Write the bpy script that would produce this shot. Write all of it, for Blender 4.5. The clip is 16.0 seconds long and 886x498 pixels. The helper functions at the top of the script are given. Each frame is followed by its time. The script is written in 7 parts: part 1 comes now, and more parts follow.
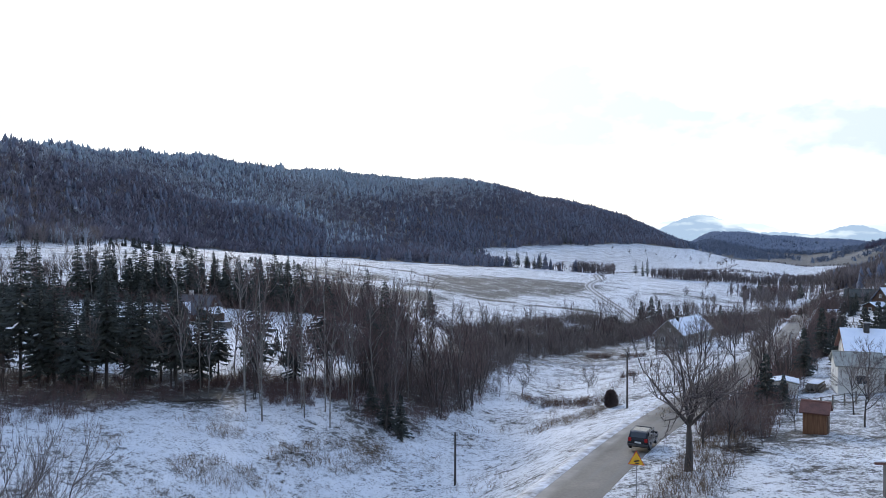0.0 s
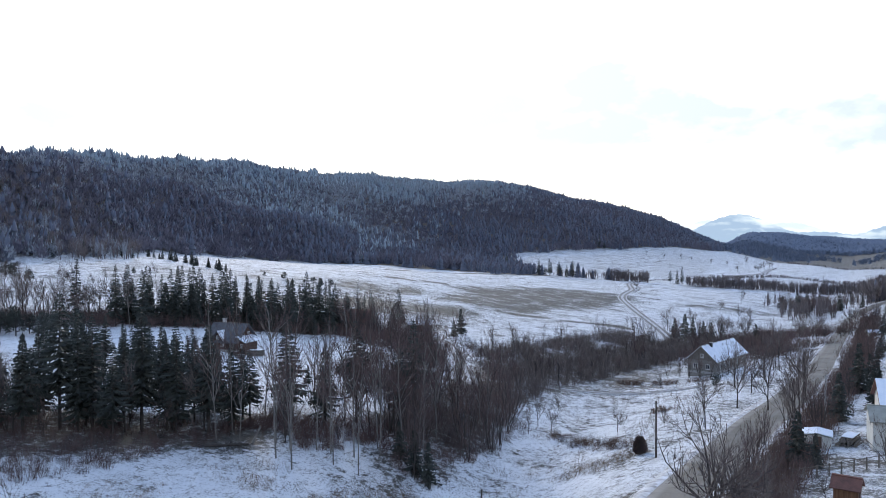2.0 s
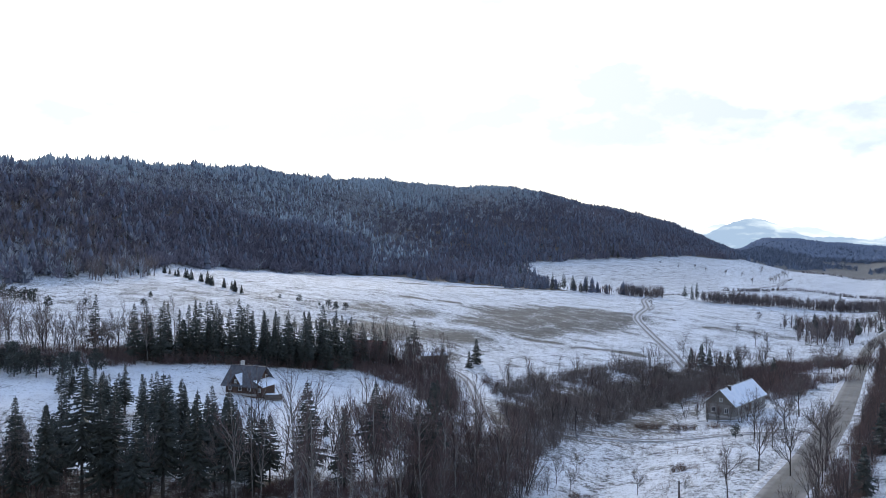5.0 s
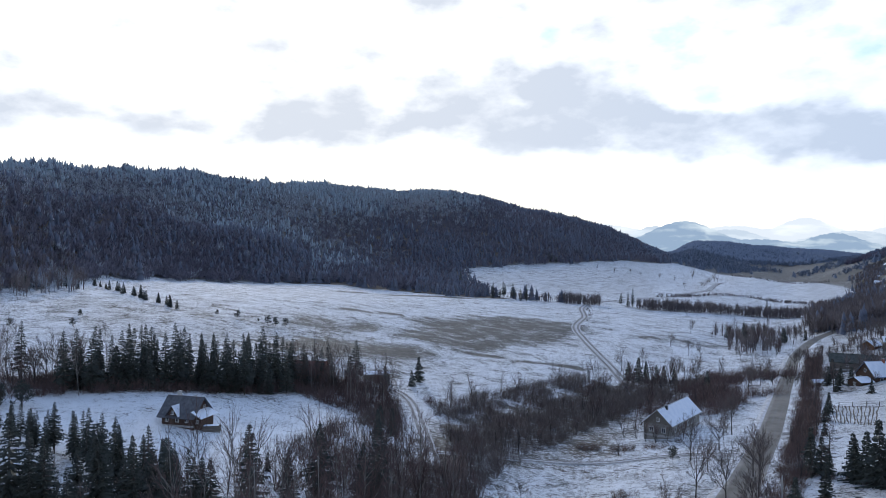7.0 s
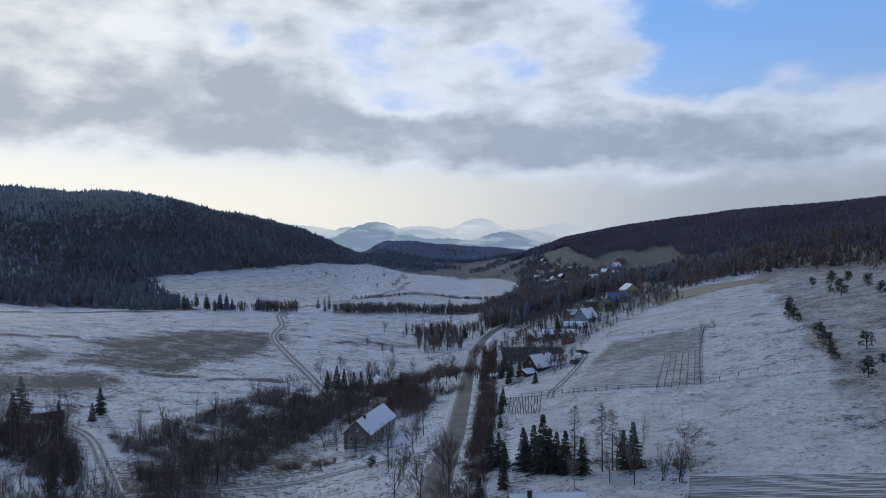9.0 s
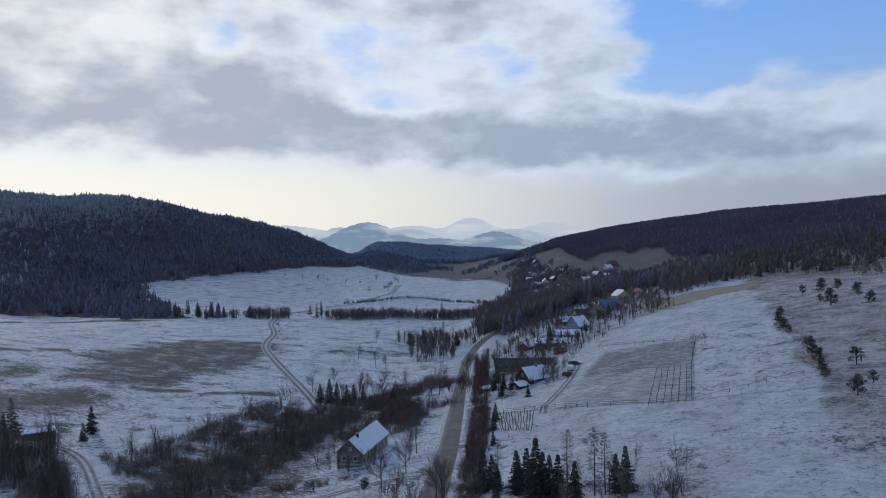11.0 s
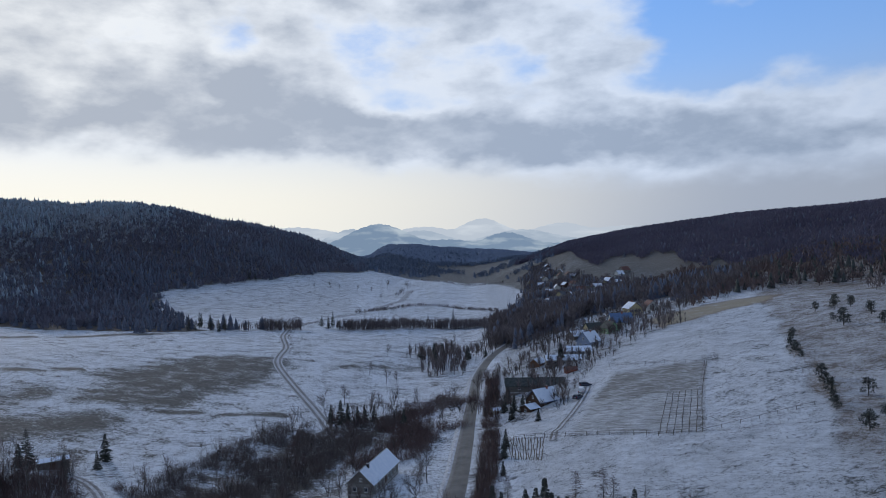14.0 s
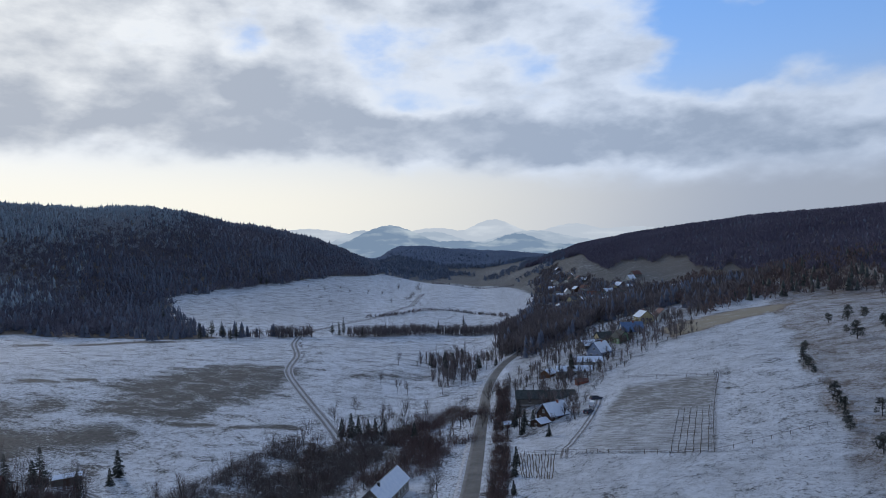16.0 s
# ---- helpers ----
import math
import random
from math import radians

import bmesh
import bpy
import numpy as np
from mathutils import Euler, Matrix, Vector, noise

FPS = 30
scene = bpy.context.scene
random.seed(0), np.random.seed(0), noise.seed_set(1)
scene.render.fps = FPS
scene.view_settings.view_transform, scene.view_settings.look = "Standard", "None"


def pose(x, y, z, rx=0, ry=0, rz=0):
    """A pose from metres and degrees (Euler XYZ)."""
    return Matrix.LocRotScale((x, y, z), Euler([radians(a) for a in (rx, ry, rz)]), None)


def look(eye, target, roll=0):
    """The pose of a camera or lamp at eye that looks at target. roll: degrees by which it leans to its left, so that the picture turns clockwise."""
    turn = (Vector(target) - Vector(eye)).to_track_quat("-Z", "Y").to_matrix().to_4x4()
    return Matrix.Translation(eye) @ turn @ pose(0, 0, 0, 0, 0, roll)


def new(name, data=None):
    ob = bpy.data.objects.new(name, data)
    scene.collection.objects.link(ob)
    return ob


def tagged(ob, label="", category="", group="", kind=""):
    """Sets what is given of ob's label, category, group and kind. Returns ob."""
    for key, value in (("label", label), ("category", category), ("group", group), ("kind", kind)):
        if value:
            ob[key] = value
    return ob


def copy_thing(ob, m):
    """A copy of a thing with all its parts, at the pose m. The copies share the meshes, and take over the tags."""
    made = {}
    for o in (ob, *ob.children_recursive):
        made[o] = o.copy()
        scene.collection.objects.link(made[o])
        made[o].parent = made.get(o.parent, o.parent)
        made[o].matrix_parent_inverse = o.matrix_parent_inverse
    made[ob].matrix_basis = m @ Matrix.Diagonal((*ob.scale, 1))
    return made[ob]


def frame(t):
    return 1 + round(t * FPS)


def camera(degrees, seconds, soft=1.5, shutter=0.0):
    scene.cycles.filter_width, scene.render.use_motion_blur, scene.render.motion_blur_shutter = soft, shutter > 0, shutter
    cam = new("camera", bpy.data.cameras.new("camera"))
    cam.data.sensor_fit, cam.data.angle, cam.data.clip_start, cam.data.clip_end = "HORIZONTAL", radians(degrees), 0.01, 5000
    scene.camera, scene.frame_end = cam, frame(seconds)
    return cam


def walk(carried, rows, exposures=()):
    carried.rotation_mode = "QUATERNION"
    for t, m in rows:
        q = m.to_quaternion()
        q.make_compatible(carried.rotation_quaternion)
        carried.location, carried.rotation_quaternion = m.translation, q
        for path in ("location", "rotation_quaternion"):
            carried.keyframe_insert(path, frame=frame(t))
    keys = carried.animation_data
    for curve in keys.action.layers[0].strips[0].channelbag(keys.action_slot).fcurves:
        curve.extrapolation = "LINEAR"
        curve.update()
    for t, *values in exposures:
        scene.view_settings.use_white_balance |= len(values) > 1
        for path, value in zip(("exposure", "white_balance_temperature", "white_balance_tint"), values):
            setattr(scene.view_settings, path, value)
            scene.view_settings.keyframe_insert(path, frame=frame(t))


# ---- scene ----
cam = camera(62.2, 16.0, soft=0.85)
PATH = (
    (0.0, -0.28, 0.07, 16.00, 89.98, -0.08, -0.07),
    (0.5, 0.14, -0.07, 17.04, 89.91, 0.11, 0.80),
    (1.0, 0.37, -0.19, 18.49, 89.93, 0.20, 1.83),
    (1.5, 0.45, -0.27, 20.28, 89.95, 0.15, 2.16),
    (2.0, 0.42, -0.32, 22.12, 89.91, -0.01, 2.49),
    (2.5, 0.29, -0.34, 23.81, 89.91, -0.13, 2.88),
    (3.0, 0.09, -0.33, 25.39, 89.91, -0.26, 3.11),
    (3.5, -0.16, -0.29, 26.96, 89.90, -0.33, 3.18),
    (4.0, -0.43, -0.22, 28.56, 89.88, -0.36, 3.27),
    (6.5, -1.74, 0.34, 35.66, 89.93, -0.75, 3.44),
    (7.0, -1.92, 0.46, 36.90, 89.98, -0.54, -1.29),
    (7.5, -2.08, 0.57, 37.75, 90.12, -0.23, -11.43),
    (8.0, -2.19, 0.67, 38.56, 90.13, 0.32, -21.07),
    (8.5, -2.26, 0.75, 39.60, 90.08, 0.51, -23.96),
    (9.0, -2.30, 0.81, 40.93, 89.99, 0.68, -24.71),
    (11.5, -2.05, 0.67, 46.91, 89.90, 1.09, -25.35),
    (12.0, -1.94, 0.56, 48.24, 89.90, 1.22, -25.24),
    (12.5, -1.83, 0.44, 49.66, 89.86, 1.26, -25.08),
    (13.0, -1.71, 0.30, 51.08, 89.85, 1.38, -24.88),
    (13.5, -1.60, 0.16, 52.30, 89.85, 1.44, -24.68),
    (14.0, -1.50, 0.02, 53.42, 89.90, 1.44, -24.42),
    (14.5, -1.42, -0.09, 54.65, 89.90, 1.53, -24.17),
    (15.0, -1.35, -0.16, 56.00, 89.82, 1.57, -23.99),
    (15.5, -1.31, -0.18, 57.18, 89.85, 1.58, -23.77),
    (16.0, -1.29, -0.12, 58.01, 89.95, 1.56, -23.60),
)
walk(cam, [(t, pose(*p)) for t, *p in PATH],
     exposures=((0.0, 1.22, 6380, 10), (4.0, 1.16, 6380, 10), (6.5, 0.98, 6220, 10), (7.2, 0.60, 6100, 10), (8.0, 0.10, 5980, 10), (9.0, 0.05, 5930, 10), (16.0, 0.06, 5930, 10)))

# ---- sky and sun ----
SUN_AZ, SUN_EL = -14.0, 17.0
world = bpy.data.worlds.new("winter_sky")
scene.world = world
world.use_nodes = True
WN, WL = world.node_tree.nodes, world.node_tree.links
WN.clear()


def wmath(op, a, b=None, c=None, clamp=False):
    n = WN.new("ShaderNodeMath")
    n.operation, n.use_clamp = op, clamp
    for i, v in enumerate((a, b, c)):
        if v is None:
            continue
        if isinstance(v, (int, float)):
            n.inputs[i].default_value = v
        else:
            WL.new(v, n.inputs[i])
    return n.outputs[0]


def wmix(f, a, b):
    n = WN.new("ShaderNodeMix")
    n.data_type = "RGBA"
    for i, v in ((0, f), (6, a), (7, b)):
        if isinstance(v, (int, float)):
            n.inputs[i].default_value = v
        elif isinstance(v, tuple):
            n.inputs[i].default_value = (*v, 1)
        else:
            WL.new(v, n.inputs[i])
    return n.outputs[2]


sky = WN.new("ShaderNodeTexSky")
sky.sky_type, sky.sun_disc = "NISHITA", False
sky.sun_elevation, sky.sun_rotation = radians(SUN_EL), radians(SUN_AZ)
sky.altitude, sky.dust_density, sky.ozone_density = 500, 1.5, 1.5
coord = WN.new("ShaderNodeTexCoord")
axes = WN.new("ShaderNodeSeparateXYZ")
WL.new(coord.outputs["Generated"], axes.inputs[0])
up = wmath("MAXIMUM", axes.outputs[2], 0.0)
bearing = wmath("DEGREES", wmath("ARCTAN2", axes.outputs[0], axes.outputs[1]))
height = wmath("DEGREES", wmath("ARCSINE", axes.outputs[2]))
sun_dir = Vector((math.sin(radians(SUN_AZ)) * math.cos(radians(SUN_EL)), math.cos(radians(SUN_AZ)) * math.cos(radians(SUN_EL)), math.sin(radians(SUN_EL))))
dot = WN.new("ShaderNodeVectorMath")
dot.operation = "DOT_PRODUCT"
dot.inputs[1].default_value = sun_dir
WL.new(coord.outputs["Generated"], dot.inputs[0])
toward = wmath("MAXIMUM", dot.outputs["Value"], 0.0)


def wnoise(scale, detail, rough, offset, wide, tall):
    """Cloud noise over bearing and height, in degrees."""
    c = WN.new("ShaderNodeCombineXYZ")
    WL.new(wmath("DIVIDE", bearing, wide), c.inputs[0])
    WL.new(wmath("DIVIDE", height, tall), c.inputs[1])
    c.inputs[2].default_value = offset
    n = WN.new("ShaderNodeTexNoise")
    n.inputs["Scale"].default_value, n.inputs["Detail"].default_value = scale, detail
    n.inputs["Roughness"].default_value = rough
    WL.new(c.outputs[0], n.inputs["Vector"])
    return n.outputs[0]


def wstep(lo, hi, v):
    n = WN.new("ShaderNodeMapRange")
    n.interpolation_type = "SMOOTHSTEP"
    n.inputs["From Min"].default_value, n.inputs["From Max"].default_value = lo, hi
    WL.new(v, n.inputs["Value"])
    return n.outputs[0]


# banks (+) and gaps (-) of the cloud deck: bearing, height, half-width, half-height, weight
BANKS = (
    (16, 9.2, 22, 2.0, 0.62), (36, 7.4, 12, 2.0, 0.62), (56, 6.6, 12, 1.5, 0.30), (3, 12.0, 9, 1.9, 0.40),
    (-2, 18, 18, 4.0, 0.25), (27, 17.5, 9, 2.5, 0.22), (35, 14.5, 5, 3.4, 0.38), (-22, 8.8, 16, 1.8, 0.40),
    (53, 15.5, 13, 4.6, -0.85), (44, 11.6, 4.5, 1.3, -0.30), (18.3, 16.4, 3.0, 1.8, -0.20), (9.3, 16.2, 2.4, 1.4, -0.24),
    (20.5, 11.6, 4.2, 1.0, -0.20), (30, 14.4, 3.0, 1.8, -0.24), (46, 16.8, 3.2, 1.2, 0.30), (41, 14.4, 3.4, 1.2, 0.30),
)
roll_az = wmath("MULTIPLY_ADD", wmath("SUBTRACT", wnoise(1.0, 4.0, 0.55, 7.3, 7.0, 4.0), 0.5), 9.0, bearing)
roll_el = wmath("MULTIPLY_ADD", wmath("SUBTRACT", wnoise(1.0, 4.0, 0.55, 2.6, 6.0, 3.5), 0.5), 4.0, height)
thick = wmath("MULTIPLY_ADD", wmath("SUBTRACT", wnoise(1.0, 6.0, 0.52, 0.4, 8.0, 4.0), 0.5), 1.5, 0.22)
for az, el, wide, tall, weight in BANKS:
    du, dv = wmath("DIVIDE", wmath("SUBTRACT", roll_az, az), wide), wmath("DIVIDE", wmath("SUBTRACT", roll_el, el), tall)
    far = wmath("ADD", wmath("MULTIPLY", du, du), wmath("MULTIPLY", dv, dv))
    thick = wmath("MULTIPLY_ADD", wmath("EXPONENT", wmath("MULTIPLY", far, -1.0)), weight, thick)
thick = wmath("SUBTRACT", thick, wmath("MULTIPLY", wstep(22.0, 50.0, height), 0.16))
# the deck ends in a low edge above a bright strip of open horizon
edge = wmath("SUBTRACT", 6.9, wmath("MULTIPLY", wstep(6.0, 38.0, bearing), 2.6))
deck = wstep(-0.6, 1.8, wmath("SUBTRACT", roll_el, edge))
mask = wmath("MULTIPLY", wstep(-0.20, 0.30, thick), deck)
tone = wmath("ADD", wstep(0.14, 0.78, thick), wmath("MULTIPLY", wmath("SUBTRACT", wnoise(1.0, 6.0, 0.55, 4.4, 4.5, 2.2), 0.5), 1.6), clamp=True)
near_sun = wmath("POWER", toward, 4.0)
white = wmix(near_sun, (0.62, 0.68, 0.775), (0.89, 0.865, 0.81))
grey = wmix(near_sun, (0.325, 0.385, 0.48), (0.46, 0.475, 0.50))
cloud = wmix(tone, white, grey)
scaled = WN.new("ShaderNodeVectorMath")
scaled.operation = "SCALE"
scaled.inputs["Scale"].default_value = 0.085
WL.new(sky.outputs[0], scaled.inputs[0])
open_sky = wmix(0.85, scaled.outputs[0], wmix(wstep(6.0, 20.0, height), (0.38, 0.56, 0.86), (0.22, 0.43, 0.85)))
haze = wmath("SUBTRACT", 1.0, wstep(3.0, 14.0, height))
rim = wmix(wstep(0.45, 1.0, toward), (0.40, 0.43, 0.485), (1.0, 0.92, 0.75))
clear = wmix(haze, open_sky, rim)
above = wmix(mask, clear, cloud)
dim = wmath("SUBTRACT", 1.0, wmath("MULTIPLY", wmath("MULTIPLY", wmath("SUBTRACT", up, 0.34), 2.2, clamp=True), 0.45))
dim = wmath("MULTIPLY", dim, wmath("ADD", 0.62, wmath("MULTIPLY", wmath("ADD", dot.outputs["Value"], 0.35, clamp=True), 0.38)))
shade = WN.new("ShaderNodeVectorMath")
shade.operation = "SCALE"
WL.new(above, shade.inputs[0]), WL.new(dim, shade.inputs["Scale"])
tint = WN.new("ShaderNodeVectorMath")
tint.operation = "MULTIPLY"
WL.new(shade.outputs[0], tint.inputs[0])
WL.new(wmix(wstep(18.0, 40.0, height), (1.0, 1.0, 1.0), (0.87, 0.97, 1.12)), tint.inputs[1])
whole = tint.outputs[0]
bg = WN.new("ShaderNodeBackground")
WL.new(whole, bg.inputs["Color"])
bg.inputs["Strength"].default_value = 1.0
wout = WN.new("ShaderNodeOutputWorld")
WL.new(bg.outputs[0], wout.inputs[0])

sun = bpy.data.lights.new("sun", "SUN")
sun.energy, sun.angle, sun.color = 0.75, radians(10), (1.0, 0.9, 0.76)
lamp = new("sun", sun)
lamp.matrix_world = look(tuple(sun_dir * 1000), (0, 0, 0))


# ---- materials ----
def material(name, dark, light, scale=3.0, rough=0.85, bump=0.0, metal=0.0, fine=30.0, stretch=(1, 1, 1), world_space=False, vary=0.0):
    """A procedural surface: two tones mixed by noise at two scales, with relief."""
    m = bpy.data.materials.new(name)
    m.use_nodes = True
    n, l = m.node_tree.nodes, m.node_tree.links
    bsdf = n["Principled BSDF"]
    bsdf.inputs["Roughness"].default_value, bsdf.inputs["Metallic"].default_value = rough, metal
    if world_space:
        src = n.new("ShaderNodeNewGeometry").outputs["Position"]
    else:
        src = n.new("ShaderNodeTexCoord").outputs["Object"]
    mp = n.new("ShaderNodeMapping")
    mp.inputs["Scale"].default_value = stretch
    l.new(src, mp.inputs["Vector"])
    a, b = n.new("ShaderNodeTexNoise"), n.new("ShaderNodeTexNoise")
    a.inputs["Scale"].default_value, a.inputs["Detail"].default_value = scale, 5
    b.inputs["Scale"].default_value, b.inputs["Detail"].default_value = fine, 3
    l.new(mp.outputs[0], a.inputs["Vector"]), l.new(mp.outputs[0], b.inputs["Vector"])
    add = n.new("ShaderNodeMath")
    add.operation = "MULTIPLY_ADD"
    add.inputs[1].default_value = 0.45
    l.new(b.outputs[0], add.inputs[0]), l.new(a.outputs[0], add.inputs[2])
    value = add.outputs[0]
    if vary:
        info = n.new("ShaderNodeObjectInfo")
        geo = n.new("ShaderNodeNewGeometry")
        s1 = n.new("ShaderNodeMath")
        s1.operation = "ADD"
        l.new(info.outputs["Random"], s1.inputs[0]), l.new(geo.outputs["Random Per Island"], s1.inputs[1])
        s2 = n.new("ShaderNodeMath")
        s2.operation = "MULTIPLY_ADD"
        s2.inputs[1].default_value = vary
        l.new(s1.outputs[0], s2.inputs[0]), l.new(value, s2.inputs[2])
        s3 = n.new("ShaderNodeMath")
        s3.operation = "SUBTRACT"
        s3.inputs[1].default_value = vary
        l.new(s2.outputs[0], s3.inputs[0])
        value = s3.outputs[0]
    ramp = n.new("ShaderNodeMapRange")
    ramp.inputs["From Min"].default_value, ramp.inputs["From Max"].default_value = 0.48, 0.98
    l.new(value, ramp.inputs["Value"])
    mix = n.new("ShaderNodeMix")
    mix.data_type = "RGBA"
    mix.inputs[6].default_value, mix.inputs[7].default_value = (*dark, 1), (*light, 1)
    l.new(ramp.outputs[0], mix.inputs[0])
    l.new(mix.outputs[2], bsdf.inputs["Base Color"])
    if bump:
        bp = n.new("ShaderNodeBump")
        bp.inputs["Strength"].default_value, bp.inputs["Distance"].default_value = bump, 0.05
        l.new(value, bp.inputs["Height"])
        l.new(bp.outputs[0], bsdf.inputs["Normal"])
    return m


def plain(name, colour, rough=0.5, metal=0.0):
    m = bpy.data.materials.new(name)
    m.use_nodes = True
    b = m.node_tree.nodes["Principled BSDF"]
    b.inputs["Base Color"].default_value, b.inputs["Roughness"].default_value, b.inputs["Metallic"].default_value = (*colour, 1), rough, metal
    return m


def ground_material():
    """Thin snow over grass: the attribute 'grass' says how much of the grass shows, 'brown' how dry it is and, above 1,
    how sunlit, 'till' how worked the soil is.
    """
    m = bpy.data.materials.new("snowy_ground")
    m.use_nodes = True
    n, l = m.node_tree.nodes, m.node_tree.links
    bsdf = n["Principled BSDF"]
    bsdf.inputs["Roughness"].default_value = 0.8
    pos = n.new("ShaderNodeNewGeometry").outputs["Position"]
    # long rows along the edge of the ploughed field
    turned = n.new("ShaderNodeVectorRotate")
    turned.rotation_type = "Z_AXIS"
    turned.inputs["Angle"].default_value = radians(68)
    l.new(pos, turned.inputs["Vector"])
    stretch = n.new("ShaderNodeMapping")
    stretch.inputs["Scale"].default_value = (0.012, 1.5, 1.0)
    l.new(turned.outputs[0], stretch.inputs["Vector"])
    turn = stretch.outputs[0]

    def tex(scale, detail, rough, vec=pos):
        t = n.new("ShaderNodeTexNoise")
        t.inputs["Scale"].default_value, t.inputs["Detail"].default_value, t.inputs["Roughness"].default_value = scale, detail, rough
        l.new(vec, t.inputs["Vector"])
        return t.outputs[0]

    def op(kind, a, b=None, c=None, clamp=False):
        q = n.new("ShaderNodeMath")
        q.operation, q.use_clamp = kind, clamp
        for i, v in enumerate((a, b, c)):
            if v is None:
                continue
            if isinstance(v, (int, float)):
                q.inputs[i].default_value = v
            else:
                l.new(v, q.inputs[i])
        return q.outputs[0]

    def attr(name):
        q = n.new("ShaderNodeAttribute")
        q.attribute_name = name
        return q.outputs["Fac"]

    def mix(f, a, b):
        q = n.new("ShaderNodeMix")
        q.data_type = "RGBA"
        for i, v in ((0, f), (6, a), (7, b)):
            if isinstance(v, tuple):
                q.inputs[i].default_value = (*v, 1)
            elif isinstance(v, float):
                q.inputs[i].default_value = v
            else:
                l.new(v, q.inputs[i])
        return q.outputs[2]

    drift = n.new("ShaderNodeVectorRotate")
    drift.rotation_type = "Z_AXIS"
    drift.inputs["Angle"].default_value = radians(27)
    l.new(pos, drift.inputs["Vector"])
    swept = n.new("ShaderNodeMapping")
    swept.inputs["Scale"].default_value = (0.85, 1.0, 1.0)
    l.new(drift.outputs[0], swept.inputs["Vector"])
    fine = tex(3.2, 10, 0.82)
    tufts = tex(0.9, 10, 0.78)
    patch = tex(0.13, 11, 0.70, swept.outputs[0])
    rows = tex(0.8, 6, 0.7, turn)
    level = op("ADD", op("ADD", op("MULTIPLY", fine, 0.26), op("MULTIPLY", tufts, 0.36)), op("ADD", op("MULTIPLY", patch, 0.34), op("MULTIPLY", rows, 0.04)))
    level = op("MULTIPLY_ADD", level, 2.8, -0.90)
    grass = attr("grass")
    show = op("MULTIPLY_ADD", op("SUBTRACT", op("MULTIPLY_ADD", grass, 0.55, 0.20), level), 12.0, 0.5, clamp=True)
    # single stalks and tufts that pierce the snow everywhere
    stalks = op("ADD", op("MULTIPLY", tex(4.5, 4, 0.7), 0.7), op("MULTIPLY", tex(0.35, 6, 0.65), 0.3))
    stalks = op("MULTIPLY_ADD", op("SUBTRACT", op("MULTIPLY_ADD", grass, 0.16, 0.384), stalks), 22.0, 0.5, clamp=True)
    clumps = op("ADD", op("MULTIPLY", tex(1.1, 6, 0.78, swept.outputs[0]), 0.75), op("MULTIPLY", tex(0.09, 5, 0.6), 0.25))
    clumps = op("MULTIPLY_ADD", op("SUBTRACT", op("MULTIPLY_ADD", grass, 0.20, 0.370), clumps), 20.0, 0.5, clamp=True)
    show = op("MAXIMUM", show, op("MULTIPLY", op("MAXIMUM", stalks, clumps), 0.85))
    turf = mix(op("MULTIPLY_ADD", tex(0.7, 9, 0.75, swept.outputs[0]), 3.2, -1.15, clamp=True), (0.020, 0.020, 0.020), (0.118, 0.112, 0.098))
    dry = mix(tex(1.1, 4, 0.6), (0.10, 0.065, 0.042), (0.26, 0.185, 0.12))
    brown = attr("brown")
    under = mix(op("MINIMUM", brown, 1.0), turf, dry)
    # dry grass with low sunlight painted into its bright yellow
    sunlit_straw = mix(tex(0.8, 5, 0.6), (0.30, 0.25, 0.15), (0.52, 0.46, 0.30))
    under = mix(op("SUBTRACT", brown, 1.0, clamp=True), under, sunlit_straw)
    till = attr("till")
    soil = mix(tex(2.5, 5, 0.65), (0.12, 0.11, 0.095), (0.22, 0.21, 0.19))
    under = mix(till, under, soil)
    snow = mix(tex(0.5, 3, 0.5), (0.79, 0.815, 0.85), (0.89, 0.90, 0.92))
    mottle = op("MULTIPLY_ADD", tex(0.11, 8, 0.68), 3.4, -1.2)
    speckle = op("MULTIPLY_ADD", op("ADD", op("MULTIPLY", tufts, 0.6), op("MULTIPLY", rows, 0.4)), 3.4, -0.95)
    speckle = op("ADD", speckle, op("MULTIPLY", mottle, 0.55))
    furrow = op("MULTIPLY", op("MULTIPLY_ADD", rows, 2.4, -0.75, clamp=True), till)
    thin = op("MULTIPLY", attr("thin"), op("MAXIMUM", op("ADD", speckle, furrow), 0.12), clamp=True)
    l.new(mix(show, mix(thin, snow, under), under), bsdf.inputs["Base Color"])
    bp = n.new("ShaderNodeBump")
    bp.inputs["Strength"].default_value, bp.inputs["Distance"].default_value = 0.8, 0.3
    l.new(op("ADD", op("MULTIPLY", fine, 0.6), op("MULTIPLY", show, -0.2)), bp.inputs["Height"])
    l.new(bp.outputs[0], bsdf.inputs["Normal"])
    return m


GROUND = ground_material()


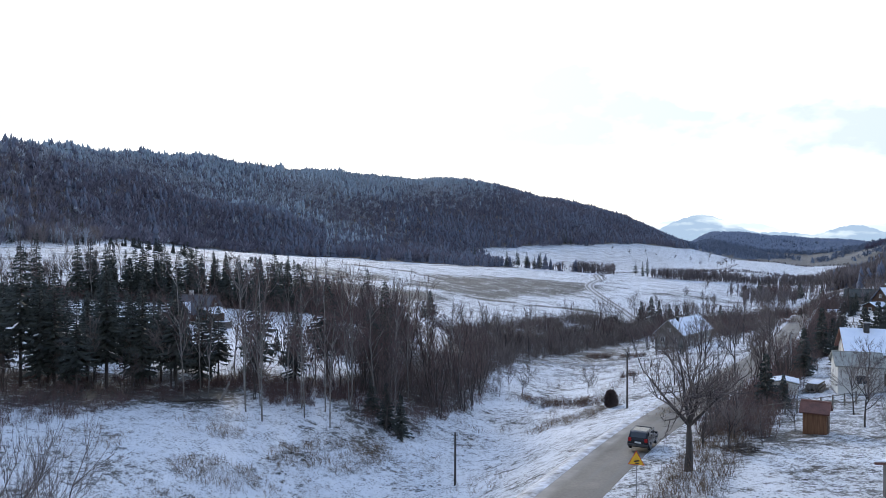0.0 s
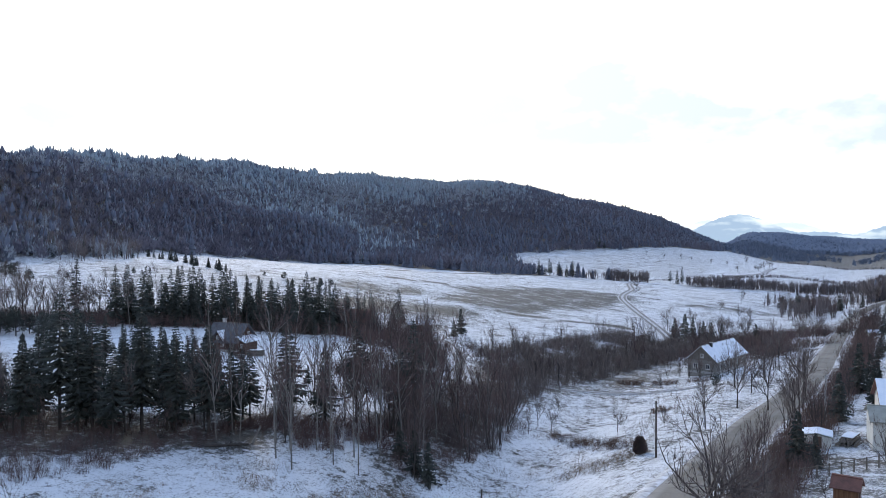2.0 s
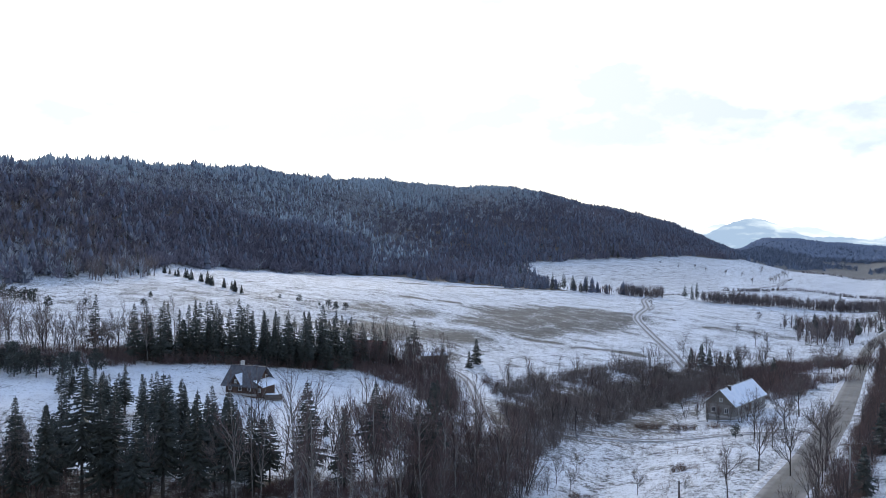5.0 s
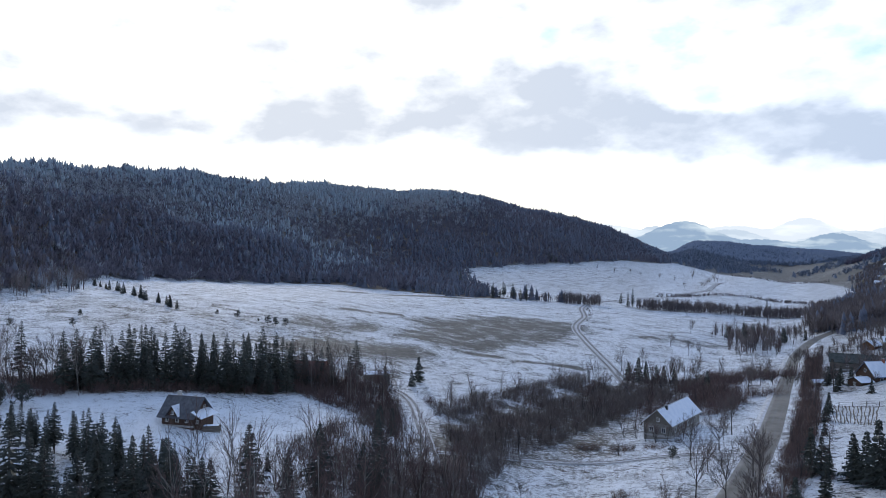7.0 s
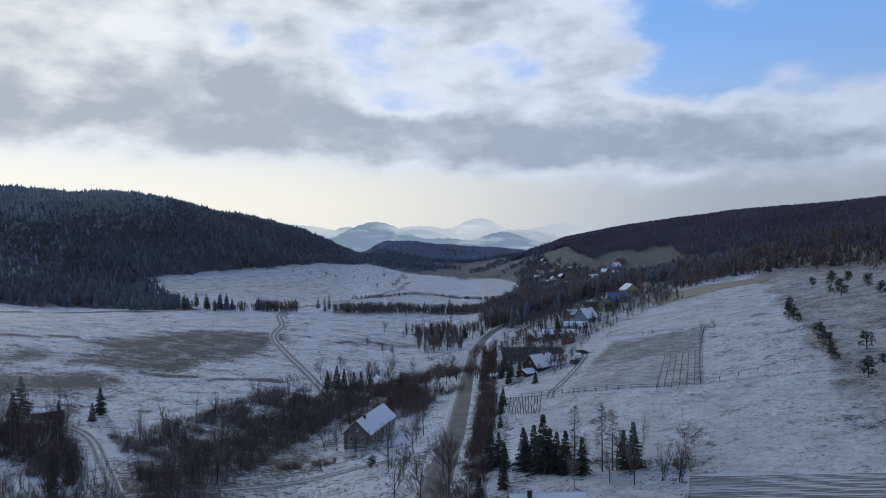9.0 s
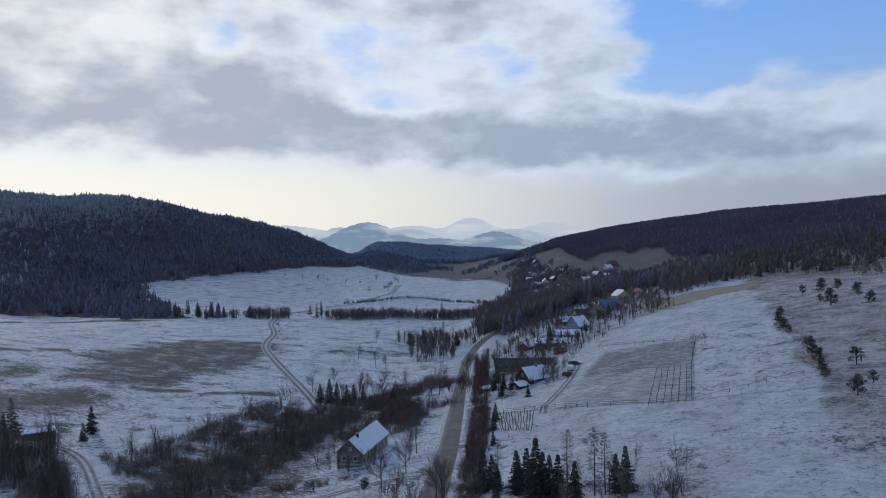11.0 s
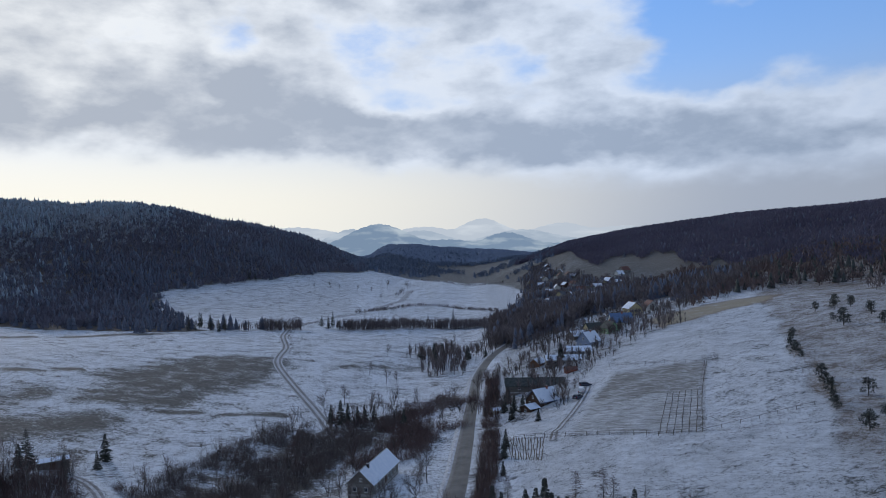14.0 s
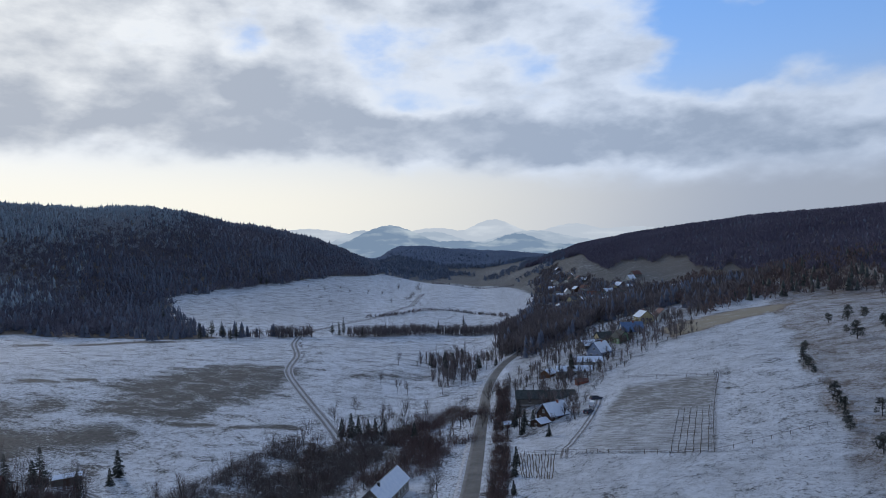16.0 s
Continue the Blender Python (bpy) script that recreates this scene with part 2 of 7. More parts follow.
def asphalt_material():
    """Wet country asphalt: darker wheel tracks, pale dried mud and slush towards the edges."""
    m = material("worn_asphalt", (0.075, 0.066, 0.056), (0.19, 0.168, 0.14), 0.22, 0.6, 0.3, fine=5.0, world_space=True)
    n, l = m.node_tree.nodes, m.node_tree.links
    bsdf = n["Principled BSDF"]
    plain_colour = bsdf.inputs["Base Color"].links[0].from_socket
    at = n.new("ShaderNodeAttribute")
    at.attribute_name = "across"
    pos = n.new("ShaderNodeNewGeometry").outputs["Position"]

    def op(kind, a, b=None, c=None, clamp=False):
        q = n.new("ShaderNodeMath")
        q.operation, q.use_clamp = kind, clamp
        for i, v in enumerate((a, b, c)):
            if isinstance(v, (int, float)):
                q.inputs[i].default_value = v
            elif v is not None:
                l.new(v, q.inputs[i])
        return q.outputs[0]

    def noise(scale, detail):
        t = n.new("ShaderNodeTexNoise")
        t.inputs["Scale"].default_value, t.inputs["Detail"].default_value = scale, detail
        l.new(pos, t.inputs["Vector"])
        return t.outputs[0]

    def mix(f, a, b):
        q = n.new("ShaderNodeMix")
        q.data_type = "RGBA"
        for i, v in ((0, f), (6, a), (7, b)):
            if isinstance(v, tuple):
                q.inputs[i].default_value = (*v, 1)
            else:
                l.new(v, q.inputs[i])
        return q.outputs[2]

    away = op("ABSOLUTE", at.outputs["Fac"])
    lane = op("ABSOLUTE", op("SUBTRACT", op("ABSOLUTE", op("SUBTRACT", away, 1.5)), 0.75))
    track = op("MULTIPLY", op("SUBTRACT", 1.0, op("MULTIPLY", lane, 2.6), clamp=True), op("MULTIPLY_ADD", noise(0.08, 5), 2.4, -0.6, clamp=True))
    mud = op("MULTIPLY", op("MULTIPLY_ADD", away, 0.9, -1.6, clamp=True), op("MULTIPLY_ADD", noise(0.5, 7), 3.0, -0.9, clamp=True))
    c = mix(op("MULTIPLY", track, 0.75), plain_colour, (0.052, 0.048, 0.045))
    c = mix(mud, c, (0.30, 0.275, 0.245))
    l.new(c, bsdf.inputs["Base Color"])
    l.new(op("MULTIPLY_ADD", track, -0.28, 0.72), bsdf.inputs["Roughness"])
    return m


ASPHALT = asphalt_material()
RUST_TWIGS = material("rusty_brush", (0.085, 0.055, 0.043), (0.21, 0.135, 0.10), 0.8, 0.9, fine=5.0, vary=0.2)
SLUSH = material("ploughed_snow", (0.16, 0.145, 0.13), (0.74, 0.76, 0.80), 1.1, 0.8, 0.6, fine=4.0, world_space=True)
GRAVEL = material("gravel_track", (0.09, 0.08, 0.07), (0.34, 0.33, 0.33), 0.5, 0.9, 0.4, fine=4.0, world_space=True)
NEEDLES = material("spruce_needles", (0.024, 0.030, 0.026), (0.075, 0.082, 0.068), 1.2, 0.75, fine=8.0, vary=0.18)
BARK = material("dark_bark", (0.032, 0.027, 0.025), (0.095, 0.08, 0.07), 2.0, 0.9, 0.6, fine=14.0, stretch=(1, 1, 0.3))
PALE_BARK = material("birch_bark", (0.09, 0.08, 0.072), (0.27, 0.25, 0.228), 2.0, 0.85, 0.3, fine=9.0, stretch=(1, 1, 0.5))
TWIGS = material("bare_twigs", (0.085, 0.070, 0.066), (0.21, 0.17, 0.152), 0.8, 0.9, fine=5.0, vary=0.2)
RED_TWIGS = material("reddish_twigs", (0.070, 0.048, 0.045), (0.18, 0.118, 0.105), 0.8, 0.9, fine=5.0, vary=0.2)
FROSTED = material("frosted_twigs", (0.24, 0.265, 0.30), (0.40, 0.42, 0.46), 0.012, 0.9, fine=0.08, vary=0.12)
# Paler and bluer than real needles: distance haze put into the base colour.
HAZED_NEEDLES = material("hazed_conifers", (0.085, 0.095, 0.13), (0.135, 0.15, 0.19), 0.009, 0.9, fine=0.05, vary=0.06)
RIMED = material("rimed_conifers", (0.17, 0.215, 0.25), (0.30, 0.35, 0.385), 0.009, 0.9, fine=0.05, vary=0.08)
# Twig colour mixed with the bluish haze that lies over the far woods.
HAZED_TWIGS = material("hazed_bare_woods", (0.115, 0.11, 0.145), (0.19, 0.18, 0.218), 0.009, 0.9, fine=0.05, vary=0.06)
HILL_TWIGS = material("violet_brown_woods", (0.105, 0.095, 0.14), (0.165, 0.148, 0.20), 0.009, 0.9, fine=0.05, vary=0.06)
GREY_TWIGS = material("grey_brown_twigs", (0.105, 0.09, 0.092), (0.235, 0.195, 0.19), 0.02, 0.9, fine=0.2, vary=0.12)
LARCH_WOOD = material("larch_twigs", (0.105, 0.078, 0.078), (0.19, 0.138, 0.125), 0.02, 0.9, fine=0.3, vary=0.10)
# The valley's blue haze is painted into the colour of these trees.
HAZED_WOODS = material("haze_blue_woods", (0.12, 0.15, 0.21), (0.165, 0.20, 0.265), 0.01, 0.95, fine=0.1, vary=0.08)
WEEDS = material("dry_weeds", (0.10, 0.068, 0.045), (0.27, 0.19, 0.12), 0.8, 0.9, fine=6.0, vary=0.2)

# ---- the ground ----
def sm(u):
    u=np.clip(u,0,1); return u*u*(3-2*u)
ST=(50.,75.,110.,190.,270.,400.,650.,1000.)
OF=(-330.,-200.,-115.,-54.,-38.,-24.,-18.,-8.,40.,90.,150.,260.)
SEC=(
 (16,8,0,-3.2,-11,-6,1.0,1.0,4,10,20,36),
 (18,9,0.5,-4.2,-11.5,-5.5,-1,-1,4,11,21,37),
 (19,10,1,-5,-9.5,-3.4,-2.9,-2.8,4.5,12.5,22.5,38),
 (20,12,-4.5,-10.3,-8,-6.4,-6.3,-6,5.5,17,26,40),
 (20,10,-4,-10,-10.5,-9.5,-8.5,-7.5,4,16.5,27,38),
 (10,4,-1,-7.5,-11,-11,-10,-9.5,3,14,23,34),
 (8,1,-4,-8,-10,-11,-11,-10.5,-4,3,11,22),
 (46,20,-2,-5,-8,-10,-11,-11,-7,-2,7,18),
)
GS=np.arange(-300,1701,5.); GW=np.arange(-520,521,4.)
def _grid():
    a=np.array([np.interp(GW,OF,r) for r in SEC])
    g=np.array([np.interp(GS,ST,a[:,j]) for j in range(len(GW))]).T
    for n,ax in ((1,1),(3,0)):
        for _ in range(3):
            k=np.pad(g,[(n,n) if i==ax else (0,0) for i in (0,1)],mode='edge')
            c=np.cumsum(np.insert(k,0,0,axis=ax),axis=ax); L=2*n+1
            g=(c[L:]-c[:-L])/L if ax==0 else (c[:,L:]-c[:,:-L])/L
    return g
GRID=_grid()
def base(x,y):
    s=.454*x+.891*y; w=.891*x-.454*y
    i=np.clip((s-GS[0])/5,0,len(GS)-1.001); j=np.clip((w-GW[0])/4,0,len(GW)-1.001)
    a=i.astype(int); b=j.astype(int); u=i-a; v=j-b
    return (GRID[a,b]*(1-u)+GRID[a+1,b]*u)*(1-v)+(GRID[a,b+1]*(1-u)+GRID[a+1,b+1]*u)*v
# left ridge by bearing: foot, crest distance and crest height
LB=(-180,-120,-60,-40,-31,-22,-14,-7,0,3,6,9,12,14,16,17.5,19)
LF=(300,300,300,300,330,440,520,600,700,785,825,860,925,985,1070,1150,1320)
LC=(800,800,760,750,760,870,980,1230,1330,1350,1390,1450,1500,1570,1660,1760,1850)
LH=(60,60,95,98,100,114,117,131,133,131,118,104,88,74,55,33,7)
# a lower spur in front of the ridge: crest distance and crest height
PB=(-60,-40,-30,-23,-18,-12,-7)
PR=(470,480,500,590,640,700,760)
PH=(74,72,70,66,52,42,20)
RB=(24,28,31,34,38,42,46,50,56,70,100,150,180)
RF=(1500,1200,900,760,680,620,580,560,540,520,500,400,300)
RC=(2000,1700,1500,1400,1330,1290,1265,1240,1200,1100,1000,800,700)
RH=(0,8,26,54,71,81,91,95,101,108,110,90,60)
def ground(x,y):
    x=np.asarray(x,float); y=np.asarray(y,float)
    d=np.hypot(x,y)+1e-6; f=np.degrees(np.arctan2(x,y))
    z=base(x,y)
    lf,lc,lh=(np.interp(f,LB,q) for q in (LF,LC,LH))
    u=np.clip((d-lf)/(lc-lf),0,1); k=sm((20.5-f)/2.5)*(0.35*u+0.65*sm(u))
    over=np.clip((d-lc)/900,0,1)
    z=z*(1-k)+(lh*(1-.8*sm(over)))*k
    pr,ph=(np.interp(f,PB,q) for q in (PR,PH))
    z=z+np.maximum(ph+2*np.sin(f*.8)-z,0)*np.exp(-((d-pr)/np.where(d<pr,75,60))**2)*sm((-6-f)/5)
    z=z+k*(2.0*np.sin(f*.62+.4)+1.2*np.sin(f*1.37+1))*sm((d-lf-150)/200)
    rf,rc,rh=(np.interp(f,RB,q) for q in (RF,RC,RH))
    u=np.clip((d-rf)/(rc-rf),0,1); k=sm((f-24)/7)*(0.3*u+0.7*sm(u))
    over=np.clip((d-rc)/900,0,1)
    z=z*(1-k)+(rh*(1-.7*sm(over)))*k
    # wooded knoll above the fields
    z=z+17*np.exp(-((x-470)/95)**2-((y-345)/95)**2)
    # hill closing the valley
    z=z+ 48*np.exp(-((f-25)/5.5)**2-((d-2350)/330)**2)
    # small unevenness
    z=z+0.25*np.sin(x*.11+1.3)*np.sin(y*.09)+0.6*np.sin(x*.031)*np.sin(y*.027+.5)*np.clip(d/200,0,1)
    return z


def wood_edge(f):
    """Distance at which the wood begins on the right-hand hill, by bearing."""
    return np.interp(f, (29, 33, 35.7, 38.2, 40.6, 42.6, 45.3, 48.2, 52, 56), (1480, 1265, 985, 945, 930, 810, 740, 570, 520, 520)) + 22 * np.sin(f * 1.7) + 14 * np.sin(f * 4.1)


def region(x, y, corners, soft=6.0, wave=3.0):
    """1 inside a patch of land, 0 outside, fading over its uneven edge."""
    px = x + wave * np.sin(y * 0.13 + 1) + 0.5 * wave * np.sin(y * 0.41 + x * 0.2)
    py = y + wave * np.sin(x * 0.11) + 0.5 * wave * np.sin(x * 0.37 - y * 0.17)
    near = np.full_like(px, 1e9)
    inside = np.zeros(px.shape, bool)
    for (ax, ay), (bx, by) in zip(corners, corners[1:] + corners[:1]):
        ex, ey = bx - ax, by - ay
        t = np.clip(((px - ax) * ex + (py - ay) * ey) / (ex * ex + ey * ey), 0, 1)
        near = np.minimum(near, np.hypot(px - ax - t * ex, py - ay - t * ey))
        crosses = (ay > py) != (by > py)
        inside ^= crosses & (px < ax + (py - ay) * ex / (ey if ey else 1e-9))
    return sm(np.where(inside, near, -near) / soft + 0.5)


VILLAGE = [(262, 486), (235, 430), (197, 362), (205, 345), (247, 372), (300, 395), (330, 380), (300, 330), (327, 325), (394, 360), (457, 519), (497, 705), (640, 1040), (570, 960), (478, 790), (352, 600)]
FOOT = [(-176, 404), (-147, 508), (-113, 554), (-68, 562), (-33, 541), (0, 519), (30, 505), (50, 503), (44, 560), (38, 640), (36, 777), (10, 780), (-60, 680), (-160, 560), (-230, 420)]
FARM = [(112, 207), (131, 203), (150, 224), (186, 254), (225, 262), (300, 320), (310, 380), (240, 372), (197, 345), (168, 318), (128, 244)]
PLOUGHED = [(111.5, 169.4), (166, 219), (182.5, 192.3), (126.2, 134.2)]
PLOUGHED_FAR = [(137, 193), (166, 219), (182.5, 192.3), (152, 161)]
SUNLIT_CREST = [(228, 270), (250, 300), (305, 300), (318, 278), (285, 266), (255, 264)]
MEADOW_A = [(-6, 350), (8, 371), (37, 392), (68, 402), (83, 391), (74, 365), (64, 339), (42, 313), (17, 292), (-4, 294), (-17, 303), (-2, 331)]
MEADOW_B = [(-50, 275), (-33, 273), (2, 283), (-2, 270), (-12, 258), (-31, 249), (-52, 250)]
MEADOW_C = [(-55, 316), (-27, 317), (-18, 310), (-24, 300), (-36, 294), (-55, 292)]


def cover_maps(x, y):
    """How much grass shows through the snow, how dry it is and where soil is worked; the sunlit crest is painted in."""
    s, w = 0.454 * x + 0.891 * y, 0.891 * x - 0.454 * y
    d = np.hypot(x, y)
    g = np.full_like(x, 0.37)
    b = np.full_like(x, 0.08)
    till = np.zeros_like(x)

    def spot(cx, cy, ax, ay, turn=0.0, soft=0.35):
        c, q = math.cos(radians(turn)), math.sin(radians(turn))
        u, v = ((x - cx) * c + (y - cy) * q) / ax, (-(x - cx) * q + (y - cy) * c) / ay
        return 1 - sm((np.hypot(u, v) - 1 + soft) / (2 * soft))

    streak = 0.5 + 0.5 * np.sin(0.9 * s + 0.8 * np.sin(w * 0.05) + 0.4 * np.sin(w * 0.21)) * np.sin(0.23 * s + 0.03 * w)
    ma, mb, mc = region(x, y, MEADOW_A, 16, 4), region(x, y, MEADOW_B, 12, 3), region(x, y, MEADOW_C, 14, 3)
    dark = np.maximum(ma, np.maximum(mb, 0.7 * mc)) * (0.6 + 0.4 * streak)
    g += 0.40 * dark
    b -= 0.22 * dark
    g += 0.20 * spot(126, 364, 26, 9, -5, 0.6) * (0.4 + 0.6 * streak)
    g += 0.06 * spot(-70, 262, 80, 40, -10, 0.5)
    for ax, ay, bx, by, half in ((9, 287, 70, 268, 0.9), (-58, 500, 40, 490, 2.2), (-45, 343, -14, 356, 1.6)):
        ex, ey = bx - ax, by - ay
        t = np.clip(((x - ax) * ex + (y - ay) * ey) / (ex * ex + ey * ey), 0, 1)
        g += 0.45 * (1 - sm((np.hypot(x - ax - t * ex, y - ay - t * ey) - half) / 1.5))
    g -= 0.16 * spot(-66, 150, 52, 22, 12, 0.4)
    g -= 0.03 * spot(-25, 75, 40, 12, 20)
    g -= 0.05 * spot(-25, 95, 60, 45, 0)
    g += 0.12 * spot(30, 74, 13, 18, -25, 0.5)
    right = sm((w - 2) / 12) * sm((s - 60) / 40)
    g -= 0.075 * right
    b -= 0.2 * right
    slope = sm((0.715 * x - 0.699 * y - 22 + 2 * np.sin(y * 0.2)) / 3) * sm((w - 60) / 20)
    g += 0.13 * slope
    b += 0.7 * slope
    far_right = sm((w - 150) / 60) * sm((s - 330) / 100)
    g += 0.1 * far_right
    b += 0.3 * far_right
    inside = region(x, y, PLOUGHED, 1.5, 0.3)
    deep = region(x, y, PLOUGHED_FAR, 1.5, 0.3)
    middle = region(x, y, [(126.5, 134.5), (182.5, 192.5), (212, 178), (140, 117)], 3, 1)
    g -= 0.10 * inside
    till += inside
    for cx, cy, ax, ay, turn in ((-58, 90, 36, 11, 20), (-60, 187, 44, 9, 30)):
        litter = spot(cx, cy, ax, ay, turn, 0.3)
        g += 0.34 * litter
        b += 0.05 * litter
    for cx, cy, ax, ay, turn in ((-2, 126, 9, 34, -12), (24, 178, 20, 34, -32), (58, 224, 20, 36, -45)):
        litter = spot(cx, cy, ax, ay, turn, 0.35)
        g += 0.22 * litter
        b += 0.1 * litter
    f = np.degrees(np.arctan2(x, y))
    floor = sm((d - np.interp(f, LB, LF) - 5) / 25) * sm((19 - f) / 1.0)
    floor = np.maximum(floor, sm((d - wood_edge(f)) / 40) * sm((f - 29) / 5))
    floor = np.maximum(floor, region(x, y, FOOT, 6, 3))
    hill = np.exp(-((f - 25) / 5.5) ** 2 - ((d - 2350) / 330) ** 2)
    floor = np.maximum(floor, sm((hill - 0.16) / 0.08))
    woods = region(x, y, VILLAGE, 20, 8)
    g += 0.27 * woods * (1 - floor)
    b += 0.35 * woods
    yard = region(x, y, FARM, 10, 4)
    g += 0.09 * yard
    b += 0.2 * yard
    # strip of sun on the field crest, painted as bright dry grass
    crest = region(x, y, SUNLIT_CREST, 5, 2)
    g += 0.40 * crest
    b = b + crest * (1.5 - b)
    beyond = sm((f - 16.5) / 1.0) * sm((d - np.interp(f, (16, 27, 29, 31, 33, 36, 45), (1280, 1265, 1120, 860, 780, 720, 600))) / 50) * sm((62 - f) / 4)
    strips = 0.5 + 0.5 * np.sin(0.021 * s + 0.008 * w + 1.5 * np.sin(0.004 * w)) * np.sin(0.013 * w + 0.5)
    g += (0.26 + 0.20 * strips) * beyond * (1 - floor)
    b += (0.15 * strips - 0.08) * beyond
    g = g + floor * (1.1 - g)
    b = b + floor * (0.6 - b)
    thin = 0.13 + 0.21 * right + 0.16 * slope + 0.22 * far_right + 0.12 * inside + 0.14 * deep
    plot = region(x, y, [(84, 93), (102, 70), (94, 64), (77, 86)], 1.5, 0.3)
    till = np.maximum(till, plot)
    g = g - 0.22 * plot
    thin = thin + 0.10 * dark - 0.24 * plot + 0.2 * woods + 0.06 * yard + 0.13 * sm((f - 2) / 2) * sm((18 - f) / 2) * sm((d - 600) / 60) + 0.42 * beyond + 0.3 * crest + 0.05 * spot(-70, 262, 70, 40, -10, 0.5)
    thin = thin - 0.08 * middle
    g += 0.05 * middle
    return np.clip(g, 0, 1.2), np.clip(b, 0, 2), np.clip(till, 0, 1), np.clip(thin, 0, 0.7)


def sheet(name, verts, faces, mat, smooth=True):
    """A mesh from arrays of corners and of triangles or quads."""
    me = bpy.data.meshes.new(name)
    verts, faces = np.asarray(verts, np.float32), np.asarray(faces, np.int32)
    k = faces.shape[1]
    me.vertices.add(len(verts))
    me.vertices.foreach_set("co", verts.ravel())
    me.loops.add(faces.size)
    me.loops.foreach_set("vertex_index", faces.ravel())
    me.polygons.add(len(faces))
    me.polygons.foreach_set("loop_start", np.arange(0, faces.size, k, dtype=np.int32))
    me.polygons.foreach_set("use_smooth", np.full(len(faces), smooth))
    me.materials.append(mat)
    me.update(calc_edges=True)
    me.validate()
    return me


def build_ground():
    inner = np.concatenate([np.arange(-180, -44, 3.0), np.arange(-44, 68, 0.34), np.arange(68, 180, 3.0)])
    radii = 6.0 * 1.016 ** np.arange(0, 424)
    radii = np.concatenate([[0.01, 1.5, 3.0, 4.5], radii[radii < 4960]])
    f, r = np.meshgrid(np.radians(inner), radii, indexing="xy")
    x, y = np.sin(f) * r, np.cos(f) * r
    z = ground(x, y)
    nr, nf = x.shape
    verts = np.stack([x.ravel(), y.ravel(), z.ravel()], 1)
    i = np.arange(nr - 1)[:, None] * nf
    j = np.arange(nf)[None, :]
    k = (j + 1) % nf
    faces = np.stack([(i + j).ravel(), (i + k).ravel(), (i + nf + k).ravel(), (i + nf + j).ravel()], 1)[:, ::-1]
    me = sheet("ground", verts, faces, GROUND)
    g, b, t, q = cover_maps(verts[:, 0], verts[:, 1])
    for key, val in (("grass", g), ("brown", b), ("till", t), ("thin", q)):
        me.attributes.new(key, "FLOAT", "POINT").data.foreach_set("value", val.astype(np.float32))
    ob = new("ground", me)
    tagged(ob, "thin snow over winter grass in a wide valley", "ground", kind="structure")
    return ob


build_ground()


def zg(x, y):
    return float(ground(np.array(x, float), np.array(y, float)))


def along(points, step):
    """Points spaced evenly on a smooth line through the given ones."""
    p = np.array(points, float)
    t = np.insert(np.cumsum(np.hypot(*np.diff(p, axis=0).T)), 0, 0)
    q = np.arange(0, t[-1], step)
    x, y = np.interp(q, t, p[:, 0]), np.interp(q, t, p[:, 1])
    k = max(1, int(12 / step))
    for _ in range(2):
        for a in (x, y):
            c = np.convolve(np.pad(a, k, mode="edge"), np.ones(2 * k + 1) / (2 * k + 1), "valid")
            a[k:-k] = c[k:-k]
    return x, y


def ribbon(name, points, offsets, lifts, mat, step=3.0, level=True):
    """A strip laid on the ground along a line: one column of corners for each offset, lifted from the ground."""
    x, y = along(points, step)
    tx, ty = np.gradient(x), np.gradient(y)
    n = np.hypot(tx, ty)
    tx, ty = tx / n, ty / n
    cols = []
    zc = ground(x, y)
    for o, h in zip(offsets, lifts):
        px, py = x + ty * o, y - tx * o
        pz = np.maximum(ground(px, py), zc - 0.4) if level else ground(px, py)
        cols.append(np.stack([px, py, (0.75 * zc + 0.25 * pz if level else pz) + h], 1))
    v = np.stack(cols, 1)
    across = np.tile(np.array(offsets, np.float32), len(x))
    m = len(offsets)
    i = np.arange(len(x) - 1)[:, None] * m + np.arange(m - 1)[None, :]
    faces = np.stack([i.ravel(), (i + 1).ravel(), (i + m + 1).ravel(), (i + m).ravel()], 1)
    me = sheet(name, v.reshape(-1, 3), faces, mat)
    me.attributes.new("across", "FLOAT", "POINT").data.foreach_set("value", across)
    return me


def sw(s, w):
    return (0.454 * s + 0.891 * w, 0.891 * s - 0.454 * w)


ROAD = [sw(*p) for p in ((-120, -14), (47, -14), (95, -13), (130, -10.5), (190, -6.5), (270, -4), (340, -2), (385, 4), (420, 14), (470, 36), (540, 62), (640, 85), (760, 100), (900, 110))]
road = new("road", ribbon("road", ROAD, (-3.15, -1.6, 0, 1.6, 3.15), (0.2, 0.27, 0.32, 0.27, 0.2), ASPHALT))
tagged(road, "worn wet asphalt country road with muddy edges", "road", kind="structure")
for name, side in (("verge", -1), ("verge", 1)):
    offs = (2.9, 3.3, 3.8, 4.6) if side > 0 else (-4.6, -3.8, -3.3, -2.9)
    lifts = (0.22, 0.26, 0.16, -0.3) if side > 0 else (-0.3, 0.16, 0.26, 0.22)
    v = new(name, ribbon(name, ROAD, offs, lifts, SLUSH))
    tagged(v, "strip of ploughed dirty snow along the road edge", "road verge", kind="structure")
TRACK = [(66, 234), (69, 269), (70, 300), (73, 357), (75, 382), (90, 420), (98, 473), (120, 540), (190, 620), (290, 760), (372, 930)]
LANE = [(0, 140), (-1, 156), (-3, 174), (-5, 202), (-8, 216), (-16, 224), (-30, 228)]
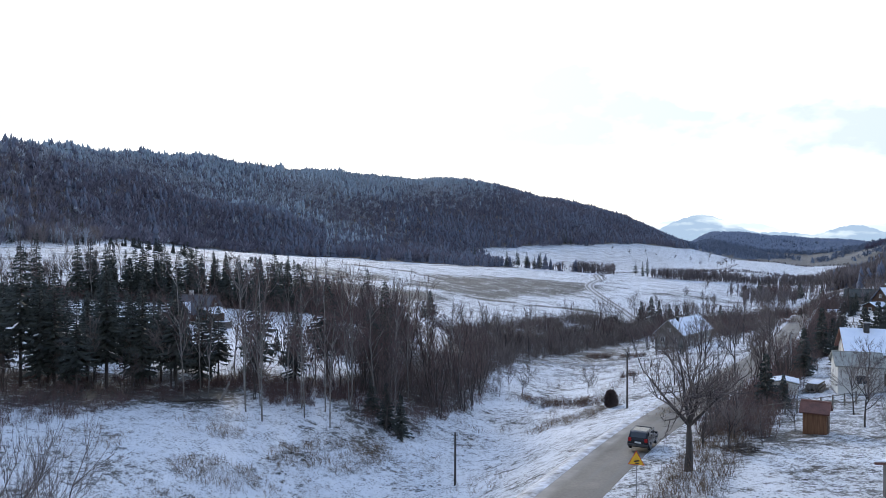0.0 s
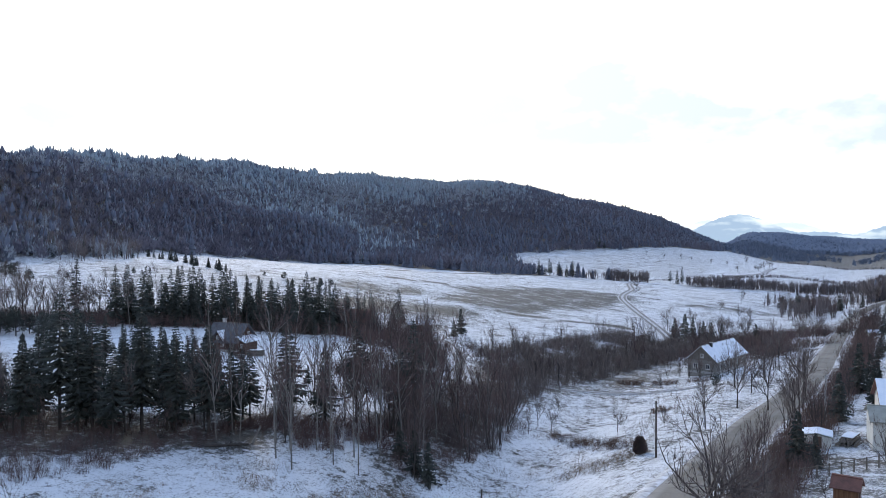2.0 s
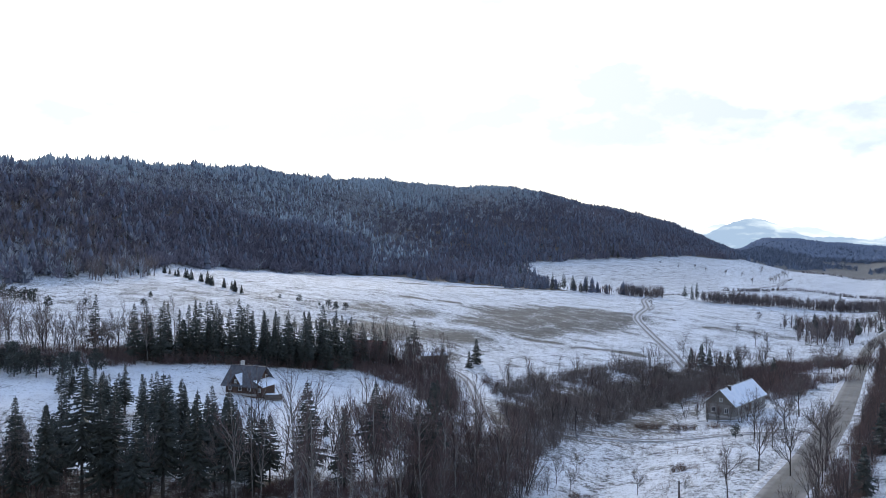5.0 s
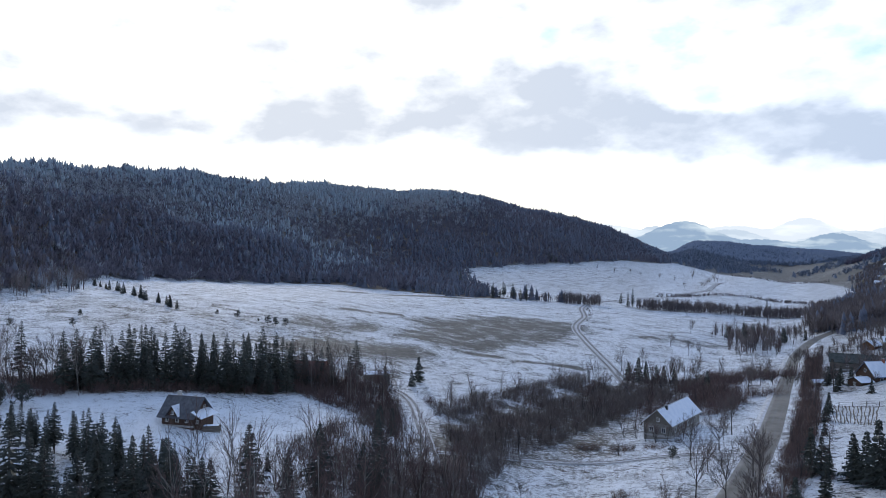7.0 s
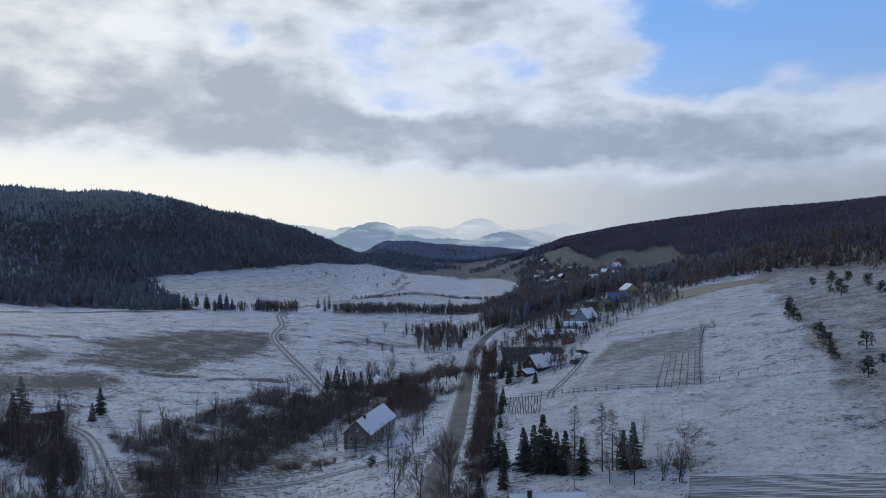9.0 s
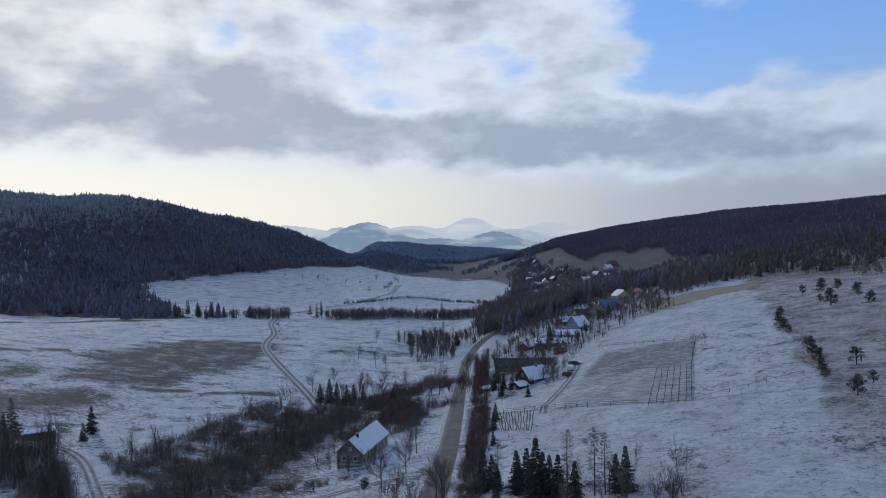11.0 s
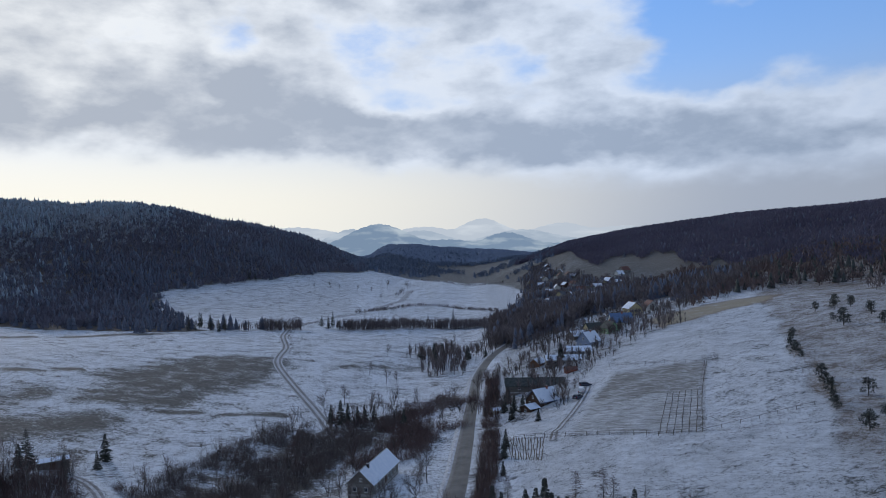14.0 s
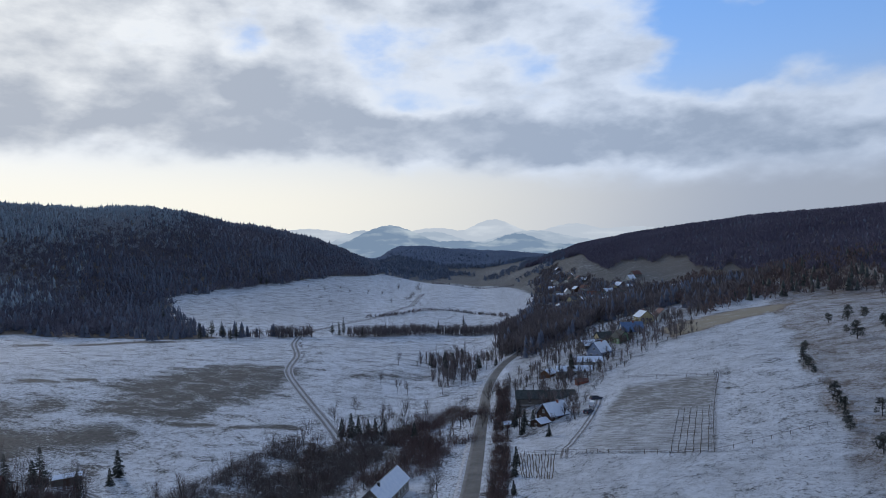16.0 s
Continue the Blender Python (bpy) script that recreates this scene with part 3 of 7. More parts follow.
for name, pts, half, label in (
    ("dirt_track", TRACK, 2.3, "rutted gravel farm track crossing the snowy fields"),
    ("dirt_lane", LANE, 1.6, "snowy gravel lane between bare thickets"),
    ("farm_drive", [(107, 170), (113, 178), (124, 186.5), (134, 195), (143, 205), (151, 215)], 1.4, "snowy drive with wheel tracks beside the ploughed field"),
    ("farm_lane", [(-1, 152), (10, 154), (22, 157), (34, 160), (48, 153), (63, 151), (70, 149)], 1.5, "snowy farm lane joining the road"),
):
    bed = new(name, ribbon(name, pts, (-half, -0.5 * half, 0, 0.5 * half, half), (0.03, 0.10, 0.12, 0.10, 0.03), SLUSH, level=False))
    tagged(bed, label, "track", kind="structure")
    for o in (-0.5 * half, 0.5 * half):
        r = new("wheel_rut", ribbon("wheel_rut", pts, (o - 0.24 * half, o, o + 0.24 * half), (0.13, 0.15, 0.13), GRAVEL, level=False))
        r.parent = bed


# ---- trees ----
class Soup:
    """Corners and triangles of one mesh."""

    def __init__(self):
        self.v, self.f = [], []

    def tri(self, a, b, c):
        k = len(self.v)
        self.v += [a, b, c]
        self.f.append((k, k + 1, k + 2))

    def tube(self, pts, radii, sides):
        k = len(self.v)
        for p, r in zip(pts, radii):
            for i in range(sides):
                q = 2 * math.pi * i / sides
                self.v.append((p[0] + r * math.cos(q), p[1] + r * math.sin(q), p[2]))
        for j in range(len(pts) - 1):
            for i in range(sides):
                a, b = k + j * sides + i, k + j * sides + (i + 1) % sides
                self.f += [(a, b, b + sides), (a, b + sides, a + sides)]

    def limb(self, a, b, ra, rb, sides=3):
        """A tapered stick from a to b."""
        d = (b - a).normalized()
        u = d.orthogonal().normalized()
        w = d.cross(u)
        k = len(self.v)
        for p, r in ((a, ra), (b, rb)):
            for i in range(sides):
                q = 2 * math.pi * i / sides
                self.v.append(tuple(p + (u * math.cos(q) + w * math.sin(q)) * r))
        for i in range(sides):
            j = (i + 1) % sides
            self.f += [(k + i, k + j, k + sides + j), (k + i, k + sides + j, k + sides + i)]

    def spike(self, a, b, r):
        """A twig: a slender three-sided point."""
        d = (b - a).normalized()
        u = d.orthogonal().normalized() * r
        w = d.cross(u)
        k = len(self.v)
        self.v += [tuple(a + u), tuple(a - u * 0.5 + w * 0.87), tuple(a - u * 0.5 - w * 0.87), tuple(b)]
        self.f += [(k, k + 1, k + 3), (k + 1, k + 2, k + 3), (k + 2, k, k + 3)]

    def mesh(self, name, mat, smooth=False):
        return sheet(name, self.v, self.f, mat, smooth)


def jitter(rng, d, amount):
    return (d + Vector((rng.uniform(-1, 1), rng.uniform(-1, 1), rng.uniform(-1, 1))) * amount).normalized()


def bare_tree(name, seed, height, spread=0.5, fork=0.3, stems=1, levels=4, twig=0.012, bark=None, twigs=None, label="", girth=0.022, kids=(5, 5, 5, 5), bole=0.5, first=(0.5, 0.72), rise=0.07):
    """A leafless tree: trunk and limbs as one part, the crown of twigs as the other."""
    rng = random.Random(seed)
    wood, crown = Soup(), Soup()

    def grow(p, d, length, r, level):
        n = 4 if level == 0 else 3 if level == 1 else 2
        pts = [p]
        for i in range(n):
            d = jitter(rng, d + Vector((0, 0, rise + 0.03 * level)), 0.2 if level else 0.06)
            q = pts[-1] + d * (length / n)
            ra, rb = r * (1 - 0.6 * i / n), r * (1 - 0.6 * (i + 1) / n)
            (wood if level < 2 else crown).limb(pts[-1], q, ra, rb, 6 if level == 0 else 4 if level == 1 else 3)
            pts.append(q)
        if level >= levels:
            return
        count = kids[min(level, len(kids) - 1)]
        for i in range(count):
            t = rng.uniform(fork, 1.0) if level == 0 else rng.uniform(0.25, 1.0)
            if i == 0:
                t = 1.0
            k = min(int(t * n), n - 1)
            base = pts[k].lerp(pts[k + 1], t * n - k)
            turn = rng.uniform(0, 6.28)
            lean = spread * rng.uniform(0.6, 1.25) if i else spread * 0.25
            u = d.orthogonal().normalized()
            w = d.cross(u)
            nd = (d * math.cos(lean) + (u * math.cos(turn) + w * math.sin(turn)) * math.sin(lean)).normalized()
            nl = length * (rng.uniform(*first) * (1.25 - 0.6 * t) if level == 0 and bole > 0.7 else rng.uniform(*first) if level == 0 else rng.uniform(0.5, 0.72))
            if level == levels - 1:
                crown.spike(base, base + jitter(rng, nd + Vector((0, 0, 0.2)), 0.2) * nl, twig)
                crown.spike(base, base + jitter(rng, nd, 0.6) * nl * 0.7, twig)
            else:
                grow(base, nd, nl, max(twig, r * 0.52), level + 1)

    for s in range(stems):
        d = Vector((0, 0, 1)) if stems == 1 else jitter(rng, Vector((0, 0, 1)), 0.35)
        off = Vector((0, 0, -0.3)) if stems == 1 else Vector((rng.uniform(-0.3, 0.3), rng.uniform(-0.3, 0.3), -0.3))
        grow(off, d, height * bole, height * girth, 0)
    root = new(name)
    tagged(root, label, "tree")
    for part_name, soup, mat in (("trunk", wood, bark or BARK), ("crown", crown, twigs or TWIGS)):
        new(part_name, soup.mesh(part_name, mat)).parent = root
    return root


def spruce(name, seed, height, width=0.2, clear=0.1, label="", thin=1.0):
    """A spruce: a straight trunk with uneven whorls of drooping boughs, each hung with short sprays."""
    rng = random.Random(seed)
    wood, crown = Soup(), Soup()
    wood.tube([(0, 0, -0.3), (0.04, 0, height * 0.5), (0, 0, height)], [height * 0.012, height * 0.008, 0.02], 6)
    lean = [rng.uniform(0.72, 1.15) for _ in range(7)]
    z = height * clear
    while z < height * 0.985:
        t = (z / height - clear) / (1 - clear)
        full = min(1.0, 0.5 + 2.5 * t) if clear > 0.15 else 1.0
        reach = height * width * 1.12 * (1 - t) ** 1.05 * full + 0.08
        turn = rng.uniform(0, 6.283)
        count = max(4, int((8 - 3 * t) * thin))
        for k in range(count):
            if rng.random() < 0.12:
                continue
            a = turn + 6.283 * k / count + rng.uniform(-0.35, 0.35)
            r = reach * lean[int(a * 7 / 6.283) % 7] * rng.uniform(0.65, 1.2)
            dx, dy = math.cos(a), math.sin(a)
            droop = (0.42 - 0.62 * t) * r
            zz = z + rng.uniform(-0.4, 0.4) * (1.1 - t)
            at = lambda q: (dx * r * q, dy * r * q, zz - droop * (1.25 * q - 0.45 * q * q * q))
            wd = 0.12 * r + 0.06
            for q0, q1, w0, w1 in ((0.0, 0.45, 0.3, 1.0), (0.45, 1.0, 1.0, 0.0)):
                p0, p1 = at(q0), at(q1)
                for sgn in (-1, 1):
                    e0 = (p0[0] - dy * wd * w0 * sgn, p0[1] + dx * wd * w0 * sgn, p0[2] - wd * w0 * 0.7)
                    e1 = (p1[0] - dy * wd * w1 * sgn, p1[1] + dx * wd * w1 * sgn, p1[2] - wd * w1 * 0.7)
                    crown.tri(p0, e0, p1)
                    if w1:
                        crown.tri(e0, e1, p1)
            for _ in range(int(4 + r * 2.6)):
                q = rng.uniform(0.25, 0.98)
                p = at(q)
                side = rng.choice((-1, 1)) * (0.16 * r * (1.1 - q) + 0.12) * rng.uniform(0.7, 1.6)
                crown.tri((p[0] - dx * 0.17, p[1] - dy * 0.17, p[2]), (p[0] + dx * 0.17, p[1] + dy * 0.17, p[2]),
                          (p[0] - dy * side + dx * 0.18, p[1] + dx * side + dy * 0.18, p[2] - rng.uniform(0.2, 0.65) * (0.35 + r * 0.2)))
        z += height * 0.023 * (1.35 - 0.6 * t) * rng.uniform(0.75, 1.3)
    if clear > 0.15:
        for _ in range(46):
            q, a, r = height * rng.uniform(0.06, clear + 0.1), rng.uniform(0, 6.283), rng.uniform(0.4, 1.6)
            p = Vector((0, 0, q))
            wood.spike(p, p + Vector((math.cos(a) * r, math.sin(a) * r, -0.3 * r)), 0.018)
    crown.tri((-0.07, 0, height * 0.965), (0.07, 0, height * 0.965), (0, 0, height * 1.02))
    crown.tri((0, -0.07, height * 0.965), (0, 0.07, height * 0.965), (0, 0, height * 1.02))
    root = new(name)
    tagged(root, label, "tree")
    for part_name, soup, mat in (("trunk", wood, BARK), ("crown", crown, NEEDLES)):
        new(part_name, soup.mesh(part_name, mat)).parent = root
    return root


def place(kinds, spots, rng, group, lo=0.85, hi=1.15):
    """Copies of the given trees at the given places, turned and sized at random; the first use of each kind is the tree itself."""
    for i, (x, y, *size) in enumerate(spots):
        ob = next((q for q in kinds if not q.get("used")), None) or kinds[rng.randrange(len(kinds))]
        k = (size[0] if size else 1.0) * rng.uniform(lo, hi)
        m = pose(x, y, zg(x, y), 0, 0, rng.uniform(0, 360)) @ Matrix.Scale(k, 4)
        if not ob.get("used"):
            ob["used"] = 1
            ob.matrix_basis = m
            tagged(ob, group=group)
            continue
        c = copy_thing(ob, m)
        c.matrix_basis = m
        tagged(c, group=group)


def scatter(rng, count, inside, box, gap=0.0):
    """Random places in a box (x0, y0, x1, y1) that pass a test and keep apart."""
    got = []
    for _ in range(count * 60):
        if len(got) >= count:
            break
        x, y = rng.uniform(box[0], box[2]), rng.uniform(box[1], box[3])
        if inside(x, y) and (not gap or all((x - p[0]) ** 2 + (y - p[1]) ** 2 > gap * gap for p in got)):
            got.append((x, y))
    return got


def beside(line, lo, hi):
    """A test for places between lo and hi metres to the right of a line."""
    x, y = along(line, 4.0)
    tx, ty = np.gradient(x), np.gradient(y)
    n = np.hypot(tx, ty)

    def test(px, py):
        i = int(np.argmin((x - px) ** 2 + (y - py) ** 2))
        if i in (0, len(x) - 1):
            return False
        off = ((px - x[i]) * ty[i] - (py - y[i]) * tx[i]) / n[i]
        return lo <= off <= hi
    return test


def conifer_form(seed):
    rng = np.random.RandomState(seed)
    v, f = [], []
    for k in range(3):
        z0, z1, r = 0.06 + 0.26 * k, 0.58 + 0.21 * k, 0.25 * (1 - 0.25 * k)
        b = len(v)
        for i in range(6):
            a = 6.283 * (i + 0.5 * k) / 6 + rng.uniform(-0.2, 0.2)
            q = r * rng.uniform(0.65, 1.15)
            v.append((math.cos(a) * q, math.sin(a) * q, z0 + rng.uniform(-0.05, 0.05)))
        v.append((0, 0, min(z1, 1.0)))
        f += [(b + i, b + (i + 1) % 6, b + 6) for i in range(6)]
    return np.array(v), np.array(f)


def bare_form(seed, n=26, thick=1.0):
    rng = np.random.RandomState(seed)
    v, f = [], []

    def blade(p, q, w):
        a = rng.uniform(0, 3.14)
        k = len(v)
        v.extend([(p[0] + math.cos(a) * w, p[1] + math.sin(a) * w, p[2]), (p[0] - math.cos(a) * w, p[1] - math.sin(a) * w, p[2]), q])
        f.append((k, k + 1, k + 2))
    blade((0, 0, 0), (0, 0, 0.9), 0.02)
    blade((0, 0, 0), (0.02, 0, 0.8), 0.02)
    for _ in range(n):
        z = rng.uniform(0.22, 0.72)
        a, e = rng.uniform(0, 6.283), rng.uniform(-0.35, 1.45)
        r, top = 0.34 * math.cos(e) * rng.uniform(0.7, 1.1), 0.60 + 0.4 * math.sin(e) * rng.uniform(0.75, 1.0)
        blade((0.03 * math.cos(a), 0.03 * math.sin(a), min(z, top - 0.1)), (r * math.cos(a), r * math.sin(a), top), thick * rng.uniform(0.009, 0.020))
    return np.array(v), np.array(f)


def crown_form(seed, n=24):
    """A far leafless tree: a stem and a loose rounded crown of upright twig sprays."""
    rng = np.random.RandomState(seed)
    v, f = [(-0.02, 0, 0), (0.02, 0, 0), (0, 0, 0.7)], [(0, 1, 2)]
    for _ in range(n):
        a, e, q = rng.uniform(0, 6.283), rng.uniform(-1.1, 1.5), rng.uniform(0.3, 1.0) ** 0.6
        c = np.array((0.30 * q * math.cos(a) * math.cos(e), 0.30 * q * math.sin(a) * math.cos(e), 0.58 + 0.33 * q * math.sin(e)))
        d = np.array((math.cos(a) * 0.45 * math.cos(e), math.sin(a) * 0.45 * math.cos(e), 1.0)) + rng.uniform(-0.2, 0.2, 3)
        b = rng.uniform(0, 3.14)
        u = np.array((math.cos(b), math.sin(b), 0))
        d = d / np.linalg.norm(d)
        k = len(v)
        v += [tuple(c - 0.14 * d + 0.045 * u), tuple(c - 0.14 * d - 0.045 * u), tuple(c + rng.uniform(0.07, 0.17) * d)]
        f.append((k, k + 1, k + 2))
    return np.array(v), np.array(f)


def wood_of(name, label, forms, xy, heights, mat, seed, category="forest", wide=1.0, smooth=False):
    """One object for a far wood: every tree is real geometry."""
    rng = np.random.RandomState(seed)
    z = ground(xy[:, 0], xy[:, 1]) - 0.2
    vs, fs, k = [], [], 0
    kind = rng.randint(0, len(forms), len(xy))
    for q, (fv, ff) in enumerate(forms):
        i = np.nonzero(kind == q)[0]
        if not len(i):
            continue
        a = rng.uniform(0, 6.283, len(i))
        c, s, h = np.cos(a), np.sin(a), heights[i]
        g = h * wide * rng.uniform(0.8, 1.25, len(i))
        x = (fv[None, :, 0] * c[:, None] - fv[None, :, 1] * s[:, None]) * g[:, None] + xy[i, 0][:, None]
        y = (fv[None, :, 0] * s[:, None] + fv[None, :, 1] * c[:, None]) * g[:, None] + xy[i, 1][:, None]
        zz = fv[None, :, 2] * h[:, None] + z[i][:, None]
        vs.append(np.stack([x, y, zz], 2).reshape(-1, 3))
        fs.append((ff[None] + (np.arange(len(i)) * len(fv))[:, None, None]).reshape(-1, 3) + k)
        k += len(vs[-1])
    ob = new(name, sheet(name, np.vstack(vs), np.vstack(fs), mat, smooth))
    tagged(ob, label, category, kind="stuff")
    return ob


def fill(corners, n, seed):
    """Random points inside a patch of land."""
    rng = np.random.RandomState(seed)
    p = np.array(corners, float)
    got = np.zeros((0, 2))
    while len(got) < n:
        q = rng.uniform(p.min(0), p.max(0), (4 * n, 2))
        got = np.vstack([got, q[region(q[:, 0], q[:, 1], corners, 1.0, 8.0) > 0.5]])
    return got[:n]


CONIFERS = [conifer_form(i) for i in range(4)]
BARES = [bare_form(i) for i in range(4)]
FAR_BARES = [crown_form(10 + i) for i in range(6)]


def polar_points(rng, n, az, near, far):
    f = rng.uniform(az[0], az[1], n)
    lo, hi = near(f), far(f)
    r = np.sqrt(rng.uniform(0, 1, n) * (hi ** 2 - lo ** 2) + lo ** 2)
    return np.stack([np.sin(np.radians(f)) * r, np.cos(np.radians(f)) * r], 1), f, r


def left_forest():
    rng = np.random.RandomState(5)
    xy, f, r = polar_points(rng, 44000, (-40, 18.6), lambda f: np.interp(f, LB, LF) + 8 * np.sin(f * 2.1), lambda f: np.interp(f, LB, LC) + 45)
    z = ground(xy[:, 0], xy[:, 1])
    spur = np.interp(f, PB, PR)
    wave = np.sin(xy[:, 0] * 0.021 + 1) * np.sin(xy[:, 1] * 0.017) + 0.5 * np.sin(xy[:, 0] * 0.05) * np.sin(z * 0.09)
    crest = np.clip((z - np.interp(f, LB, LH) + 26) / 22, 0, 1)
    front = (r < spur + 10) & (f < -9)
    share = np.where(front & (f < -22), 0.18, 0.30) + 0.24 * wave + 0.35 * crest
    spruce_like = rng.uniform(0, 1, len(f)) < share
    stand = 0.5 + 0.5 * np.sin(f * 3.7 + r * 0.013) * np.sin(f * 1.3 + 2)
    h = rng.uniform(5.5, 9, len(f)) + 5.0 * crest * stand * rng.uniform(0.2, 1, len(f)) ** 2 + 3.0 * (rng.uniform(0, 1, len(f)) > 0.93)
    rime = np.clip((z - 62) / 45, 0, 1) * (0.50 + 0.45 * np.sin(xy[:, 0] * 0.013 + 2)) * np.where(f < 4, 1.0, 0.35)
    rime = np.where(front, np.where((f < -23) & (wave > 0.1), 0.55, 0.06), rime + 0.6 * sm((-1 - f) / 10))
    frost = (~spruce_like) & (rng.uniform(0, 1, len(f)) < rime)
    rimed = spruce_like & (rng.uniform(0, 1, len(f)) < 1.1 * rime) & ~front
    dark = spruce_like & ~rimed
    wood_of("conifer_forest", "dark spruce forest covering a long hillside", CONIFERS, xy[dark], h[dark] * 1.1, HAZED_NEEDLES, 1, smooth=True)
    wood_of("conifer_forest", "rime-covered spruces on the upper hillside", CONIFERS, xy[rimed], h[rimed] * 1.1, RIMED, 11, smooth=True)
    bare = (~spruce_like) & (~frost)
    wood_of("bare_forest", "leafless grey-brown broadleaf wood on the hillside, tinted bluish for haze", FAR_BARES, xy[bare], h[bare] * 0.95, HAZED_TWIGS, 2, wide=1.3)
    wood_of("frosted_forest", "pale frosted broadleaf trees on the upper hillside", FAR_BARES, xy[frost], h[frost] * 0.95, FROSTED, 3, wide=1.3)


left_forest()


def forest_foot():
    """The wood on the level ground in front of the hillside."""
    rng = np.random.RandomState(12)
    spots = fill(FOOT, 1900, 12)
    con = rng.uniform(0, 1, len(spots)) < 0.35 + 0.35 * (spots[:, 0] > 0)
    h = rng.uniform(6, 12, len(spots)) * np.where(spots[:, 0] > 5, 0.72, 1.0)
    wood_of("conifer_forest", "dark spruces at the foot of the wooded hillside", CONIFERS, spots[con], h[con], HAZED_NEEDLES, 13, smooth=True)
    wood_of("bare_forest", "bare grey trees at the foot of the wooded hillside", FAR_BARES, spots[~con], h[~con], HAZED_TWIGS, 14)


forest_foot()


def right_forest():
    rng = np.random.RandomState(6)
    xy, f, r = polar_points(rng, 21000, (30, 64), wood_edge, lambda f: np.interp(f, RB, RC) + 45)
    con = rng.uniform(0, 1, len(f)) < 0.07
    h = rng.uniform(5.5, 9, len(f))
    wood_of("conifer_forest", "scattered dark conifers on the far hillside", CONIFERS, xy[con], h[con], HAZED_NEEDLES, 4, smooth=True)
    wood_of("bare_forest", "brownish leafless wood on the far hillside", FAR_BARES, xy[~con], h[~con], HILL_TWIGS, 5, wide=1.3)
    xy, f, r = polar_points(rng, 5200, (16, 34), lambda f: 1950 + 0 * f, lambda f: 2420 + 0 * f)
    a, q = rng.uniform(0, 6.283, 1300), 120 * np.sqrt(rng.uniform(0, 1, 1300))
    kn = np.stack([475 + q * np.cos(a) * 1.3, 345 + q * np.sin(a)], 1)
    kc = rng.uniform(0, 1, 1300) < 0.22
    wood_of("conifer_forest", "dark conifers on a wooded knoll", CONIFERS, kn[kc], rng.uniform(6, 10, kc.sum()), NEEDLES, 8, smooth=True)
    wood_of("larch_wood", "orange-brown larches on a wooded knoll", FAR_BARES, kn[~kc], rng.uniform(6, 10, (~kc).sum()), LARCH_WOOD, 9, wide=1.2)
    vx, vf, vr = polar_points(rng, 3800, (16.5, 33), lambda f: np.interp(f, (16, 25.5, 29, 33), (1290, 1275, 1180, 1250)), lambda f: 2250 + 0 * f)
    some = np.sin(vx[:, 0] * 0.012 + 1) * np.sin(vx[:, 1] * 0.009) + 0.4 * np.sin(vx[:, 1] * 0.03) > np.where(vf > 24, 0.05, -0.6)
    vx = vx[some]
    wood_of("valley_woods", "hazy dark woods filling the far valley", FAR_BARES + CONIFERS[:2], vx, rng.uniform(7, 13, len(vx)), HAZED_WOODS, 17, wide=1.5)
    up_hill = np.exp(-((f - 25) / 5.5) ** 2 - ((r - 2350) / 330) ** 2) > 0.15
    xy, f = xy[up_hill], f[up_hill]
    wood_of("conifer_forest", "wooded hill closing the valley, coloured blue for haze", CONIFERS, xy, rng.uniform(8, 14, len(f)), HAZED_WOODS, 7, wide=2.5, smooth=True)


right_forest()

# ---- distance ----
# Haze is put into the emission colour; the ranges glow instead of being lit.
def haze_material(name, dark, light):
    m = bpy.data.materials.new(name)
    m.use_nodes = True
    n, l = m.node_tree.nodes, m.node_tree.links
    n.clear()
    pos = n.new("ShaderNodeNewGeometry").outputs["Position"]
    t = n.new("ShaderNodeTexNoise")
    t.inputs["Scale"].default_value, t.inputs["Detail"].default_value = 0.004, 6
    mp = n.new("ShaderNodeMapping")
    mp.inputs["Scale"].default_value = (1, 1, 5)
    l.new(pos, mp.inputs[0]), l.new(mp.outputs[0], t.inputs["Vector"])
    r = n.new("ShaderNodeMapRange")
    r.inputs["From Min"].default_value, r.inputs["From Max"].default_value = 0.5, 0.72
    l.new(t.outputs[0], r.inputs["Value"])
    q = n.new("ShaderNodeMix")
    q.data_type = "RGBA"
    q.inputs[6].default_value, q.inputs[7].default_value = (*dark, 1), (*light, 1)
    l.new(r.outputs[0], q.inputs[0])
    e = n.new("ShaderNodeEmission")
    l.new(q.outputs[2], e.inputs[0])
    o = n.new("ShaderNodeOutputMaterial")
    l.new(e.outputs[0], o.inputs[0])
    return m


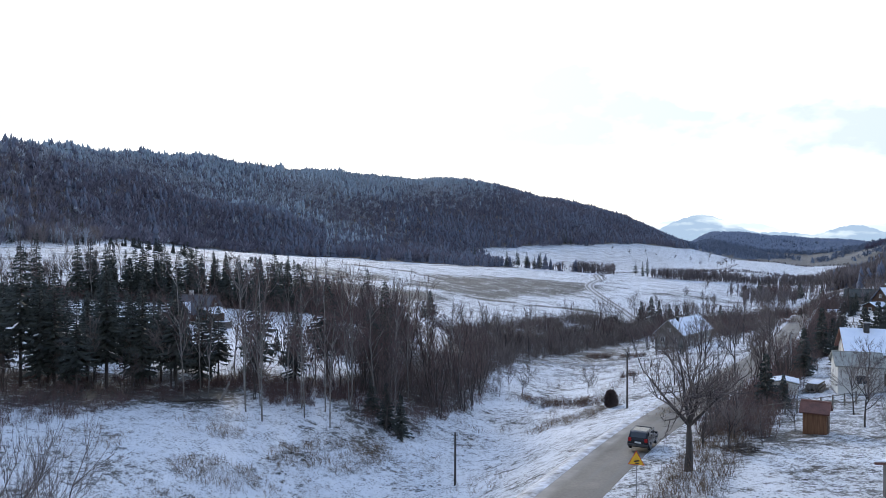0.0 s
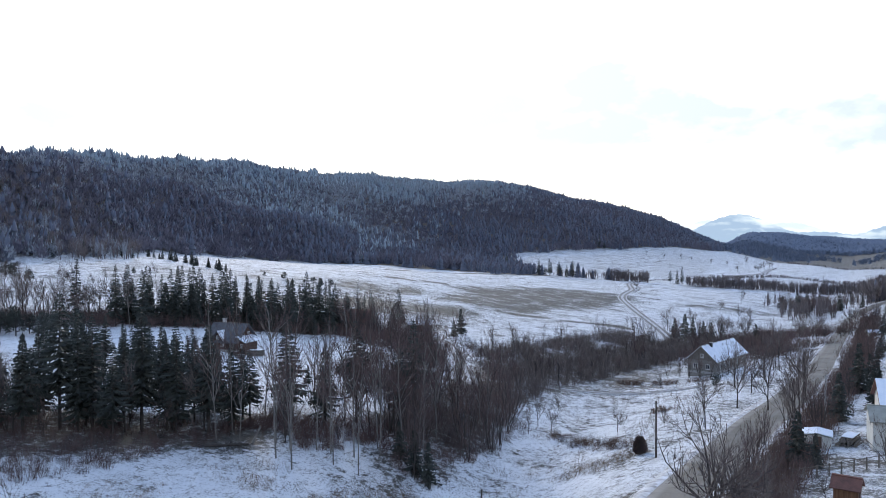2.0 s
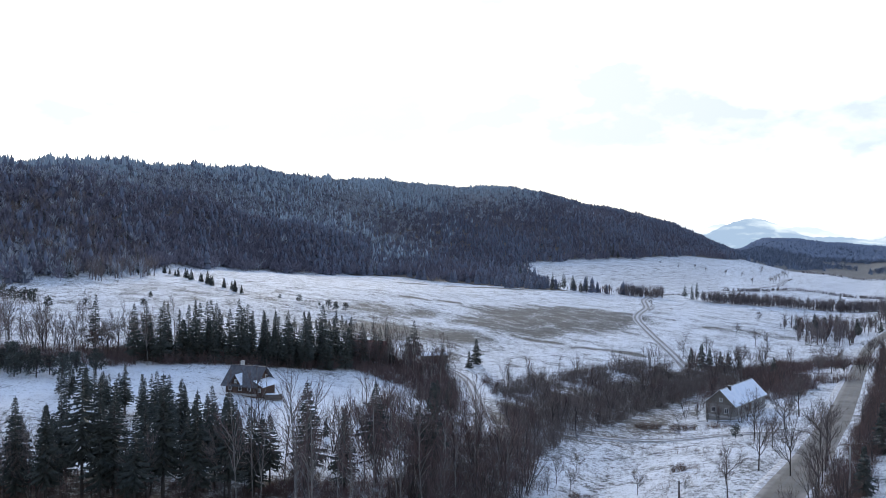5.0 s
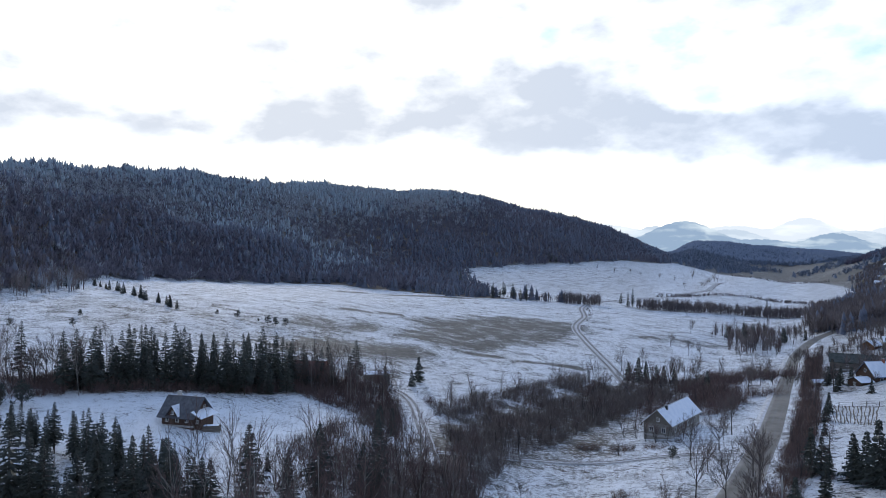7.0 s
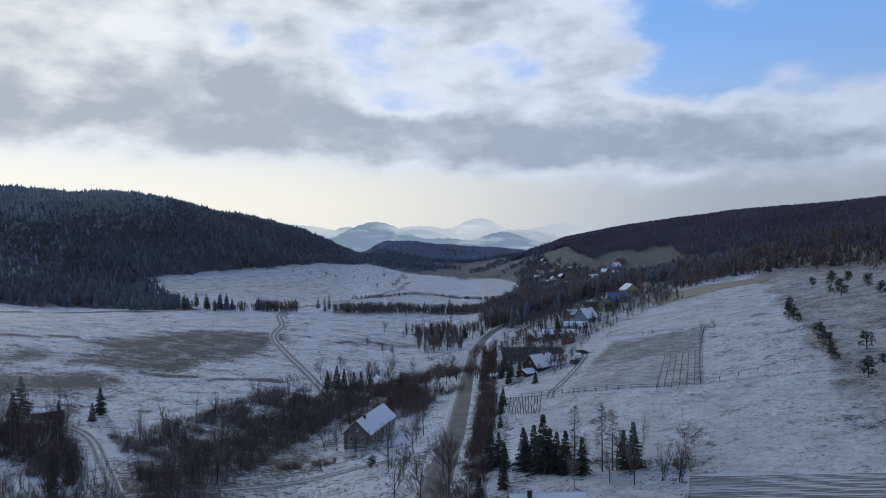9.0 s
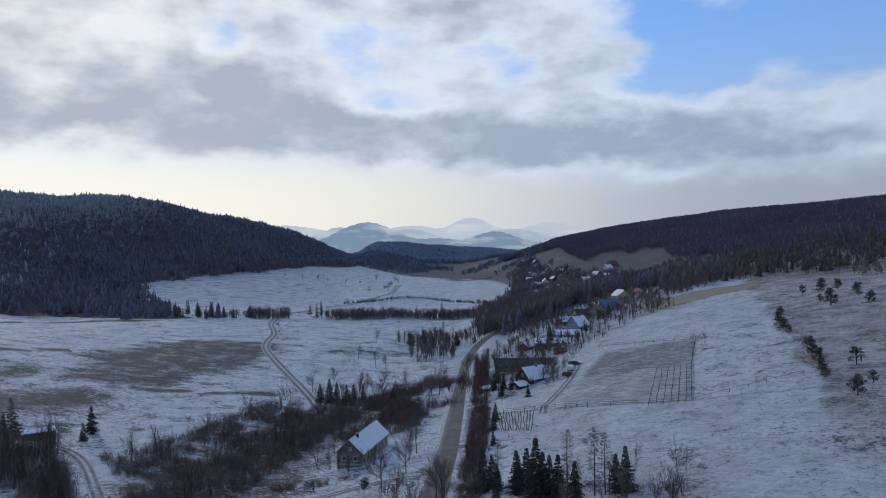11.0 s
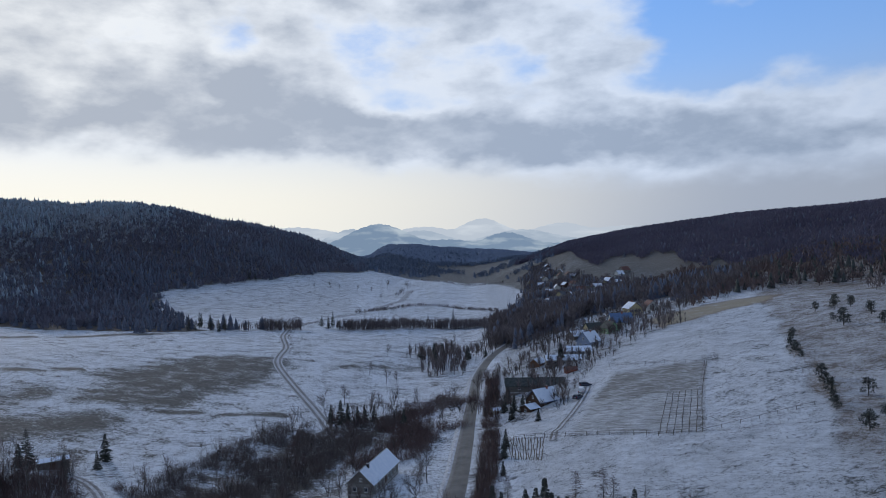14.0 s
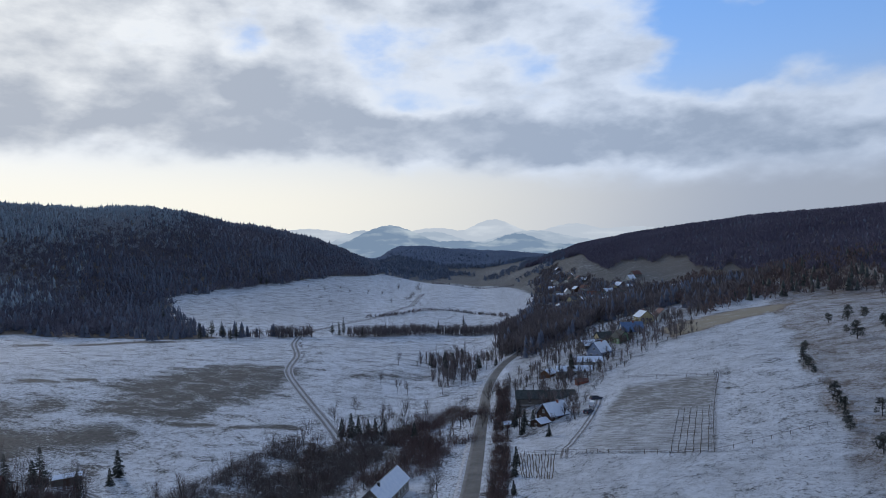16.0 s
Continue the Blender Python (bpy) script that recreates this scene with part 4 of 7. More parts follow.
def far_range(distance, peaks, floor, mat, label, seed, az=(4, 44)):
    """A far range of hills along a bearing arc; peaks are (bearing, height, half-width)."""
    rng = np.random.RandomState(seed)
    f = np.arange(az[0], az[1], 0.08)
    h = np.full_like(f, floor)
    for c, top, half in peaks:
        h = np.maximum(h, floor + (top - floor) * np.exp(-((f - c) / half) ** 2))
    h = np.convolve(np.pad(h, 6, mode="edge"), np.ones(13) / 13, "valid")
    h += 1.5 * np.sin(f * 9.1) + 0.9 * np.sin(f * 23.0 + 1) + rng.uniform(-0.5, 0.5, len(f))
    rows = []
    for k in np.linspace(0, 1, 9):
        r = distance - 420 * (1 - k) + 25 * np.sin(f * 3 + k * 9)
        z = -30 + (h + 30) * (0.15 * k + 0.85 * sm(k))
        rows.append(np.stack([np.sin(np.radians(f)) * r, np.cos(np.radians(f)) * r, z], 1))
    v = np.concatenate(rows)
    n = len(f)
    i = np.arange(8)[:, None] * n + np.arange(n - 1)[None, :]
    faces = np.stack([i.ravel(), (i + 1).ravel(), (i + n + 1).ravel(), (i + n).ravel()], 1)
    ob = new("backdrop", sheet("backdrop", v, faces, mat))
    tagged(ob, label, "mountains", kind="structure")


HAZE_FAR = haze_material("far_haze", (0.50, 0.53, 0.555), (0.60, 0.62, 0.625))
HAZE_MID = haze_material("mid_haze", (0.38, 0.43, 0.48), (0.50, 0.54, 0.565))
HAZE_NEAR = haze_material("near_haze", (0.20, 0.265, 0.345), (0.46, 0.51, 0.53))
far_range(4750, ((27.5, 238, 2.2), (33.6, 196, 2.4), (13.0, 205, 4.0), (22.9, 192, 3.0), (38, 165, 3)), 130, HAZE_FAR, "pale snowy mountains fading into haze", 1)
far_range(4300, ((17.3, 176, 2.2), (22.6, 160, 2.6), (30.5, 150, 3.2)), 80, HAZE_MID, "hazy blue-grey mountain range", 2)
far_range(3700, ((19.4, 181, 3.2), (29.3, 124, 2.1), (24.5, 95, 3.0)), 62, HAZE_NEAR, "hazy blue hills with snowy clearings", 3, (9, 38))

# ---- house building ----
LOGS = material("dark_log_wall", (0.035, 0.02, 0.013), (0.11, 0.06, 0.038), 1.5, 0.8, 0.6, fine=18.0, stretch=(1, 1, 6))
RENDER_GREY = material("weathered_render", (0.15, 0.14, 0.125), (0.30, 0.28, 0.255), 0.8, 0.9, 0.3, fine=9.0)
RENDER_WHITE = material("cream_render", (0.52, 0.51, 0.47), (0.70, 0.69, 0.64), 0.7, 0.9, 0.2, fine=9.0)
RENDER_GREEN = material("green_render", (0.20, 0.34, 0.20), (0.30, 0.46, 0.28), 0.7, 0.9, 0.2, fine=9.0)
RENDER_BLUE = material("blue_render", (0.19, 0.23, 0.31), (0.29, 0.335, 0.42), 0.7, 0.9, 0.2, fine=9.0)
RENDER_YELLOW = material("yellow_render", (0.42, 0.36, 0.2), (0.58, 0.5, 0.3), 0.7, 0.9, 0.2, fine=9.0)
BRICK_RED = material("red_brick", (0.19, 0.065, 0.045), (0.36, 0.14, 0.095), 2.0, 0.85, 0.5, fine=20.0)
PLANKS = material("orange_brown_planks", (0.10, 0.045, 0.02), (0.24, 0.115, 0.055), 1.4, 0.75, 0.5, fine=20.0, stretch=(6, 6, 0.6))
RUST = material("rusty_sheet_roof", (0.09, 0.04, 0.03), (0.20, 0.085, 0.06), 1.5, 0.7, 0.3, fine=14.0)
SHINGLE = material("grey_shingles", (0.055, 0.055, 0.062), (0.13, 0.13, 0.142), 1.2, 0.8, 0.5, fine=12.0)
DARK_ROOF = material("dark_felt_roof", (0.03, 0.035, 0.03), (0.085, 0.09, 0.08), 0.8, 0.85, 0.3, fine=8.0)
TILE_BLUE = material("blue_tiles", (0.06, 0.105, 0.20), (0.15, 0.225, 0.37), 1.8, 0.5, 0.4, fine=10.0)
SHEET_GREY = material("grey_green_sheet", (0.20, 0.20, 0.17), (0.32, 0.32, 0.28), 1.0, 0.6, 0.2, fine=12.0)
SNOW = material("settled_snow", (0.70, 0.75, 0.84), (0.84, 0.87, 0.92), 0.9, 0.7, 0.35, fine=7.0)
GLASS = plain("window_glass", (0.03, 0.035, 0.045), 0.08)
FRAME = material("white_window_frame", (0.55, 0.55, 0.52), (0.75, 0.75, 0.72), 2.0, 0.6)
WOOD_DOOR = material("brown_door", (0.07, 0.04, 0.025), (0.15, 0.09, 0.055), 1.5, 0.6, 0.3, stretch=(4, 4, 1))
PLASTER = material("chimney_render", (0.42, 0.40, 0.38), (0.62, 0.60, 0.57), 2.0, 0.9, 0.3)
SOOT = material("dark_chimney", (0.03, 0.03, 0.03), (0.09, 0.085, 0.08), 2.0, 0.9, 0.3)
GREY_WOOD = material("weathered_wood", (0.10, 0.088, 0.075), (0.24, 0.215, 0.19), 1.8, 0.9, 0.5, fine=16.0, stretch=(5, 5, 0.7))
CONCRETE = material("concrete", (0.30, 0.29, 0.28), (0.45, 0.44, 0.42), 1.5, 0.9, 0.3, fine=14.0)


def part(name, bm, mat, parent, label=""):
    """Links a bmesh as one mesh object under a thing or a part."""
    me = bpy.data.meshes.new(name)
    bmesh.ops.recalc_face_normals(bm, faces=bm.faces)
    bm.to_mesh(me)
    bm.free()
    me.materials.append(mat)
    ob = new(name, me)
    ob.parent = parent
    if label:
        tagged(ob, label)
    return ob


def block(bm, c, size, turn=None, bevel=0.0):
    m = Matrix.LocRotScale(Vector(c), turn or Euler((0, 0, 0)), Vector(size))
    r = bmesh.ops.create_cube(bm, size=1.0, matrix=m)
    if bevel:
        bmesh.ops.bevel(bm, geom=list({e for v in r["verts"] for e in v.link_edges}), offset=bevel, segments=1, affect="EDGES")
    return bm


def solid(corners, faces):
    bm = bmesh.new()
    v = [bm.verts.new(c) for c in corners]
    for f in faces:
        bm.faces.new([v[i] for i in f])
    return bm


def rod(bm, a, b, ra, rb, sides=8):
    a, b = Vector(a), Vector(b)
    d = b - a
    m = Matrix.Translation((a + b) / 2) @ d.to_track_quat("Z", "Y").to_matrix().to_4x4()
    bmesh.ops.create_cone(bm, cap_ends=True, segments=sides, radius1=ra, radius2=rb, depth=d.length, matrix=m)
    return bm


def slab(a, b, c, d, thick):
    """A sloping board with corners a, b, c, d, thick metres deep."""
    a, b, c, d = (Vector(q) for q in (a, b, c, d))
    n = (b - a).cross(d - a).normalized()
    if n.z < 0:
        n = -n
    n *= thick
    return solid([a, b, c, d, a + n, b + n, c + n, d + n], [(0, 1, 2, 3), (4, 5, 6, 7), (0, 1, 5, 4), (1, 2, 6, 5), (2, 3, 7, 6), (3, 0, 4, 7)])


def window(parent, x, y, z, w, h, side):
    """A window in a wall: side is 'x+', 'x-', 'y+' or 'y-', the way that it looks."""
    flat = side[0] == "x"
    sgn = 1 if side[1] == "+" else -1
    bm = bmesh.new()
    t = 0.08
    for du, dv, su, sv in ((0, h / 2, w + t, t), (0, -h / 2, w + t, t), (w / 2, 0, t, h), (-w / 2, 0, t, h), (0, 0, t * 0.7, h)):
        c = (x + sgn * 0.03, y + du, z + dv) if flat else (x + du, y + sgn * 0.03, z + dv)
        block(bm, c, (0.1, su, sv) if flat else (su, 0.1, sv))
    win = part("window", bm, FRAME, parent)
    bm = bmesh.new()
    block(bm, (x + sgn * 0.005, y, z) if flat else (x, y + sgn * 0.005, z), (0.04, w, h) if flat else (w, 0.04, h))
    part("pane", bm, GLASS, win)
    bm = bmesh.new()
    block(bm, (x + sgn * 0.08, y, z - h / 2 - 0.06) if flat else (x, y + sgn * 0.08, z - h / 2 - 0.06), (0.22, w + 0.2, 0.05) if flat else (w + 0.2, 0.22, 0.05))
    part("sill", bm, FRAME, win)


def house(name, label, x, y, az, length, width, wall_h, roof_h, wall, roof, snow=(), snow_mat=None, windows=(), doors=(), chimneys=(), over=0.45, category="house", ground_z=None, gable=None, trim=None):
    """A gabled house with its ridge along its own y, turned to the bearing az. snow: which slopes carry snow ('l', 'r')."""
    z0 = min(zg(x + dx, y + dy) for dx in (-3, 0, 3) for dy in (-3, 0, 3)) if ground_z is None else ground_z
    root = new(name)
    root.matrix_basis = pose(x, y, z0, 0, 0, -az)
    tagged(root, label, category)
    L, W = length / 2, width / 2
    body = solid([(-W, -L, -1.5), (W, -L, -1.5), (W, L, -1.5), (-W, L, -1.5), (-W, -L, wall_h), (W, -L, wall_h), (W, L, wall_h), (-W, L, wall_h), (0, -L, wall_h + roof_h), (0, L, wall_h + roof_h)],
                 [(0, 1, 5, 8, 4), (3, 7, 9, 6, 2), (1, 2, 6, 5), (0, 4, 7, 3), (0, 3, 2, 1), (4, 8, 9, 7), (5, 6, 9, 8)])
    part("wall", body, wall, root)
    if gable:
        for q in (-1, 1):
            yy = q * (L + 0.03)
            g = solid([(-W, yy, wall_h), (W, yy, wall_h), (0, yy, wall_h + roof_h), (-W, yy - q * 0.05, wall_h), (W, yy - q * 0.05, wall_h), (0, yy - q * 0.05, wall_h + roof_h)], [(0, 1, 2), (3, 5, 4), (0, 1, 4, 3), (1, 2, 5, 4), (2, 0, 3, 5)])
            part("gable_cladding", g, gable, root)
    bm = bmesh.new()
    block(bm, (0, 0, 0.1), (width + 0.16, length + 0.16, 0.5))
    part("plinth", bm, CONCRETE, root)
    rise = roof_h / W
    ex, ez = W + over, wall_h - over * rise
    top = wall_h + roof_h + 0.02
    for key, sgn in (("l", -1), ("r", 1)):
        a, b, c, d = (sgn * ex, -L - over, ez), (sgn * ex, L + over, ez), (0, L + over, top), (0, -L - over, top)
        sl = part("roof_slope", slab(a, b, c, d, 0.14), roof, root)
        if key in snow:
            q = lambda p, k: (p[0] * (1 - k), p[1] * 0.994, p[2] + (top - ez) * k + 0.15)
            part("snow_cover", slab(q(a, 0.015), q(b, 0.015), (0, c[1] * 0.994, top + 0.13), (0, d[1] * 0.994, top + 0.13), 0.10), snow_mat or SNOW, sl, "settled snow on the roof")
    bm = bmesh.new()
    block(bm, (0, 0, top + 0.1), (0.32, length + 2 * over, 0.16), bevel=0.04)
    part("ridge_cap", bm, roof, root)
    if trim:
        for q in (-1, 1):
            for sgn in (-1, 1):
                bm = bmesh.new()
                rod(bm, (sgn * ex, q * (L + over), ez), (0, q * (L + over), top), 0.09, 0.09, 4)
                part("bargeboard", bm, trim, root)
    for cx, cy, hh, wd, mat in chimneys:
        bm = bmesh.new()
        base = wall_h + roof_h * (1 - abs(cx) / W) - 0.4
        block(bm, (cx, cy, base + hh / 2), (wd, wd, hh))
        ch = part("chimney", bm, mat, root)
        bm = bmesh.new()
        block(bm, (cx, cy, base + hh + 0.06), (wd + 0.16, wd + 0.16, 0.12))
        part("cap", bm, CONCRETE, ch)
    for side, u, zz, w, h in windows:
        px, py = ((W if side[1] == "+" else -W), u) if side[0] == "x" else (u, (L if side[1] == "+" else -L))
        window(root, px, py, zz, w, h, side)
    for side, u, w, h in doors:
        px, py = ((W + 0.02 if side[1] == "+" else -W - 0.02), u) if side[0] == "x" else (u, (L + 0.02 if side[1] == "+" else -L - 0.02))
        bm = bmesh.new()
        block(bm, (px, py, h / 2 + 0.35), (0.1, w, h) if side[0] == "x" else (w, 0.1, h))
        dr = part("door", bm, WOOD_DOOR, root)
        bm = bmesh.new()
        block(bm, (px + (0.09 if side == "x+" else -0.09 if side == "x-" else w * 0.35), py + (w * 0.35 if side[0] == "x" else (0.09 if side[1] == "+" else -0.09)), h * 0.5 + 0.3), (0.06, 0.06, 0.14))
        part("handle", bm, SOOT, dr)
    return root


# the long farmhouse by the road
lh = house("farmhouse", "long low farmhouse with grey walls and a snow-covered gable roof", 59.4, 180.9, 38.6, 20.2, 6.6, 2.9, 3.1, RENDER_GREY, SHEET_GREY, snow=("l", "r"), ground_z=-6.9,
           windows=[("x+", q, 1.5, 0.9, 1.1) for q in (-7.2, -4.6, -2.0, 1.6, 4.2, 7.0)] + [("y-", -1.4, 1.5, 0.9, 1.1), ("y-", 1.5, 1.5, 0.9, 1.1), ("y-", 0.2, 3.9, 0.7, 0.8)],
           doors=[("x+", -0.2, 1.0, 2.0)], chimneys=[(0.55, -5.8, 1.5, 0.6, SOOT)], gable=GREY_WOOD, trim=GREY_WOOD)

# the log cabin in the clearing
cb = house("log_cabin", "dark log cabin with grey shingle roof and snowy dormer", -50.4, 150.8, 106, 8.6, 7.4, 2.9, 3.6, LOGS, SHINGLE, ground_z=zg(-53, 149) - 0.1,
           windows=[("x+", q, 1.6, 0.8, 1.0) for q in (-2.9, 0.0, 2.6)] + [("y+", -1.2, 4.1, 0.8, 0.9), ("y+", 1.2, 4.1, 0.8, 0.9), ("y-", 0.0, 4.0, 0.8, 0.9)],
           doors=[("x+", -1.5, 1.0, 2.0)], chimneys=[(-0.5, -2.2, 2.0, 0.8, PLASTER)], over=0.9)
bm = solid([(1.2, -2.3, 2.7), (4.3, -2.3, 2.7), (4.3, 0.5, 2.7), (1.2, 0.5, 2.7), (1.2, -0.9, 4.9), (4.3, -0.9, 4.9)], [(0, 1, 2, 3), (0, 4, 5, 1), (3, 2, 5, 4), (1, 5, 2), (0, 3, 4)])
dm = part("dormer", bm, LOGS, cb)
part("dormer_roof", slab((4.8, -2.7, 2.5), (0.6, -2.7, 2.5), (0.6, -0.9, 5.05), (4.8, -0.9, 5.05), 0.12), SHINGLE, dm)
part("dormer_roof", slab((4.8, 0.9, 2.5), (0.6, 0.9, 2.5), (0.6, -0.9, 5.05), (4.8, -0.9, 5.05), 0.12), SNOW, dm, "snow-covered dormer slope")
window(dm, 4.3, -0.9, 3.4, 0.7, 0.8, "x+")
bm = bmesh.new()
block(bm, (0.4, 5.2, 0.9), (5.4, 1.9, 3.0))
annex = part("annex", bm, LOGS, cb)
part("annex_roof", slab((-3.2, 6.9, 2.2), (4.2, 6.9, 2.2), (4.2, 4.0, 3.7), (-3.2, 4.0, 3.7), 0.16), SNOW, annex, "snow-covered lean-to roof")
window(annex, 3.1, 5.2, 1.3, 0.7, 0.8, "x+")

cb.matrix_basis = cb.matrix_basis @ Matrix.Scale(0.82, 4)

# farmyard beyond the hedge
house("farmhouse", "brown timber farmhouse with steep gable and patchy snow on its roof", 131.5, 214.0, 78, 9.0, 7.0, 2.6, 3.6, LOGS, TILE_BLUE, snow=("r",), windows=[("y-", -1.5, 1.5, 0.9, 1.0), ("y-", 1.5, 1.5, 0.9, 1.0), ("y-", 0, 3.8, 0.8, 0.9), ("x+", 2.0, 1.5, 0.9, 1.0), ("x+", -2.0, 1.5, 0.9, 1.0)], doors=[("x+", 0, 1.0, 2.0)], chimneys=[(0.4, 1.5, 1.6, 0.6, BRICK_RED)], trim=GREY_WOOD)
house("porch", "low brown lean-to with snow-covered roof beside the farmhouse", 124.5, 211.0, 78, 4.0, 5.0, 2.0, 1.1, LOGS, DARK_ROOF, snow=("l", "r"), windows=[("y-", 0, 1.3, 0.9, 0.9)], category="shed")
house("barn", "long dark barn with a black felt roof", 146.0, 243.0, 118, 22.0, 8.0, 2.6, 2.3, GREY_WOOD, DARK_ROOF, windows=[("x+", -6, 1.6, 0.8, 0.7), ("x+", 6, 1.6, 0.8, 0.7)], doors=[("x+", 0, 2.6, 2.5), ("y-", 0, 2.4, 2.4)], category="barn")
house("garden_shed", "small white garden shed with snowy roof", 119.0, 224.0, 100, 3.2, 2.8, 1.9, 0.7, RENDER_WHITE, SHEET_GREY, snow=("l", "r"), doors=[("x+", 0, 0.9, 1.7)], over=0.2, category="shed")
house("shed", "brown wooden shed with snowy roof", 172.0, 283.0, 60, 6.0, 5.0, 2.6, 1.7, PLANKS, SHEET_GREY, snow=("l", "r"), doors=[("y-", 0, 1.6, 2.1)], category="shed")
house("workshop", "long low workshop under a snow-covered sheet roof", 178.5, 272.0, 118, 15.0, 9.0, 2.5, 1.6, RENDER_GREY, SHEET_GREY, snow=("l", "r"), windows=[("x+", -4, 1.5, 1.2, 0.9), ("x+", 0, 1.5, 1.2, 0.9), ("x+", 4, 1.5, 1.2, 0.9)], doors=[("y-", 1.0, 2.4, 2.2)], category="workshop")
house("workshop", "white workshop under a broad snowy sheet roof", 190.0, 278.0, 118, 12.0, 8.0, 2.6, 1.8, RENDER_WHITE, SHEET_GREY, snow=("l", "r"), windows=[("x+", -3, 1.5, 1.2, 0.9), ("x+", 2, 1.5, 1.2, 0.9)], doors=[("y-", 0, 2.4, 2.2)], category="workshop")
house("village_house", "pale blue village house with a steep snowy roof", 203.0, 287.0, 70, 9.0, 7.5, 3.4, 4.2, RENDER_BLUE, TILE_BLUE, snow=("r",), windows=[("y-", -1.6, 1.8, 1, 1.2), ("y-", 1.6, 1.8, 1, 1.2), ("y-", 0, 4.7, 0.9, 1.1), ("x+", -2, 1.8, 1, 1.2), ("x+", 2, 1.8, 1, 1.2)], doors=[("x+", 0, 1.0, 2.0)], chimneys=[(0.3, 1.0, 1.6, 0.6, BRICK_RED)])
house("shed", "red brick shed with a rusty roof", 166.5, 248.5, 110, 4.6, 3.6, 2.2, 0.8, BRICK_RED, RUST, doors=[("y-", 0, 0.9, 1.8)], over=0.25, category="shed")
house("village_house", "light green village house with a gabled front", 225.0, 299.5, 10, 8.0, 6.4, 3.4, 3.0, RENDER_GREEN, DARK_ROOF, windows=[("y-", -1.4, 1.8, 0.9, 1.2), ("y-", 1.4, 1.8, 0.9, 1.2), ("y-", 0, 4.4, 0.8, 1.0), ("x-", -2, 1.8, 0.9, 1.2), ("x-", 2, 1.8, 0.9, 1.2)], doors=[("x-", 0, 1.0, 2.0)], chimneys=[(0.3, 1.2, 1.5, 0.6, BRICK_RED)])
house("village_house", "yellow village house under a dark roof", 228.0, 318.0, 100, 8.0, 7.0, 3.2, 2.6, RENDER_YELLOW, DARK_ROOF, windows=[("x+", -2, 1.8, 0.9, 1.2), ("x+", 2, 1.8, 0.9, 1.2), ("y-", 0, 1.8, 0.9, 1.2)], doors=[("x+", 0, 1.0, 2.0)])
house("village_house", "village house with a bright blue tiled roof", 241.0, 312.0, 110, 11.0, 9.0, 3.0, 4.2, RENDER_WHITE, TILE_BLUE, windows=[("x-", -3, 1.7, 1, 1.2), ("x-", 0, 1.7, 1, 1.2), ("x-", 3, 1.7, 1, 1.2), ("y-", 0, 4.4, 0.9, 1.0)], doors=[("y-", -1, 1.0, 2.0)], chimneys=[(0.3, 0.8, 1.6, 0.6, BRICK_RED)])
house("barn", "low barn with a snow-covered roof in the village", 217.0, 314.0, 95, 11.0, 7.0, 2.2, 2.2, GREY_WOOD, DARK_ROOF, snow=("l", "r"), doors=[("x+", 0, 2.4, 2.2)], category="barn")
house("village_house", "cream two-storey village house", 266.0, 333.0, 15, 9.0, 8.0, 5.2, 3.2, RENDER_YELLOW, DARK_ROOF, snow=("l",), windows=[("y-", q, zz, 0.9, 1.2) for q in (-2.3, 0, 2.3) for zz in (1.7, 4.1)] + [("x-", q, zz, 0.9, 1.2) for q in (-2.3, 2.3) for zz in (1.7, 4.1)], doors=[("x-", 0, 1.0, 2.0)], chimneys=[(0.3, 1.0, 1.6, 0.6, BRICK_RED)])
house("village_house", "white gabled village house with a brown roof", 283.0, 338.0, 20, 8.0, 7.4, 3.4, 3.2, RENDER_WHITE, RUST, windows=[("y-", -1.5, 1.7, 0.9, 1.2), ("y-", 1.5, 1.7, 0.9, 1.2), ("y-", 0, 4.4, 0.8, 1.0)], doors=[("x-", 0, 1.0, 2.0)])
house("barn", "brown barn half hidden behind bare trees", -36.0, 214.0, 100, 11.0, 7.0, 2.6, 2.8, LOGS, RUST, doors=[("x+", 0, 2.4, 2.3)], windows=[("y-", 0, 1.6, 0.8, 0.8)], category="barn")
house("shed", "flat grey shed with a strip of snow on its roof", -17.0, 226.0, 80, 7.5, 4.0, 2.6, 0.5, GREY_WOOD, SHEET_GREY, snow=("l", "r"), doors=[("x+", 0, 1.6, 2.0)], category="shed")

# the yard beside the road
house("village_house", "white rendered house with a grey sheet roof and tiled wing", 54.0, 89.0, 112, 10.0, 9.0, 4.6, 2.4, RENDER_WHITE, RUST, snow=("r",), windows=[("x+", -3.2, 2.0, 1.3, 1.0), ("x+", 1.2, 2.0, 1.3, 1.0), ("x+", 1.2, 4.0, 1.0, 0.7), ("y-", -2, 2.0, 1.0, 1.1)], doors=[("x+", -1.2, 1.0, 2.1)], chimneys=[(0.7, -2.6, 1.7, 0.6, SOOT)], ground_z=-0.9)
house("house_wing", "white lean wing with a grey-green sheet roof", 48.0, 85.5, 112, 4.6, 6.2, 3.7, 1.1, RENDER_WHITE, SHEET_GREY, windows=[("x+", 0.2, 2.2, 1.3, 1.0)], over=0.3, category="house", ground_z=-0.9)
house("house_wing", "house wing with blue glazed roof tiles", 54.8, 78.5, 24, 8.0, 7.0, 3.6, 2.8, RENDER_WHITE, TILE_BLUE, windows=[("x-", 0, 2.0, 1.2, 1.0), ("y-", 0, 2.0, 1.2, 1.0)], category="house", ground_z=-0.8)
house("garden_shed", "small orange-brown plank shed with a rusty roof", 31.2, 61.8, 125, 1.8, 1.7, 2.4, 0.6, PLANKS, RUST, doors=[("y+", 0, 0.9, 1.7)], over=0.25, category="shed")
